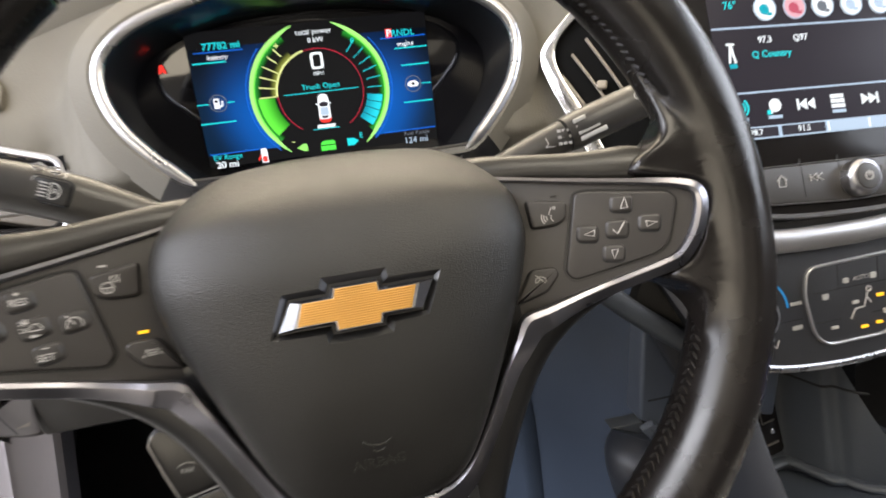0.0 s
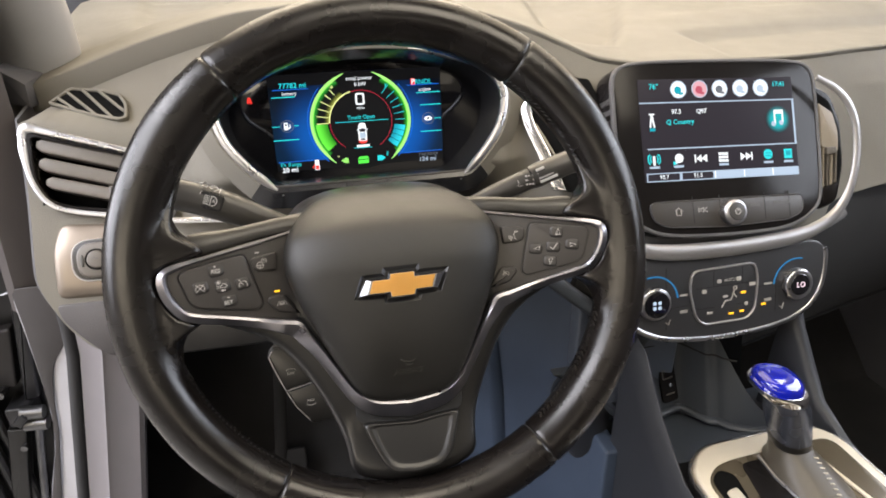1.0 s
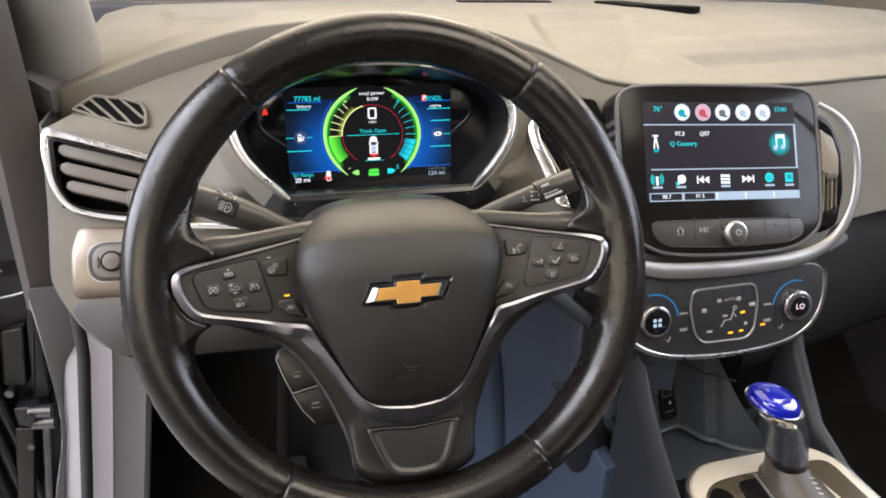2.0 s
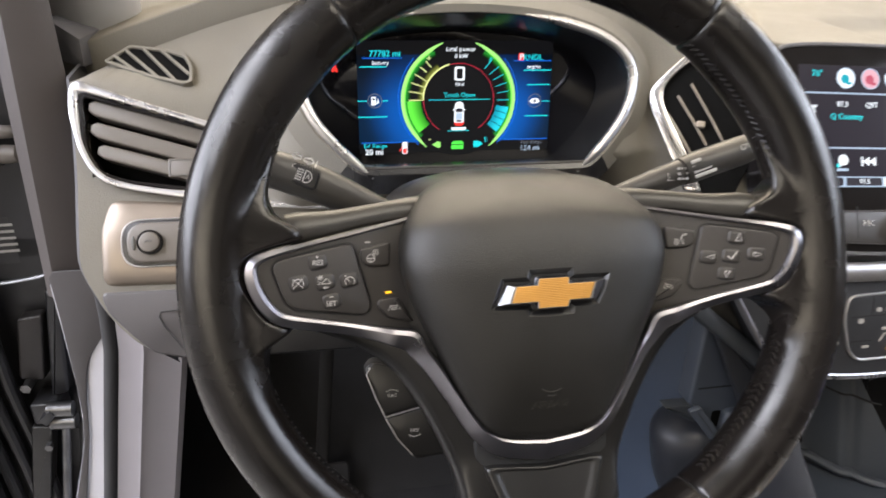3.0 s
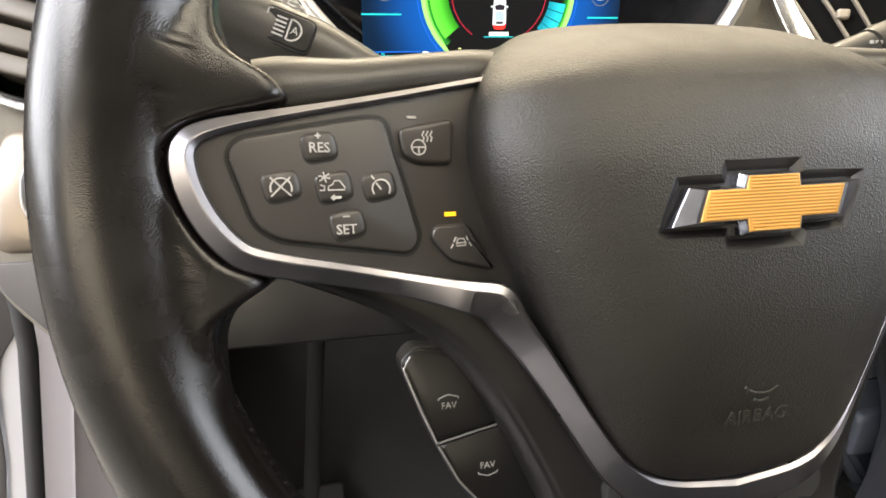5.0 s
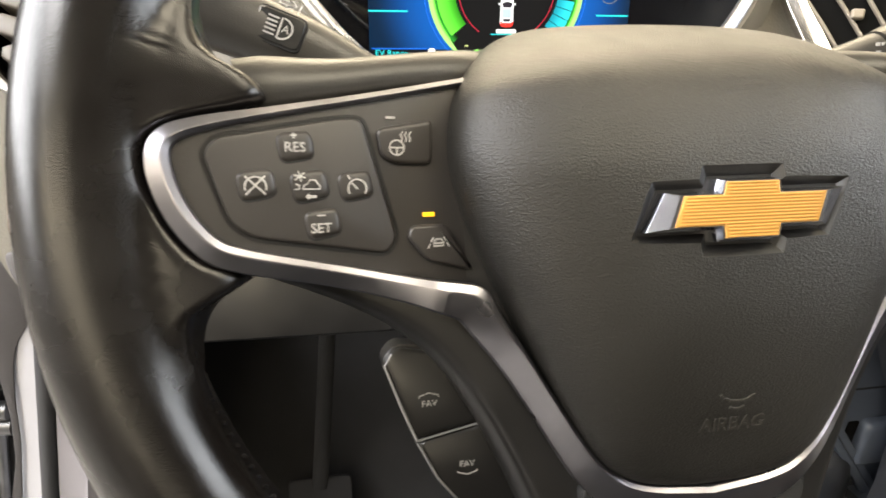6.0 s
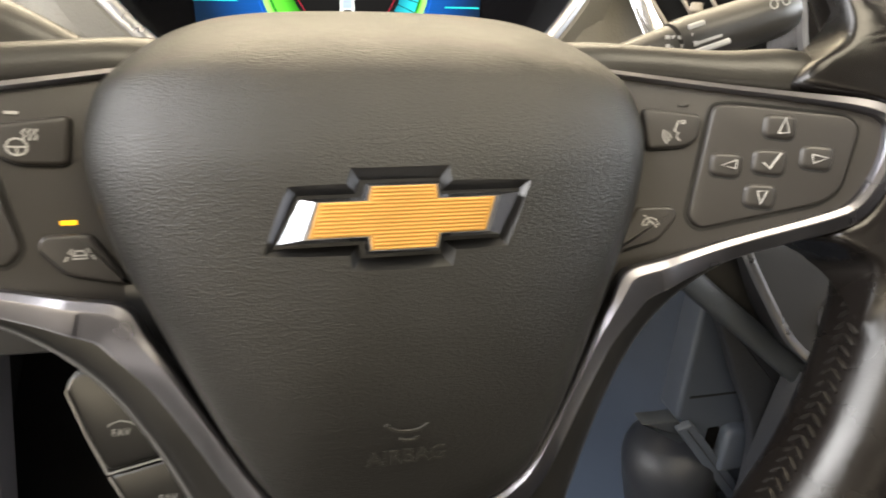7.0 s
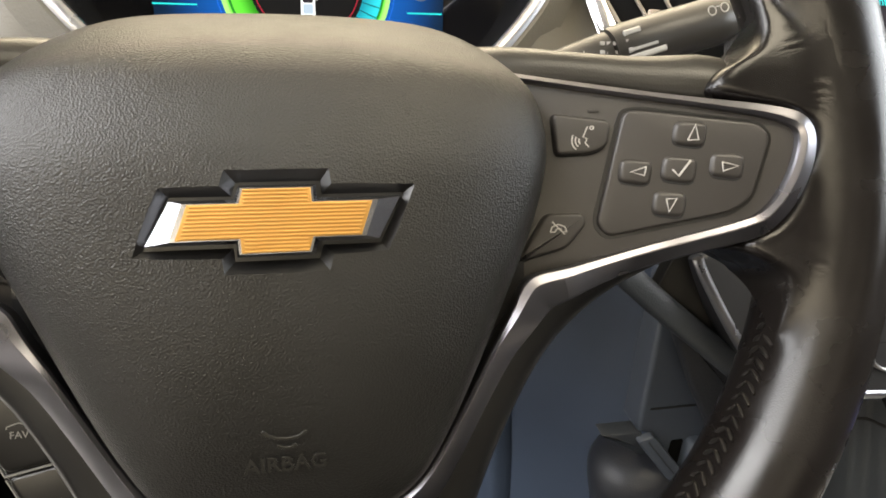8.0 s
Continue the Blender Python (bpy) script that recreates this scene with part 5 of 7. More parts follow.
info_o = resample(chaikin(mirror_outline(FR), 2), 120)
part("housing", slab(info_o, -0.030, 0.0, 0.0035), GLOSS, info)
part("rim_band", ring_plate(info_o, offset(info_o, 0.0035), -0.030, 0.0012, 0.0008, 140), DASHLOW, info)
iscr = part("touch_screen", slab(rect(-0.0850, -0.0440, 0.0850, 0.0550, 0.001), -0.001, 0.0006, 0.0001), G_NIGHT, info, "lit radio page")


def ip(a, b):
    return (-0.0850 + 0.170 * a, 0.0550 - 0.099 * b)


def ilamp(name, outlines, mat, z=0.0010):
    return part(name, shapes(outlines, z - 0.0003, z, 0.00002), mat, iscr)


def ibar(a0, b0, a1, b1, r=0.0):
    (x0, y0), (x1, y1) = ip(a0, b0), ip(a1, b1)
    return rect(min(x0, x1), min(y0, y1), max(x0, x1), max(y0, y1), r)


for a, mat, inner_mat in ((0.25, G_WHITE, G_TEAL), (0.385, G_PINK, G_ROSE), (0.515, G_WHITE, G_GREY), (0.65, G_WHITE, G_PALE), (0.785, G_WHITE, G_PALE)):
    x, y = ip(a, 0.105)
    ilamp("round_icon", [disc(x, y, 0.0086, 28)], mat)
    ilamp("icon_mark", [disc(x - 0.0008, y - 0.0008, 0.0038, 16), rect(x + 0.0006, y - 0.0052, x + 0.0048, y - 0.0030, 0.0008)], inner_mat, 0.0013)
    ilamp("icon_edge", [arc_band(0.0078, 0.0086, 0, 359)], G_PALE, 0.0012).location = (x, y, 0)
ilamp("frame_line", [ibar(0.0, 0.225, 1.0, 0.237), ibar(0.988, 0.225, 1.0, 0.68), ibar(0.03, 0.675, 1.0, 0.687)], G_PALE)
x, y = ip(0.885, 0.43)
note = part("note_icon", slab(disc(0, 0, 0.0140, 40), -0.0003, 0.0, 0.00002), glow_face("note_glow", (0.0, 0.45, 0.50), (0.02, 0.03, 0.04), 0.8, 0.006, 0.0142), iscr)
note.location = (x, y, 0.0010)
ilamp("note_sign", [rect(x - 0.0045, y + 0.0055, x + 0.0060, y + 0.0095), rect(x - 0.0045, y - 0.0040, x - 0.0030, y + 0.0080), rect(x + 0.0045, y - 0.0030, x + 0.0060, y + 0.0080)], G_WHITE, 0.0014)
ilamp("note_head", [disc(x - 0.0055, y - 0.0045, 0.0025, 14), disc(x + 0.0035, y - 0.0035, 0.0025, 14)], G_PALE, 0.0014)
x, y = ip(0.07, 0.41)
ilamp("mast_sign", [[(x - 0.0008, y + 0.007), (x + 0.0008, y + 0.007), (x + 0.0030, y - 0.006), (x + 0.0015, y - 0.006), (x, y + 0.002), (x - 0.0015, y - 0.006), (x - 0.0030, y - 0.006)], rect(x - 0.003, y + 0.006, x + 0.003, y + 0.0075)], G_WHITE)
ilamp("mast_label", [rect(x - 0.0028, y - 0.0095, x + 0.0028, y - 0.0065)], G_TEAL)
for a, kind in ((0.065, "radio"), (0.215, "media"), (0.36, "back"), (0.505, "grid"), (0.655, "next"), (0.80, "globe"), (0.935, "doc")):
    x, y = ip(a, 0.79)
    if kind in ("back", "next"):
        s = -1 if kind == "back" else 1
        ilamp("seek_sign", [[(x - s * 0.0065, y + 0.0038), (x - s * 0.0005, y), (x - s * 0.0065, y - 0.0038)], [(x - s * 0.0005, y + 0.0038), (x + s * 0.0055, y), (x - s * 0.0005, y - 0.0038)], rect(x + s * 0.0062 - 0.0007, y - 0.0038, x + s * 0.0062 + 0.0007, y + 0.0038)], G_WHITE)
        continue
    if kind == "radio":
        ilamp("radio_sign", [arc_band(0.0058, 0.0070, 130, 230, 10), arc_band(0.0058, 0.0070, -50, 50, 10), arc_band(0.0034, 0.0046, 130, 230, 10), arc_band(0.0034, 0.0046, -50, 50, 10)], G_CYAN).location = (x, y + 0.001, 0)
        ilamp("radio_sign", [rect(x - 0.0012, y - 0.005, x + 0.0012, y + 0.004)], G_WHITE)
    elif kind == "media":
        ilamp("media_sign", [disc(x + 0.001, y + 0.001, 0.0045, 20), rect(x - 0.003, y - 0.0045, x - 0.0015, y + 0.002)], G_WHITE)
        ilamp("media_sign", [rect(x - 0.0055, y - 0.0050, x - 0.0020, y - 0.0020)], G_CYAN)
    elif kind == "grid":
        ilamp("grid_sign", [rect(x - 0.0052 + 0.0036 * i, y - 0.0045 + 0.0034 * j, x - 0.0022 + 0.0036 * i, y - 0.0019 + 0.0034 * j) for i in range(3) for j in range(3)], G_WHITE)
    elif kind == "globe":
        ilamp("browse_sign", [disc(x, y + 0.001, 0.0050, 24)], G_CYAN)
        ilamp("browse_mark", [rect(x - 0.003, y + 0.0016, x + 0.003, y + 0.0026), rect(x - 0.003, y - 0.0010, x + 0.003, y)], G_TEAL, 0.0013)
    else:
        ilamp("page_sign", [rect(x - 0.0045, y - 0.0040, x + 0.0045, y + 0.0055)], G_CYAN)
        ilamp("page_mark", [rect(x - 0.0025, y - 0.0010, x + 0.0025, y + 0.0035)], G_TEAL, 0.0013)
    ilamp("caption_bar", [rect(x - 0.0052, y - 0.0080, x + 0.0052, y - 0.0058)], G_PALE)
ilamp("preset_bar", [ibar(0.012, 0.915, 1.0, 1.0)], G_PALE, 0.0009)
for a0, a1, text in ((0.018, 0.215, "98.7"), (0.232, 0.428, "91.5")):
    ilamp("preset", [ibar(a0, 0.925, a1, 0.99, 0.001)], G_NIGHT, 0.0012)
    x, y = ip((a0 + a1) / 2, 0.957)
    write(text, 0.0058, G_WHITE, iscr, x, y, 0.0017)
ilamp("preset_gap", [ibar(0.44 + 0.19 * i, 0.925, 0.446 + 0.19 * i, 0.99) for i in range(3)], G_WHITE, 0.0012)
for text, size, mat, a, b in (("76°", 0.0072, G_CYAN, 0.095, 0.075), ("17:41", 0.0068, G_CYAN, 0.905, 0.075), ("97.3", 0.0062, G_WHITE, 0.225, 0.325), ("Q97", 0.0062, G_WHITE, 0.385, 0.325), ("Q Country", 0.0066, G_CYAN, 0.245, 0.425)):
    x, y = ip(a, b)
    write(text, size, mat, iscr, x, y, 0.0012, bold=0.008)

# key row and volume knob
ROW = [(-0.0830, -0.0640), (0.0860, -0.0640), (0.0850, -0.0810), (0.0680, -0.0880), (0, -0.0910), (-0.0660, -0.0880), (-0.0800, -0.0810)]
row_o = resample(fillet(ROW, 0.006), 80)
krow = part("key_strip", slab(row_o, -0.001, 0.0022, 0.0010), SATIN, info)
part("row_edge", ring_plate(resample(offset(row_o, -0.0008), 80), row_o, -0.001, 0.0026, 0.0004, 100), DASHLOW, info)
for x in (-0.052, -0.023, 0.027, 0.055):
    part("key_gap_shade", slab(rect(x + 0.0142, -0.086, x + 0.0148, -0.060), 0.001, 0.00235, 0.0001), SEAMDARK, krow)
part("home_sign", ribbon([[(-0.0570, -0.0735), (-0.0535, -0.0700), (-0.0500, -0.0735)], [(-0.0560, -0.0730), (-0.0560, -0.0775), (-0.0510, -0.0775), (-0.0510, -0.0730)]], 0.0008, 0.0026), WHITE, krow)
part("seek_sign", ribbon([[(-0.0270, -0.071), (-0.0310, -0.0735), (-0.0270, -0.076), (-0.0270, -0.071)], [(-0.0225, -0.071), (-0.0265, -0.0735), (-0.0225, -0.076)], [(-0.0320, -0.071), (-0.0320, -0.076)]], 0.0006, 0.0026), WHITE, krow)
part("print_mark", shapes([rect(0.024, -0.0735, 0.036, -0.0705), rect(0.052, -0.0725, 0.070, -0.0695)], 0.002, 0.0026), GREYPRINT, krow)
knob = part("volume_knob", slab(disc(0.003, -0.0775, 0.0125, 48), 0.0, 0.0120, 0.004, steps=5), LIPCHROME, info, "chrome volume knob")
part("knob_face", slab(disc(0.003, -0.0775, 0.0090, 40), 0.0110, 0.0126, 0.0008), SATIN, knob)
part("power_sign", ribbon([circle(0.003, -0.0775, 0.0028, 120, 420), [(0.003, -0.0775), (0.003, -0.0740)]], 0.0007, 0.0129), WHITE, knob)

# chrome sweep under the screen and round both centre vents
stack = thing("centre_stack", pose(0, 0, 0), "dark centre stack with chrome sweep and air vents", "dashboard")
SW = [(0.348, 0.0925, 0.6770), (0.405, 0.0930, 0.6785), (0.440, 0.0945, 0.6830), (0.470, 0.0985, 0.6960), (0.488, 0.105, 0.7250), (0.4955, 0.120, 0.7650), (0.490, 0.131, 0.7960), (0.474, 0.140, 0.8160), (0.452, 0.148, 0.8270)]
sw = resample(chaikin(SW, 2, False), 50, False)
rad = [0.0082 - 0.0042 * max(0.0, min(1, (i - 12) / 16)) - 0.0010 * max(0, (i - 42) / 7) for i in range(50)]
part("chrome_sweep", sweep(sw, rad, up=(0, -1, 0.3), flat=0.6, n=12), SWEEP, stack, "satin chrome sweep")
swl = [(0.696 - x, y, z) for x, y, z in sw[:26]]
part("chrome_sweep", sweep(swl, rad[:26], up=(0, -1, 0.3), flat=0.6, n=12), SWEEP, stack, "satin chrome sweep")
# vent beside the wheel, turned towards the driver
zn = Vector((-0.55, -1, 0.5)).normalized()
xn = Vector((1, -0.55, 0)).normalized()
yn = zn.cross(xn)
CV = Matrix.Translation((0.19, 0.1998, 0.80)) @ Matrix((xn, yn, zn)).transposed().to_4x4()
CVI = CV.inverted()
cvent = thing("centre_vent", CV, "air vent with thin upright slats beside the wheel", "vent")


def cv(pts):
    return [tuple((CVI @ Vector(p)).xy) for p in pts]


OUTER = cv([(0.200, 0.213, 0.838), (0.183, 0.2145, 0.8215), (0.170, 0.215, 0.8075), (0.1645, 0.2135, 0.800), (0.1655, 0.2065, 0.787), (0.177, 0.185, 0.755), (0.186, 0.166, 0.727)])
INNER = cv([(0.199, 0.160, 0.727), (0.188, 0.183, 0.7625), (0.178, 0.199, 0.7835), (0.1745, 0.2075, 0.7985), (0.1790, 0.211, 0.810), (0.190, 0.210, 0.8215), (0.205, 0.208, 0.832)])
oc, ic = resample(chaikin(OUTER, 2, False), 40, False), resample(chaikin(INNER, 2, False), 40, False)
part("chrome_surround", slab(oc + ic, -0.006, 0.0030, 0.0014), CHROME, cvent, "bright chrome surround")
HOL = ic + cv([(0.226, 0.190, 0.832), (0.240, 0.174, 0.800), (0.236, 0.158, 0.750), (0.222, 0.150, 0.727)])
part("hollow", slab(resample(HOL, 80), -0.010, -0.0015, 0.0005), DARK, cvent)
part("gloss_border", slab(fillet(cv([(0.203, 0.209, 0.832), (0.212, 0.204, 0.832), (0.236, 0.180, 0.806), (0.240, 0.166, 0.780), (0.233, 0.170, 0.780), (0.226, 0.186, 0.806)]), 0.004), -0.004, 0.0035, 0.002), GLOSS, cvent)
for a, b in (((0.177, 0.200, 0.787), (0.192, 0.176, 0.757)), ((0.186, 0.202, 0.800), (0.204, 0.174, 0.764)), ((0.196, 0.201, 0.810), (0.216, 0.170, 0.768))):
    (x0, y0), (x1, y1) = cv([a, b])
    part("slat", sweep([(x0, y0, 0.0), ((x0 + x1) / 2 + 0.0004, (y0 + y1) / 2, 0.0006), (x1, y1, 0.0)], 0.0011, flat=1.8, n=8), LITSLAT, cvent)
(x0, y0), = cv([(0.199, 0.184, 0.779)])
part("slider", box_bm(x0 - 0.002, y0 - 0.003, 0.0, x0 + 0.005, y0 + 0.003, 0.005, 0.0015), LITSLAT, cvent)
rv = plane_frame(0.4715, 0.133, 0.757, 22)
rvent = thing("centre_vent", rv, "centre air vent with upright tan-lit slats", "vent")
RO = [(-0.010, 0.060), (0.008, 0.048), (0.0185, 0.020), (0.0195, -0.020), (0.010, -0.052), (-0.010, -0.058), (-0.010, 0.0)]
HOUSE = [(-0.012, 0.066), (0.010, 0.056), (0.0215, 0.026), (0.0230, -0.018), (0.013, -0.056), (-0.012, -0.064)]
part("housing", slab(resample(fillet(HOUSE, 0.008), 70), -0.016, -0.0035, 0.002), GLOSS, rvent, "gloss black vent housing")
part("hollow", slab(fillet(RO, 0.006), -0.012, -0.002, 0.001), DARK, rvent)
for i in range(4):
    x = -0.0055 + 0.0052 * i
    part("slat", sweep([(x - 0.001, 0.046 - 0.006 * i, -0.002), (x + 0.001, 0.0, -0.001), (x - 0.001, -0.048 + 0.004 * i, -0.002)], 0.0012, flat=2.2, n=8), SLAT if i % 2 else LITSLAT, rvent)
# flat tan plate painted for slats that catch the light face-on
part("shutter", slab(fillet([(-0.0085, 0.046), (0.0070, 0.036), (0.0130, 0.016), (0.0120, -0.004), (-0.0085, 0.002)], 0.003), -0.002, 0.0022, 0.0012), LITSLAT, rvent, "tan plate for the lit upper slats")
part("slider", box_bm(-0.004, -0.0065, 0.0, 0.008, 0.001, 0.0045, 0.0014), SLAT, rvent)
part("gloss_foot", slab(fillet([(-0.0090, -0.040), (0.0110, -0.036), (0.0060, -0.054), (-0.0090, -0.057)], 0.003), -0.002, 0.0016, 0.001), GLOSS, rvent)

# ---------------------------------------------------------------- climate panel
HV = plane_frame(0.347, 0.083, 0.63, 15)
hvac = thing("climate_panel", HV, "dark climate control panel with chrome lower edge", "climate panel")
HO = [(0, 0.047), (0.080, 0.046), (0.1150, 0.0430), (0.1155, 0.0100), (0.1080, -0.0150), (0.0900, -0.0315), (0.0600, -0.0410), (0, -0.0455)]
LEFT_HO = [(-0.0600, -0.0410), (-0.0900, -0.0315), (-0.1080, -0.0180), (-0.1190, -0.0060), (-0.1440, 0.0350), (-0.1480, 0.0460), (-0.080, 0.0465)]
hv_line = chaikin(HO + LEFT_HO, 2)
hv_o = resample(hv_line, 120)
part("fascia", slab(hv_o, -0.02, 0.0, 0.002), FASCIA, hvac)
low = [p for p in resample(hv_line, 240) if p[1] < (0.036 if p[0] > 0 else 0.043)]
low = sorted(low, key=lambda p: math.atan2(p[0], -p[1] + 0.03))
part("chrome_edge", sweep([(x, y, -0.001) for x, y in low], 0.0030, flat=0.8, n=12), LIPCHROME, hvac, "chrome lower edge")
CP = [(-0.0400, 0.0270), (0.0290, 0.0285), (0.0330, 0.012), (0.0300, -0.0190), (0.0210, -0.0275), (-0.0270, -0.0275), (-0.0360, -0.0190), (-0.0425, 0.010)]
cp_o = resample(fillet(CP, 0.006), 90)
keys = part("key_field", slab(cp_o, -0.001, 0.0012, 0.0008), FASCIA, hvac)
part("chrome_frame", ring_plate(resample(offset(cp_o, -0.0020), 90), cp_o, -0.001, 0.0026, 0.0007, 110), SWEEP, hvac, "thin chrome frame")
for o in (rect(-0.036, 0.0095, 0.029, 0.0101), rect(-0.017, 0.0100, -0.0164, 0.0270), rect(0.0155, 0.0100, 0.0161, 0.0280), rect(-0.0360, -0.0120, -0.0150, -0.0114), rect(0.0100, -0.0120, 0.0290, -0.0114)):
    part("key_line", shapes([o], 0.0005, 0.00135), SEAMDARK, keys)
for o in (rect(-0.0685, -0.0068, -0.0450, -0.0062), rect(0.0365, 0.0030, 0.0560, 0.0036), rect(-0.0690, -0.0300, -0.0684, 0.0350), rect(0.0560, -0.0250, 0.0566, 0.0100)):
    part("key_line", shapes([o], -0.001, 0.00015), SEAMDARK, hvac)
write("AUTO", 0.0046, WHITE, keys, 0.001, 0.0150, 0.0021)
part("sign_mark", shapes([rect(-0.013, 0.0130, -0.0085, 0.0165, 0.001), rect(0.009, 0.0130, 0.014, 0.0170, 0.001), rect(-0.030, 0.0040, -0.025, 0.0080, 0.001), rect(0.024, 0.0060, 0.031, 0.0095, 0.001),
                          rect(-0.024, -0.0180, -0.018, -0.0160), rect(0.019, -0.0140, 0.0225, -0.0105, 0.001), rect(-0.006, -0.0030, -0.001, -0.0008)], 0.001, 0.0021), WHITE, keys)
part("airflow_sign", ribbon([[(0.006, 0.0035), (0.0030, -0.0060), (-0.0040, -0.0065), (-0.0080, -0.0130)], circle(0.0072, 0.0060, 0.0018), [(0.006, 0.0), (0.009, -0.004)]], 0.0011, 0.0021), WHITE, keys)
part("indicator", shapes([rect(0.0145, -0.0010, 0.0195, 0.0010), rect(0.0010, -0.0215, 0.0060, -0.0197), rect(0.0135, -0.0205, 0.0180, -0.0187)], 0.001, 0.0022), G_AMBER, keys, "lit amber indicators")
part("indicator", shapes([rect(0.0395, -0.0170, 0.0445, -0.0152)], 0.0, 0.0008), G_AMBER, hvac, "lit amber indicator")
for sx in (-1, 1):
    x = 0.0800 if sx > 0 else -0.0825
    dial = part("dial", slab(disc(x, 0.001, 0.0165, 48), 0.0, 0.0066, 0.0028, steps=5), LIPCHROME, hvac, "chrome ringed dial")
    part("dial_face", slab(disc(x, 0.001, 0.0112 if sx > 0 else 0.0135, 40), 0.0050, 0.0073, 0.0008), GLASSBLACK, dial)
    part("light_arc", shapes([[(x + px, 0.001 + py) for px, py in arc_band(0.0258, 0.0272, 75, 175, 24)]] if sx > 0 else [[(x + px, 0.001 + py) for px, py in arc_band(0.0258, 0.0272, 5, 105, 24)]], 0.0, 0.0006), lit("lit_arc_blue", (0.03, 0.25, 0.55), 0.6), hvac, "lit blue arc")
    part("key_print", shapes([rect(x - sx * 0.033 - 0.0045, 0.004, x - sx * 0.033 + 0.0045, 0.0062), rect(x - sx * 0.033 - 0.004, -0.0135, x - sx * 0.033 + 0.004, -0.0105)], 0.0, 0.0006), DIMPRINT, hvac)
    part("seat_sign", ribbon([[(x - 0.003 - sx * 0.016, -0.0205), (x - sx * 0.016, -0.0235), (x + 0.002 - sx * 0.016, -0.0180)]], 0.0009, 0.0004), WHITE, hvac)
    if sx > 0:
        write("LO", 0.0080, lit("lit_rose", (1.0, 0.75, 0.85), 0.9), dial, x, 0.001, 0.0078, bold=0.01)
    else:
        part("fan_sign", shapes([rect(x - 0.0048 + 0.0054 * i, -0.0038 + 0.0050 * j, x - 0.0012 + 0.0054 * i, -0.0004 + 0.0050 * j, 0.001) for i in range(2) for j in range(2)], 0.0070, 0.0078), G_PALE, dial)

# body of the stack behind screen and climate panel, and the passenger side
rings = []
for z, y, hw in ((0.825, 0.205, 0.088), (0.80, 0.180, 0.105), (0.74, 0.150, 0.112), (0.69, 0.112, 0.120), (0.665, 0.104, 0.122), (0.64, 0.100, 0.120), (0.60, 0.098, 0.108), (0.585, 0.105, 0.10), (0.58, 0.15, 0.10)):
    o = []
    for i in range(25):
        t = -1 + 2 * i / 24
        o.append((0.347 + hw * t, y + 0.05 * abs(t) ** 6, z))
    rings.append(o)
part("stack_body", loft(rings, False), DASHLOW, stack)
part("passenger_trim", sweep([(0.500, 0.135, 0.668), (0.55, 0.165, 0.668), (0.66, 0.215, 0.676), (0.80, 0.25, 0.690), (1.02, 0.31, 0.71)], [0.006, 0.010, 0.012, 0.012, 0.010], up=(0, -1, 0.4), flat=0.5, n=12), SWEEP, stack, "chrome strip across the passenger side")
lower = thing("glovebox", pose(0, 0, 0), "near-black glovebox front below the dash", "glovebox")
part("lid", loft([[(0.462, 0.135, 0.690), (0.70, 0.215, 0.700), (1.03, 0.30, 0.715)], [(0.462, 0.128, 0.655), (0.70, 0.205, 0.660), (1.03, 0.29, 0.67)], [(0.462, 0.150, 0.56), (0.70, 0.215, 0.56), (1.03, 0.29, 0.56)], [(0.462, 0.20, 0.46), (0.70, 0.26, 0.46), (1.03, 0.34, 0.46)]], False), CARPET, lower, smooth=60)
part("knee_pad", loft([[(0.462, 0.20, 0.455), (1.03, 0.34, 0.455)], [(0.462, 0.30, 0.42), (1.03, 0.42, 0.42)]], False), CARPET, lower)

# ---------------------------------------------------------------- centre console, cubby, shifter
console = thing("centre_console", pose(0, 0, 0), "dark centre console with storage cubby", "console")
# cubby walls: plan line and top height, leaning back
CUBBY = chaikin([(0.254, 0.090, 0.60), (0.300, 0.106, 0.60), (0.337, 0.1155, 0.60), (0.3445, 0.110, 0.60), (0.3545, 0.091, 0.60), (0.3590, 0.0830, 0.585), (0.3680, 0.0825, 0.565), (0.3730, 0.0720, 0.545), (0.390, 0.060, 0.505), (0.412, 0.054, 0.476), (0.447, 0.052, 0.470)], 2, False)


def cubby_at(p, z, out=0.0):
    return (p[0], p[1] + 0.34 * (z - 0.462) - out, z)


part("cubby_back", loft([[cubby_at(p, 0.440 + (p[2] - 0.440) * k / 8) for p in CUBBY] for k in range(9)], False), CONSOLE, console, smooth=60)
part("cubby_curb", sweep([cubby_at(p, 0.463, 0.002) for p in CUBBY], 0.0062, up=(0, 0, 1), flat=0.6, n=10), CONSOLE, console, smooth=60)
part("cubby_seam", sweep([cubby_at(p, 0.535, 0.0) for p in CUBBY if 0.27 < p[0] < 0.388], 0.0011, n=6), SEAMDARK, console)
# dark backing sheet paints the shade in the cubby's upper opening
part("cubby_shade", loft([[(0.34, 0.20, 0.62), (0.46, 0.20, 0.62)], [(0.34, 0.16, 0.44), (0.46, 0.16, 0.44)]], False), DARK, console)
part("cubby_floor", loft([[(0.257, 0.125, 0.452), (0.46, 0.135, 0.450)], [(0.257, 0.06, 0.462), (0.46, 0.06, 0.462)], [(0.257, 0.02, 0.478), (0.46, 0.02, 0.478)]], False), CONSOLE, console)
# side walls that run from the stack down to the tunnel
LEFT_TOP = ((0.098, 0.592, 0.9), (0.071, 0.582, 1.0), (0.054, 0.561, 1.0), (0.037, 0.543, 1.0), (0.010, 0.520, 1.0), (-0.02, 0.498, 1.0), (-0.07, 0.488, 1.0), (-0.16, 0.480, 1.0), (-0.40, 0.47, 1.0))
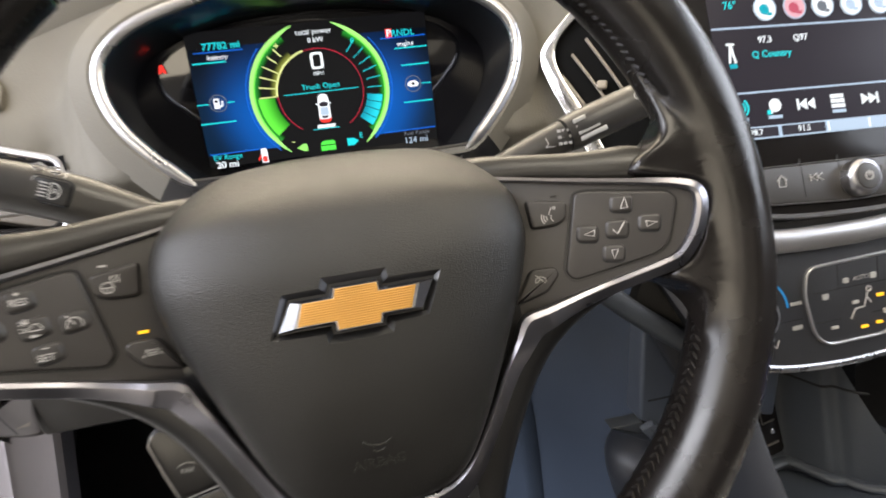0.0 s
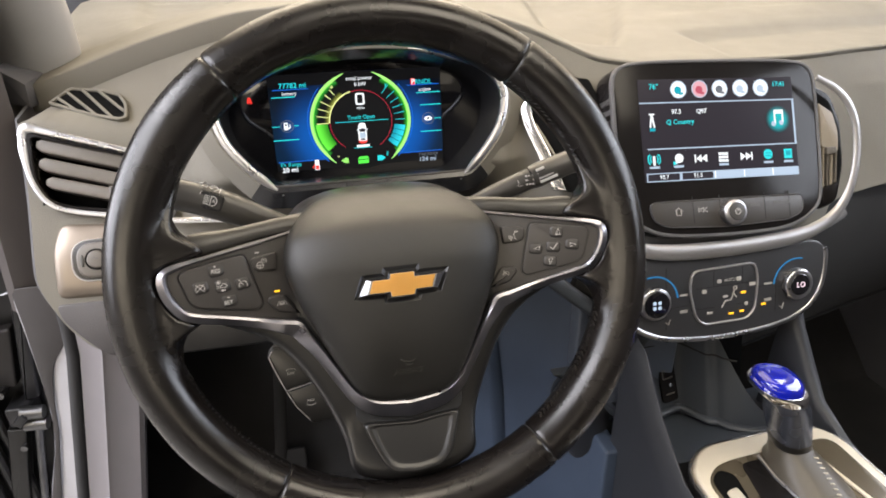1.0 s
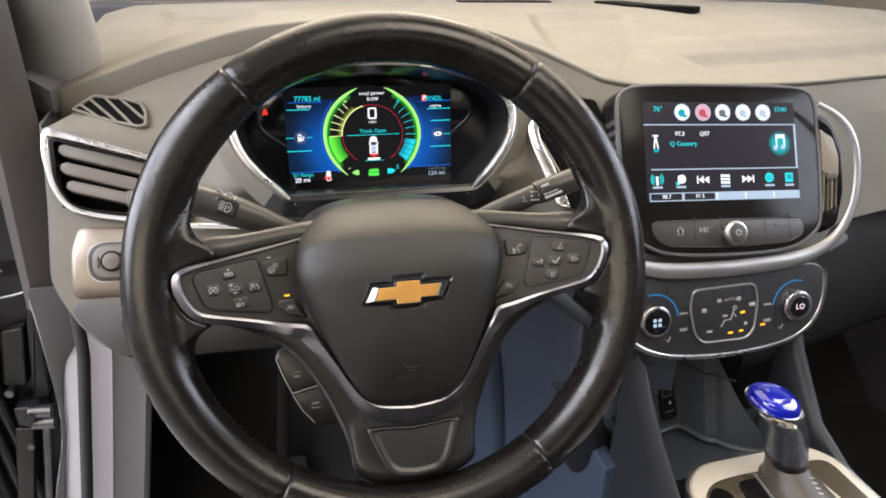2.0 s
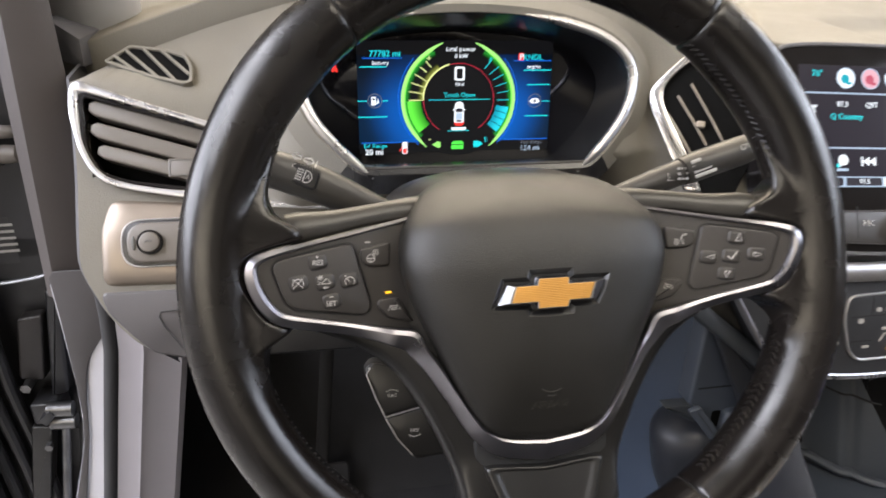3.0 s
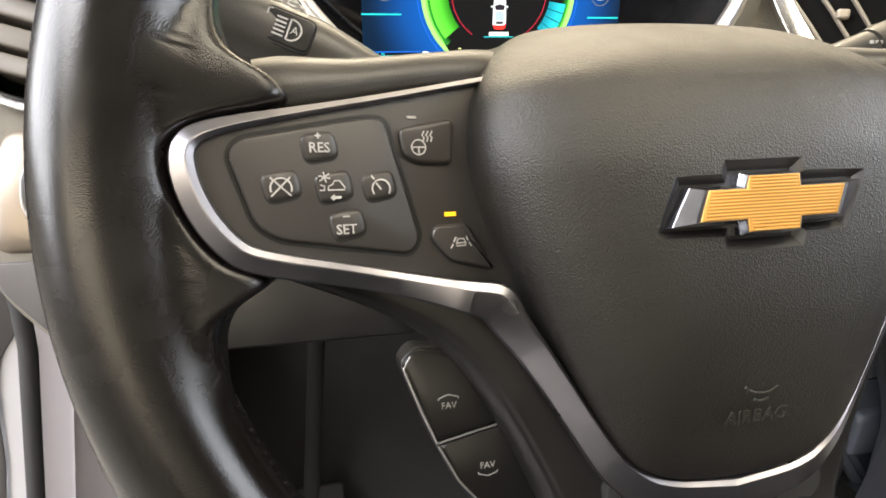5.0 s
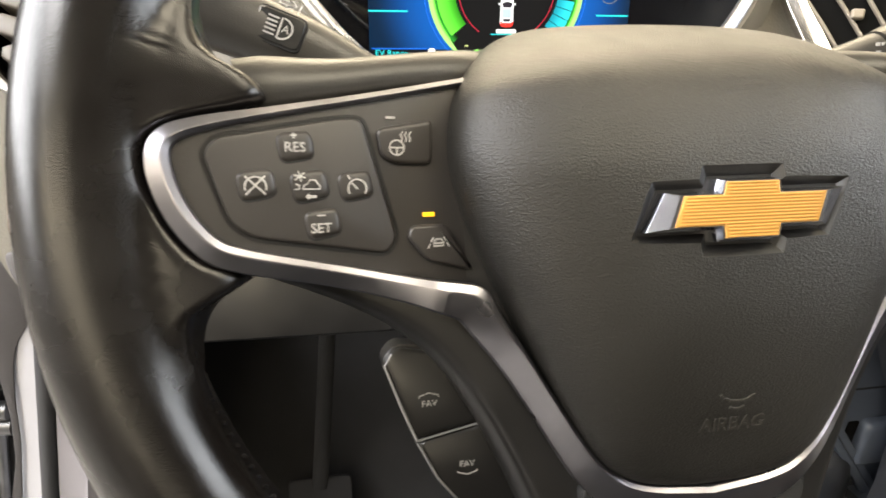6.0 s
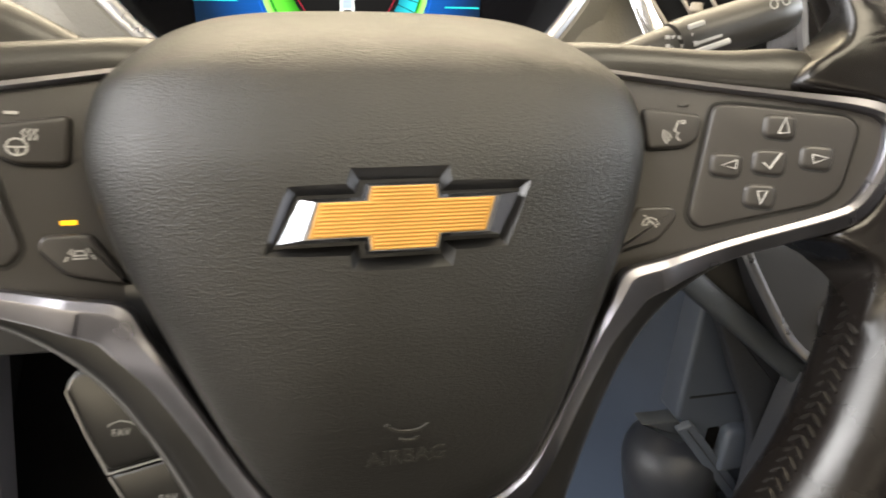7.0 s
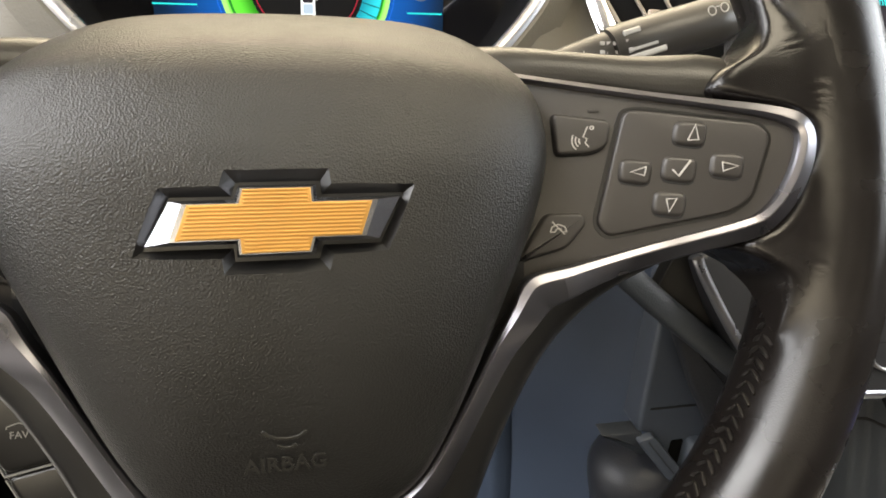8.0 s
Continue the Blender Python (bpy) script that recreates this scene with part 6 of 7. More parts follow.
RIGHT_TOP = ((0.105, 0.605, 0.9), (0.088, 0.574, 1.0), (0.060, 0.538, 1.0), (0.036, 0.508, 1.0), (-0.005, 0.488, 1.0), (-0.07, 0.480, 1.0), (-0.16, 0.478, 1.0), (-0.40, 0.47, 1.0))
for x0, x1, nm, top in ((0.2530, 0.2600, "left_wall", LEFT_TOP), (0.445, 0.462, "right_wall", RIGHT_TOP)):
    rings = []
    for y, z, w in top:
        rings.append([(x0, y + 0.02, 0.15), (x0 - 0.004, y, z - 0.05), (x0, y, z - 0.008), (x0 + 0.004, y, z), (x1 - 0.004, y, z), (x1, y, z - 0.008), (x1, y + 0.02, 0.30)])
    part(nm, loft(rings, False), CONSOLE_SHADE, console, smooth=60)
usb = part("usb_plate", slab(rect(-0.0095, -0.027, 0.0105, 0.027, 0.004), -0.004, 0.0025, 0.001), GLOSS, console, "black socket plate")
usb.matrix_basis = Matrix.Translation((0.323, 0.1215, 0.498)) @ Matrix(((1, 0, 0, 0), (0.27, 0.322, -0.947, 0), (0, 0.947, 0.322, 0), (0, 0, 0, 1)))
part("socket", shapes([rect(-0.0060, 0.0120, 0.0060, 0.0150), rect(-0.0060, 0.0020, 0.0060, 0.0030), rect(-0.0050, -0.0175, 0.0060, -0.0160), rect(-0.0065, 0.0030, -0.0055, 0.0120)], 0.001, 0.0032), SLAT, usb)
part("contact", slab(disc(0.002, -0.0065, 0.0022, 14), 0.001, 0.0036, 0.0005), CHROME, usb)
top_o = fillet([(0.268, -0.010), (0.296, 0.015), (0.420, 0.019), (0.440, -0.005), (0.440, -0.26), (0.268, -0.26)], 0.02, 6)
plate = part("console_plate", slab(resample(top_o, 90), 0.478, 0.502, 0.004), PALEPLATE, console, "pale satin silver console plate")
part("chrome_edge", ring_plate(resample(offset(top_o, -0.004), 120), top_o, 0.47, 0.499, 0.003, 130), CHROME, console, "chrome edge")
part("cup_well", slab(fillet([(0.270, -0.20), (0.275, -0.028), (0.293, -0.012), (0.317, -0.008), (0.428, -0.004), (0.428, -0.20)], 0.016, 6), 0.499, 0.5026, 0.0005), WELL, console)
part("cup_shade", slab(fillet([(0.277, -0.060), (0.279, -0.027), (0.293, -0.017), (0.304, -0.026), (0.298, -0.060)], 0.010, 6), 0.499, 0.5034, 0.0003), DARK, console)
part("cup_insert", slab(fillet([(0.281, -0.075), (0.283, -0.043), (0.296, -0.040), (0.296, -0.075)], 0.004), 0.50, 0.5045, 0.001), PALEPLATE, console)
part("gate", slab(fillet([(0.300, -0.10), (0.318, -0.016), (0.352, -0.014), (0.338, -0.10)], 0.006, 4), 0.499, 0.5040, 0.0012), GLOSS, console, "dark gloss selector plate")
part("gate_rail", sweep([(0.340, -0.012, 0.5045), (0.337, -0.040, 0.5045), (0.341, -0.075, 0.5045), (0.350, -0.110, 0.5045)], 0.0018, n=8), LIPCHROME, console, "thin chrome gate rail")
for xa, xb in ((0.392, 0.402), (0.380, 0.386)):
    part("plate_line", sweep([(xa, -0.014, 0.5035), (xb, -0.080, 0.5035), (xb + 0.004, -0.15, 0.5035)], 0.0020, n=8), PALEPLATE, console)

shifter = thing("gear_lever", pose(0.366, -0.020, 0.502), "gear lever with glossy blue cap and chrome collar", "gear lever")


def lever_ring(z, w, d, sx=0.0, slant=0.0, n=32):
    r = []
    for i in range(n):
        a = 2 * math.pi * i / n
        X = math.copysign(abs(math.cos(a)) ** 0.8, math.cos(a)) * w
        Y = math.copysign(abs(math.sin(a)) ** 0.8, math.sin(a)) * d
        r.append((sx + X, Y, z + Y * 0.08 - X * slant))
    return r


def gaiter_ring(z, w, d, sx, sy, pinch=0.0, n=40):
    """A ring of the leather gaiter with four soft folds."""
    r = []
    for i in range(n):
        a = 2 * math.pi * i / n
        k = 1 - pinch * abs(math.sin(2 * a)) ** 3
        r.append((sx + w * k * math.copysign(abs(math.cos(a)) ** 0.75, math.cos(a)), sy + d * k * math.copysign(abs(math.sin(a)) ** 0.75, math.sin(a)), z))
    return r


part("gaiter", loft([gaiter_ring(0.0015, 0.029, 0.046, 0.002, -0.024, 0.02), gaiter_ring(0.006, 0.026, 0.041, 0.001, -0.021, 0.06), gaiter_ring(0.012, 0.0225, 0.032, -0.001, -0.013, 0.08), gaiter_ring(0.019, 0.0180, 0.0225, -0.003, -0.004, 0.05), gaiter_ring(0.026, 0.0160, 0.0175, -0.005, 0.0)], True, False, True), GAITER, shifter, "taupe leather gaiter", smooth=60)
for k in range(9):
    u = k / 8
    y, z = -0.023 - 0.036 * u, 0.0215 - 0.0150 * u
    part("gaiter_stitch", sweep([(0.004, y, z + 0.0008), (0.0075, y - 0.0014, z + 0.0006)], 0.0006, n=6), PALEPLATE, shifter)
part("base_band", loft([lever_ring(0.024, 0.0172, 0.0184, -0.004), lever_ring(0.027, 0.0180, 0.0192, -0.005, 0.04), lever_ring(0.033, 0.0181, 0.0192, -0.0065, 0.05), lever_ring(0.035, 0.0176, 0.0188, -0.007, 0.05)], True, True, True), SATINDARK, shifter)
part("stem", loft([lever_ring(0.034, 0.0182, 0.0193, -0.007, 0.05), lever_ring(0.055, 0.0197, 0.0202, -0.014, 0.12), lever_ring(0.075, 0.0209, 0.0212, -0.021, 0.24), lever_ring(0.088, 0.0222, 0.0220, -0.030, 0.20)], True, True, True), LEVERGREY, shifter, "dark metallic stem")
part("collar", loft([lever_ring(0.0865, 0.0225, 0.0223, -0.030, 0.20), lever_ring(0.0905, 0.0248, 0.0225, -0.033, 0.20), lever_ring(0.0945, 0.0256, 0.0228, -0.0345, 0.20), lever_ring(0.0972, 0.0246, 0.0218, -0.0355, 0.20)], True, True, True), BRIGHT, shifter, "polished chrome collar")
part("cap", loft([lever_ring(0.0962, 0.0212, 0.0208, -0.0360, 0.19), lever_ring(0.1005, 0.0213, 0.0205, -0.0360, 0.18), lever_ring(0.1045, 0.0202, 0.0186, -0.0360, 0.17), lever_ring(0.1062, 0.0182, 0.0160, -0.0360, 0.17), lever_ring(0.1070, 0.0150, 0.0125, -0.0360, 0.16), lever_ring(0.1075, 0.0085, 0.0070, -0.0360, 0.16)], True, False, True), BLUEKNOB, shifter, "glossy blue cap", smooth=60)

# ---------------------------------------------------------------- footwell seen through the wheel
tunnel = thing("tunnel_panel", pose(0, 0, 0), "dark plastic panel beside the driver's footwell, tinted for blue light", "panel")


def soft_loft(rows, times=2):
    rows = [chaikin(r, times, False) for r in rows]
    cols = [chaikin(c, times, False) for c in zip(*rows)]
    return loft([list(r) for r in zip(*cols)], False)


part("side", soft_loft([[(0.05, 0.34, 0.66), (0.06, 0.33, 0.50), (0.08, 0.36, 0.14)], [(0.115, 0.30, 0.66), (0.130, 0.27, 0.50), (0.150, 0.30, 0.14)], [(0.165, 0.22, 0.66), (0.185, 0.20, 0.50), (0.205, 0.22, 0.14)], [(0.205, 0.20, 0.66), (0.215, 0.17, 0.50), (0.225, 0.16, 0.14)], [(0.236, 0.17, 0.66), (0.240, 0.13, 0.50), (0.242, 0.05, 0.14)]]), TUNNEL, tunnel, smooth=80)
part("rib", sweep(chaikin([(0.128, 0.262, 0.60), (0.145, 0.238, 0.52), (0.160, 0.235, 0.40), (0.175, 0.25, 0.20)], 2, False), 0.010, up=(0, -1, 0), flat=0.3, n=10), TUNNEL, tunnel)
part("lower_side", box_bm(0.236, 0.085, 0.12, 0.2565, 0.20, 0.44, 0.004), TUNNEL, tunnel)
part("backing", box_bm(0.205, 0.196, 0.42, 0.268, 0.202, 0.70, 0.002), TUNNEL, tunnel)
UPRIGHT = plane_frame(0, 0.100, 0, 0)
CHEEK = [(0.187, 0.640), (0.198, 0.626), (0.211, 0.602), (0.222, 0.580), (0.240, 0.550), (0.251, 0.522), (0.258, 0.460), (0.262, 0.300), (0.2665, 0.300), (0.2665, 0.580), (0.225, 0.612)]
cheek = part("cheek", slab(resample(fillet(CHEEK, 0.006), 110), -0.006, 0.0, 0.0025), CONSOLE_SHADE, tunnel, "slate console cheek")
cheek.matrix_basis = UPRIGHT
part("cheek_bar", sweep(chaikin([(0.160, 0.108, 0.664), (0.186, 0.099, 0.642), (0.205, 0.098, 0.627), (0.232, 0.096, 0.606), (0.266, 0.092, 0.578)], 2, False), 0.0075, up=(0, -1, 0.4), flat=0.5, n=12, power=2.6), CONSOLE, tunnel, "slate bar along the top of the cheek", smooth=60)
GAP = [(0.186, 0.644), (0.196, 0.676), (0.240, 0.676), (0.268, 0.610), (0.268, 0.580), (0.225, 0.615)]
gap = part("gloss_filler", slab(resample(fillet(GAP, 0.003), 80), -0.012, -0.004, 0.001), SATINDARK, tunnel, "black filler under the climate panel")
gap.matrix_basis = UPRIGHT
obd = thing("socket_box", plane_frame(0, 0.122, 0, 0), "grey plastic box with rounded button", "box")
part("body", slab(fillet([(0.206, 0.645), (0.207, 0.530), (0.214, 0.528), (0.303, 0.412), (0.330, 0.412), (0.330, 0.645)], 0.004), -0.020, 0.0, 0.003), RAILGREY, obd)
part("lid_gap", slab(rect(0.213, 0.5475, 0.300, 0.5490), 0.0, 0.0004, 0.0001), SEAMDARK, obd)
part("button", slab(fillet(rect(0.243, 0.484, 0.276, 0.522), 0.007), -0.002, 0.0085, 0.004), RAILGREY, obd)
# dark strip painted for the shadow left of the button
part("gap", slab(rect(0.2335, 0.484, 0.2425, 0.520, 0.002), 0.0, 0.0006, 0.0002), DARK, obd)
rail = thing("edge_rail", plane_frame(0, 0.122, 0, 0), "pale grey channel beside the box", "rail")
part("channel", slab(fillet([(0.205, 0.527), (0.217, 0.530), (0.311, 0.412), (0.302, 0.405)], 0.003), 0.0, 0.0060, 0.0012), RAILGREY, rail)
part("groove", slab(fillet([(0.2125, 0.5260), (0.2140, 0.5260), (0.3075, 0.4085), (0.3060, 0.4085)], 0.0004), 0.004, 0.0064, 0.0002), CONSOLE, rail)
blade = thing("shadow_and_sleeve", plane_frame(0, 0.122, 0, 0), "dark shadow wedge and rounded sleeve beside the tunnel", "cover")
# thin wedge built for the shadow under the box's lower edge
part("blade", slab(fillet([(0.181, 0.5315), (0.208, 0.5310), (0.222, 0.514), (0.214, 0.510)], 0.002), -0.010, 0.0015, 0.001), CONSOLE, blade)
part("sleeve", sweep(chaikin([(0.220, 0.499, -0.020), (0.228, 0.470, -0.022), (0.240, 0.43, -0.030), (0.262, 0.38, -0.036)], 2, False), [0.006, 0.017, 0.025, 0.030, 0.033] + [0.034] * 11, n=24), CONSOLE_SHADE, blade, smooth=60)

foot = thing("footwell", pose(0, 0, 0), "black carpeted footwell", "floor", kind="structure")
part("carpet", loft([[(-0.44, -0.9, 0.12), (0.24, -0.9, 0.12)], [(-0.44, 0.45, 0.12), (0.24, 0.45, 0.12)], [(-0.44, 0.70, 0.35), (0.24, 0.70, 0.35)], [(-0.44, 0.70, 0.86), (0.24, 0.70, 0.86)]], False), CARPET, foot)
# added arm and pad; only a dim upright carpet edge is known here
brake = thing("footwell_arm", pose(0, 0, 0), "dark arm and pad added for a dim upright edge in the footwell", "pedal")
part("arm", sweep(chaikin([(-0.118, 0.52, 0.46), (-0.128, 0.49, 0.36), (-0.138, 0.465, 0.26), (-0.146, 0.44, 0.185)], 2, False), 0.010, up=(0, 1, 0), flat=0.7, n=12), CARPET, brake)
part("pad", slab(rect(-0.185, -0.028, -0.105, 0.028, 0.008), 0, 0.008, 0.003), CARPET, brake).matrix_basis = plane_frame(0, 0.435, 0.17, 35)
part("side_carpet", loft([[(-0.425, 0.36, 0.10), (-0.345, 0.36, 0.56)], [(-0.44, 0.72, 0.10), (-0.36, 0.72, 0.60)]], False), CARPET, foot)
part("passenger_carpet", loft([[(0.46, -0.9, 0.12), (1.05, -0.9, 0.12)], [(0.46, 0.45, 0.12), (1.05, 0.45, 0.12)], [(0.46, 0.70, 0.35), (1.05, 0.70, 0.35)], [(0.46, 0.70, 0.86), (1.05, 0.70, 0.86)]], False), CARPET, foot)

# ---------------------------------------------------------------- door opening on the left
pillar = thing("windscreen_pillar", pose(0, 0, 0), "pale grey cloth-trimmed windscreen pillar", "pillar", kind="structure")
pp = chaikin([(-0.335, 0.44, 0.76), (-0.332, 0.435, 0.83), (-0.325, 0.40, 0.92), (-0.335, 0.28, 1.08), (-0.36, 0.08, 1.30), (-0.37, 0.02, 1.38)], 2, False)
part("trim", sweep(pp, 0.043, up=(0, 1, 0), flat=0.8, n=20), PILLAR, pillar)
part("foot", loft([[(-0.352, 0.36, 0.842), (-0.326, 0.352, 0.826), (-0.327, 0.352, 0.802), (-0.350, 0.362, 0.806)], [(-0.36, 0.42, 0.842), (-0.322, 0.40, 0.830), (-0.322, 0.40, 0.80), (-0.36, 0.42, 0.80)]], True, True, True), DASHLOW, pillar)

jamb = thing("door_jamb", pose(0, 0, 0), "silver painted door jamb with black rubber seal", "door jamb", kind="structure")
zs = [0.08 + 0.04 * i for i in range(14)]
zu = [0.578 + 0.0405 * i for i in range(14)]


def jx(z):
    return -0.346 - 0.19 * max(0.0, 0.537 - z) + 0.03 * max(0.0, z - 0.56)


part("rubber_seal", sweep([(jx(z) + 0.004, 0.312, z) for z in zs], 0.0085, up=(0, 1, 0), n=12), RUBBER, jamb, "black rubber door seal")
edge_x = curve([(0.08, -0.475), (0.29, -0.434), (0.392, -0.404), (0.437, -0.398), (0.482, -0.396), (0.56, -0.395), (0.62, -0.395)])


def flange(zz):
    return loft([[(jx(z) - 0.003, 0.316, z) for z in zz], [(jx(z) - 0.016, 0.317, z) for z in zz], [(edge_x(z) + 0.004, 0.319, z) for z in zz], [(edge_x(z), 0.328, z) for z in zz], [(edge_x(z) + 0.002, 0.42, z) for z in zz]], False)


part("painted_flange", flange([0.08 + 0.0258 * i for i in range(21)]), PAINT, jamb, smooth=60)
part("pillar_cover", loft([[(-0.338, 0.335, z) for z in zu], [(-0.350 - 0.06 * (0.90 - z), 0.322, z) for z in zu], [(-0.368 - 0.06 * (0.90 - z), 0.318, z) for z in zu], [(-0.384 - 0.05 * (0.90 - z), 0.330, z) for z in zu], [(-0.390 - 0.05 * (0.90 - z), 0.42, z) for z in zu]], False), TAUPE, jamb, "taupe pillar cover")
part("kick_panel", loft([[(jx(z) + 0.012, 0.3060, z) for z in zs[:13]], [(jx(z) + 0.034, 0.3025, z) for z in zs[:13]], [(jx(z) + 0.038, 0.299, z) for z in zs[:13]], [(jx(z) + 0.042, 0.3015, z) for z in zs[:13]], [(jx(z) + 0.076, 0.303, z) for z in zs[:13]], [(jx(z) + 0.081, 0.308, z) for z in zs[:13]], [(jx(z) + 0.074, 0.36, z) for z in zs[:13]]], False), KICK, jamb, "pale grey kick panel")
# grey sheet over the flange paints where its bright reflection ends
FLANGE_SHADE = [(-0.388, 0.612), (-0.340, 0.612), (-0.3425, 0.569), (-0.350, 0.537), (-0.361, 0.522), (-0.370, 0.510), (-0.377, 0.490), (-0.384, 0.456), (-0.391, 0.406), (-0.4155, 0.300), (-0.455, 0.100), (-0.470, 0.100), (-0.430, 0.290), (-0.399, 0.392), (-0.392, 0.437), (-0.390, 0.480), (-0.388, 0.558)]
part("flange_shade", slab(resample(fillet(FLANGE_SHADE, 0.006), 130), -0.001, 0.0006, 0.0005), KNEE, jamb, "tapering grey sheet for the flange outside its bright reflection").matrix_basis = plane_frame(0, 0.3148, 0, 0)
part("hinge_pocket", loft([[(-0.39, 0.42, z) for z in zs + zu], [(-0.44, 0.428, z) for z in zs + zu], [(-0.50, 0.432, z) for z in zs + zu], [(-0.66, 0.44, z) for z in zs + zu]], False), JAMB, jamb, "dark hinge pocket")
for x, y0 in ((-0.500, 0.405), (-0.518, 0.398), (-0.537, 0.392), (-0.556, 0.387)):
    part("inner_seal", sweep(chaikin([(x + 0.012, y0, 0.10), (x + 0.010, y0, 0.22), (x + 0.004, y0, 0.33), (x - 0.006, y0, 0.42), (x - 0.006, y0, 0.54)], 2, False), 0.0072, up=(0, 1, 0), n=10), JAMB, jamb)

# the hinge: its plate on the pocket, the knuckle with its pin, leaf and bolts
hinge = thing("door_hinge", plane_frame(0, 0.41, 0, 0), "dull steel door hinge in the dark pocket", "hinge")
hinge.parent = jamb
part("plate", slab(fillet([(-0.478, 0.506), (-0.450, 0.510), (-0.467, 0.418), (-0.495, 0.422)], 0.005), -0.016, 0.0, 0.003), DARKTAUPE, hinge, "taupe plate behind the hinge")
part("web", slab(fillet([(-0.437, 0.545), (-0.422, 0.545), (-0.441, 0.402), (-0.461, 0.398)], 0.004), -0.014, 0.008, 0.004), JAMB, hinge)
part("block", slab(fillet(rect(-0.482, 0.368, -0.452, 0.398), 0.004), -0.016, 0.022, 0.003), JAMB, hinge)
for z in (0.3935, 0.3745):
    part("knuckle", sweep([(-0.460, z, 0.026), (-0.4325, z - 0.002, 0.026)], 0.0094, up=(0, 0, 1), n=20), STEEL, hinge, "worn steel knuckle")
part("clip", slab(fillet([(-0.469, 0.386), (-0.455, 0.398), (-0.450, 0.390), (-0.462, 0.376)], 0.002), 0.02, 0.0375, 0.001), JAMB, hinge)
part("bolt", sweep([(-0.484, 0.417, -0.010), (-0.484, 0.417, 0.014)], 0.0062, up=(0, 1, 0), n=6), STEEL, hinge)
part("bolt", sweep([(-0.472, 0.335, 0.020), (-0.472, 0.335, 0.028)], 0.0050, up=(0, 1, 0), n=6), STEEL, hinge)
part("leaf", slab(fillet([(-0.488, 0.364), (-0.465, 0.361), (-0.492, 0.245), (-0.518, 0.150), (-0.545, 0.150), (-0.514, 0.248)], 0.003), 0.0, 0.020, 0.002), SATINDARK, hinge, "painted lower leaf")
part("pin", sweep([(-0.446, 0.366, 0.025), (-0.470, 0.247, 0.025), (-0.490, 0.150, 0.025)], 0.0052, up=(0, 0, 1), n=12), STEEL, hinge)
part("arm", slab(fillet([(-0.438, 0.360), (-0.428, 0.360), (-0.448, 0.240), (-0.470, 0.150), (-0.480, 0.150), (-0.458, 0.240)], 0.003), -0.01, 0.012, 0.003), SATINDARK, hinge)

check = thing("check_strap", pose(0, 0, 0), "thin steel door check strap with a black stop", "strap")
part("strap", sweep(chaikin([(-0.345, 0.335, 0.604), (-0.372, 0.350, 0.594), (-0.395, 0.358, 0.593), (-0.417, 0.362, 0.584), (-0.462, 0.368, 0.575), (-0.540, 0.380, 0.566)], 2, False), 0.0030, flat=0.7, n=8), STEEL, check)
part("stop", sweep([(-0.352, 0.338, 0.592), (-0.374, 0.350, 0.585), (-0.398, 0.358, 0.581)], [0.008, 0.0085, 0.005], n=12, power=3.0), RUBBER, check)
part("rivet", sweep([(-0.394, 0.350, 0.5965), (-0.394, 0.356, 0.5965)], 0.0040, up=(0, 0, 1), n=10), STEEL, check)
loom = thing("wiring_grommet", pose(-0.424, 0.41, 0.715), "grey ribbed wiring sleeves across the door gap", "sleeve")
for z, r in ((0.0130, 0.0070), (-0.0105, 0.0098)):
    part("sleeve", sweep([(-0.100, 0.004, z - 0.004), (-0.040, 0.002, z - 0.002), (-0.012, 0.0, z), (-0.004, 0.0, z), (0.0, 0.0, z)], [r, r, r, r * 0.9, r * 0.5], n=18), SLAT, loom)
    for i in range(3):
        part("rib", sweep([(-0.024 - 0.012 * i, 0.0005, z - 0.001), (-0.020 - 0.012 * i, 0.0005, z - 0.001)], r * 1.12, n=18), KNEE, loom)
door = thing("driver_door", pose(-0.56, 0.40, 0.10), "dark open driver's door edge", "door")
part("door_edge", box_bm(-0.10, -0.03, 0.0, 0.0, 0.06, 0.85, 0.012), JAMB, door)
part("door_seal", sweep([(0.012, -0.03, 0.02), (0.016, -0.035, 0.40), (0.010, -0.03, 0.84)], 0.009, up=(0, 1, 0), n=10), RUBBER, door)
label_t = thing("door_label", pose(-0.472, 0.4300, 0.598, 90, 0, 4), "small grey printed label in the door gap", "label")
part("paper", slab(rect(-0.016, -0.028, 0.016, 0.028), 0, 0.0008, 0.0001), JAMB, label_t)
part("print_mark", shapes([rect(-0.012, 0.018 - 0.008 * i, 0.012, 0.021 - 0.008 * i) for i in range(5)], 0.0005, 0.0012), DIMPRINT, label_t)

# ---------------------------------------------------------------- body shell and hall
shell = thing("car_body_shell", pose(0, 0, 0), "closed car cabin with pale headliner", "car body", kind="structure")
part("roof", box_bm(-0.40, -1.9, 1.39, 1.12, 0.06, 1.43, 0.01), HEADLINER, shell)
part("right_door", box_bm(1.06, -1.9, 0.05, 1.12, 0.75, 0.84, 0.01), DASHLOW, shell)
# unseen door, rocker, floor and sill, added to keep low light off the wheel
part("rear_door_blocker", box_bm(-0.46, -1.9, 0.02, -0.40, -0.95, 0.92, 0.01), DASHLOW, shell)
part("rocker_blocker", box_bm(-0.46, -0.95, -0.05, -0.40, 0.30, 0.125, 0.01), CARPET, shell)
part("rear_floor_blocker", box_bm(-0.40, -1.9, 0.08, 1.06, -0.88, 0.115, 0.01), CARPET, shell)
part("rear_sill_blocker", box_bm(-0.40, -1.95, 0.05, 1.12, -1.9, 1.02, 0.01), CARPET, shell)
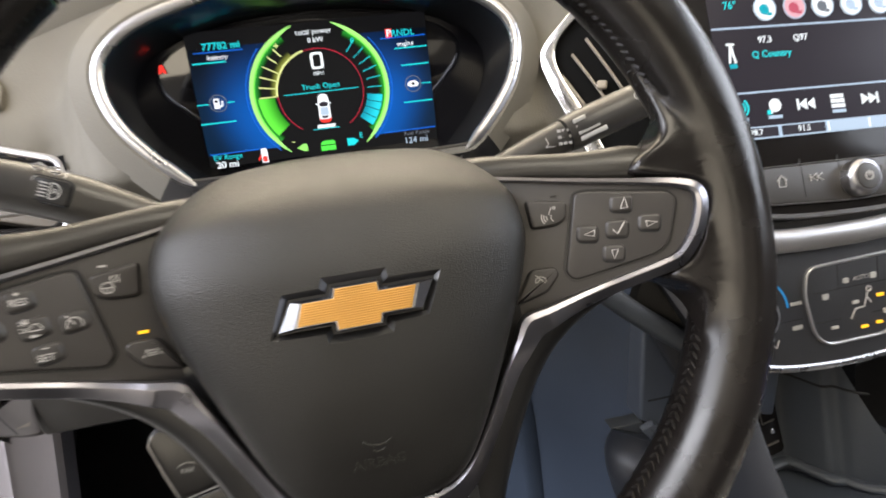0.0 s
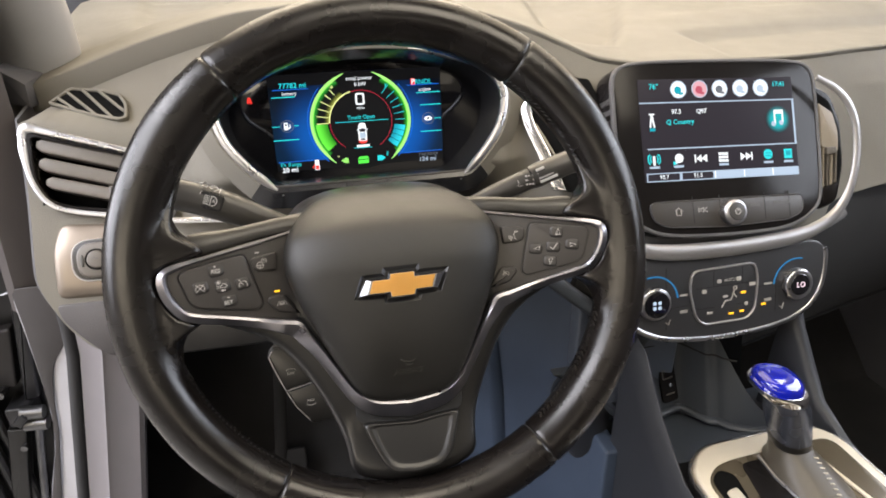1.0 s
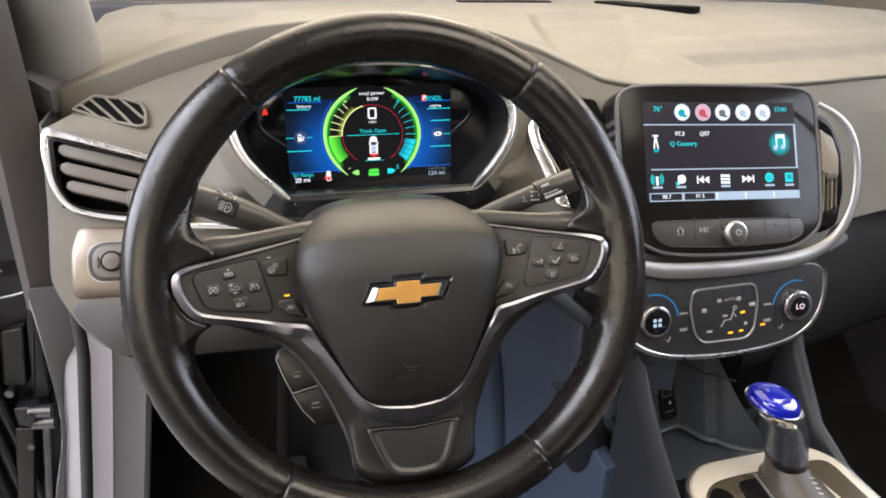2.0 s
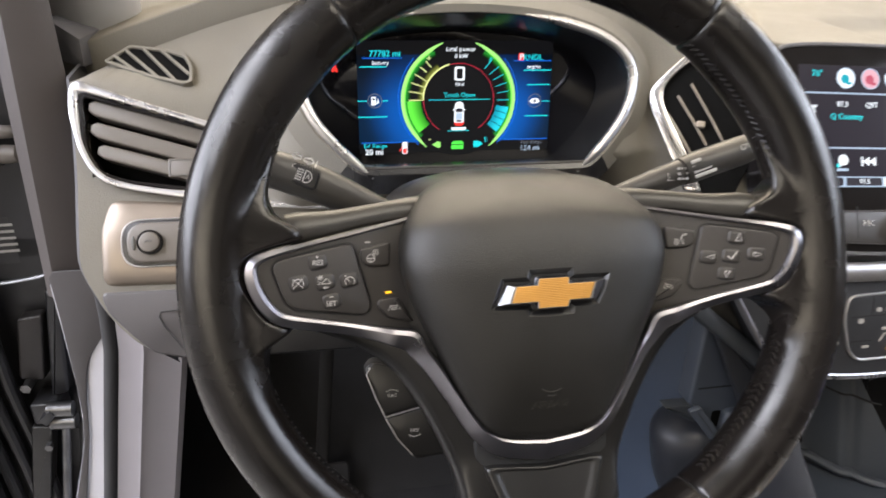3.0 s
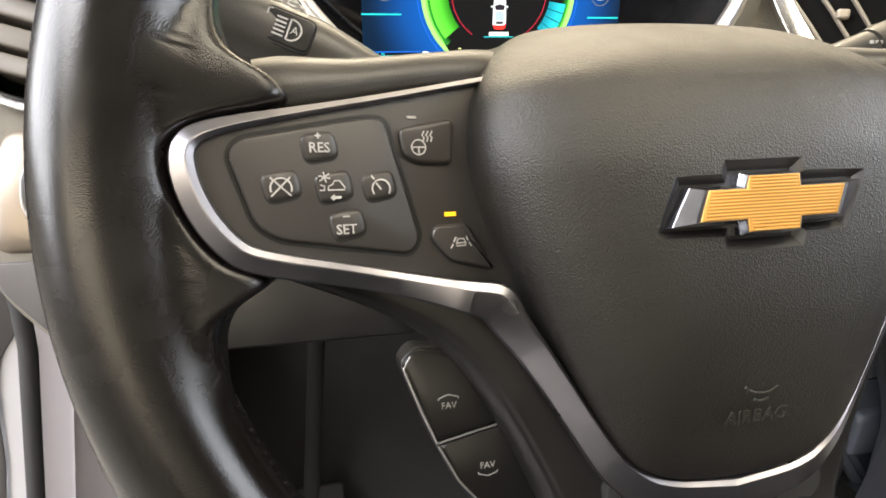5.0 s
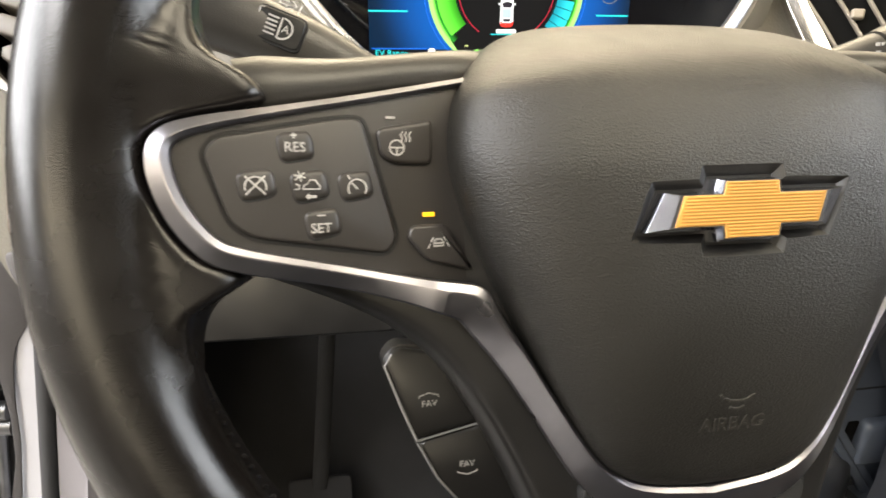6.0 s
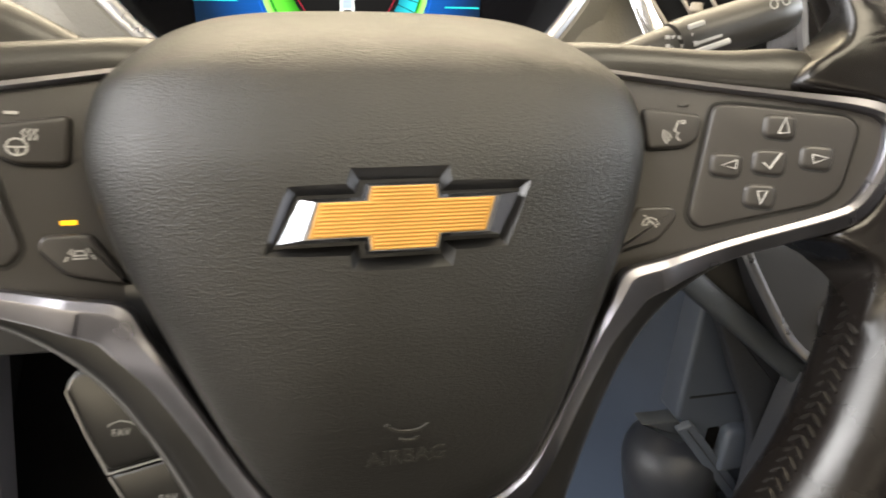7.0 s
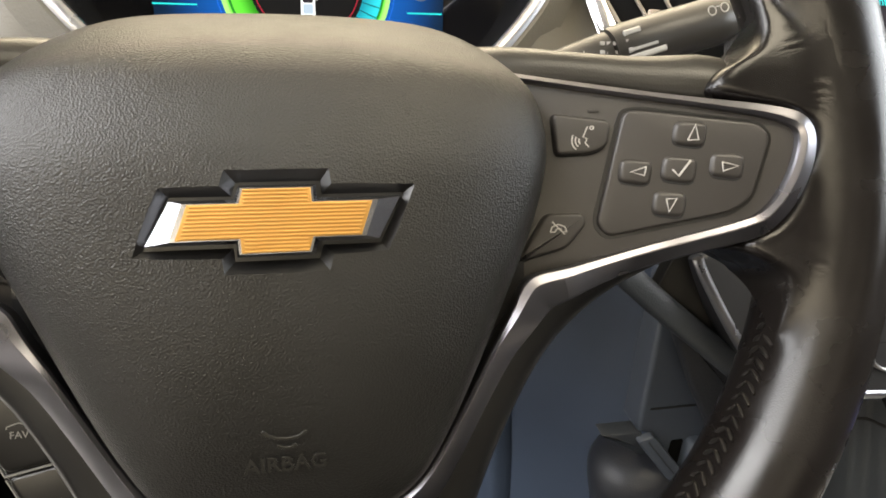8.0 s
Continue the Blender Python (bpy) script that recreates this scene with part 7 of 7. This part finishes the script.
part("right_pillar", sweep([(1.05, 0.45, 0.80), (1.05, 0.28, 1.08), (1.07, 0.02, 1.40)], 0.04, up=(0, 1, 0), n=14), PILLAR, shell)
part("cowl", box_bm(-0.45, 0.95, 0.80, 1.15, 1.15, 0.880, 0.01), RUBBER, shell, "black cowl under the windscreen")
part("bonnet", box_bm(-0.45, 1.15, 0.55, 1.15, 2.1, 0.87, 0.04), PAINT, shell)
glass = part("windscreen", loft([[(-0.36, 0.99, 0.885), (1.08, 0.99, 0.885)], [(-0.36, 0.06, 1.40), (1.08, 0.06, 1.40)], [(-0.36, 0.064, 1.404), (1.08, 0.064, 1.404)], [(-0.36, 0.994, 0.889), (1.08, 0.994, 0.889)]], False), WINDGLASS, shell, "clear windscreen glass")
glass.visible_shadow = False
part("underbody", box_bm(-0.34, -1.86, -0.12, 1.06, 2.05, 0.06, 0.02), RUBBER, shell)
part("wing", box_bm(-0.44, 1.80, 0.00, 1.14, 2.10, 0.56, 0.05), PAINT, shell)
for x in (-0.345, 1.045):
    for y in (1.45, -1.50):
        wheel_part = part("tyre", sweep([(x + 0.10 * k, y, 0.03) for k in (-0.95, -0.85, -0.5, 0.5, 0.85, 0.95)], [0.29, 0.32, 0.33, 0.33, 0.32, 0.29], n=48), RUBBER, shell)
        part("rim", sweep([(x - 0.098, y, 0.03), (x - 0.060, y, 0.03), (x + 0.060, y, 0.03), (x + 0.098, y, 0.03)], [0.21, 0.16, 0.16, 0.21], n=32), STEEL, wheel_part)
hall = thing("hall", pose(0, 0, 0), "plain painted hall round the car", "hall", kind="structure")
part("floor", box_bm(-4, -5, -0.40, 5, 6, -0.30, 0.01), CONCRETE, hall)
part("hall_ceiling", box_bm(-4, -5, 3.2, 5, 6, 3.3, 0.01), WALLPAINT, hall)
part("wall_west", box_bm(-4.1, -5, -0.4, -4.0, 6, 3.3, 0.01), WALLPAINT, hall)
part("wall_east", box_bm(5.0, -5, -0.4, 5.1, 6, 3.3, 0.01), WALLPAINT, hall)
part("wall_north", box_bm(-4.1, 6, -0.4, 5.1, 6.1, 3.3, 0.01), WALLPAINT, hall)
part("wall_south", box_bm(-4.1, -5.1, -0.4, 5.1, -5.0, 3.3, 0.01), WALLPAINT, hall)
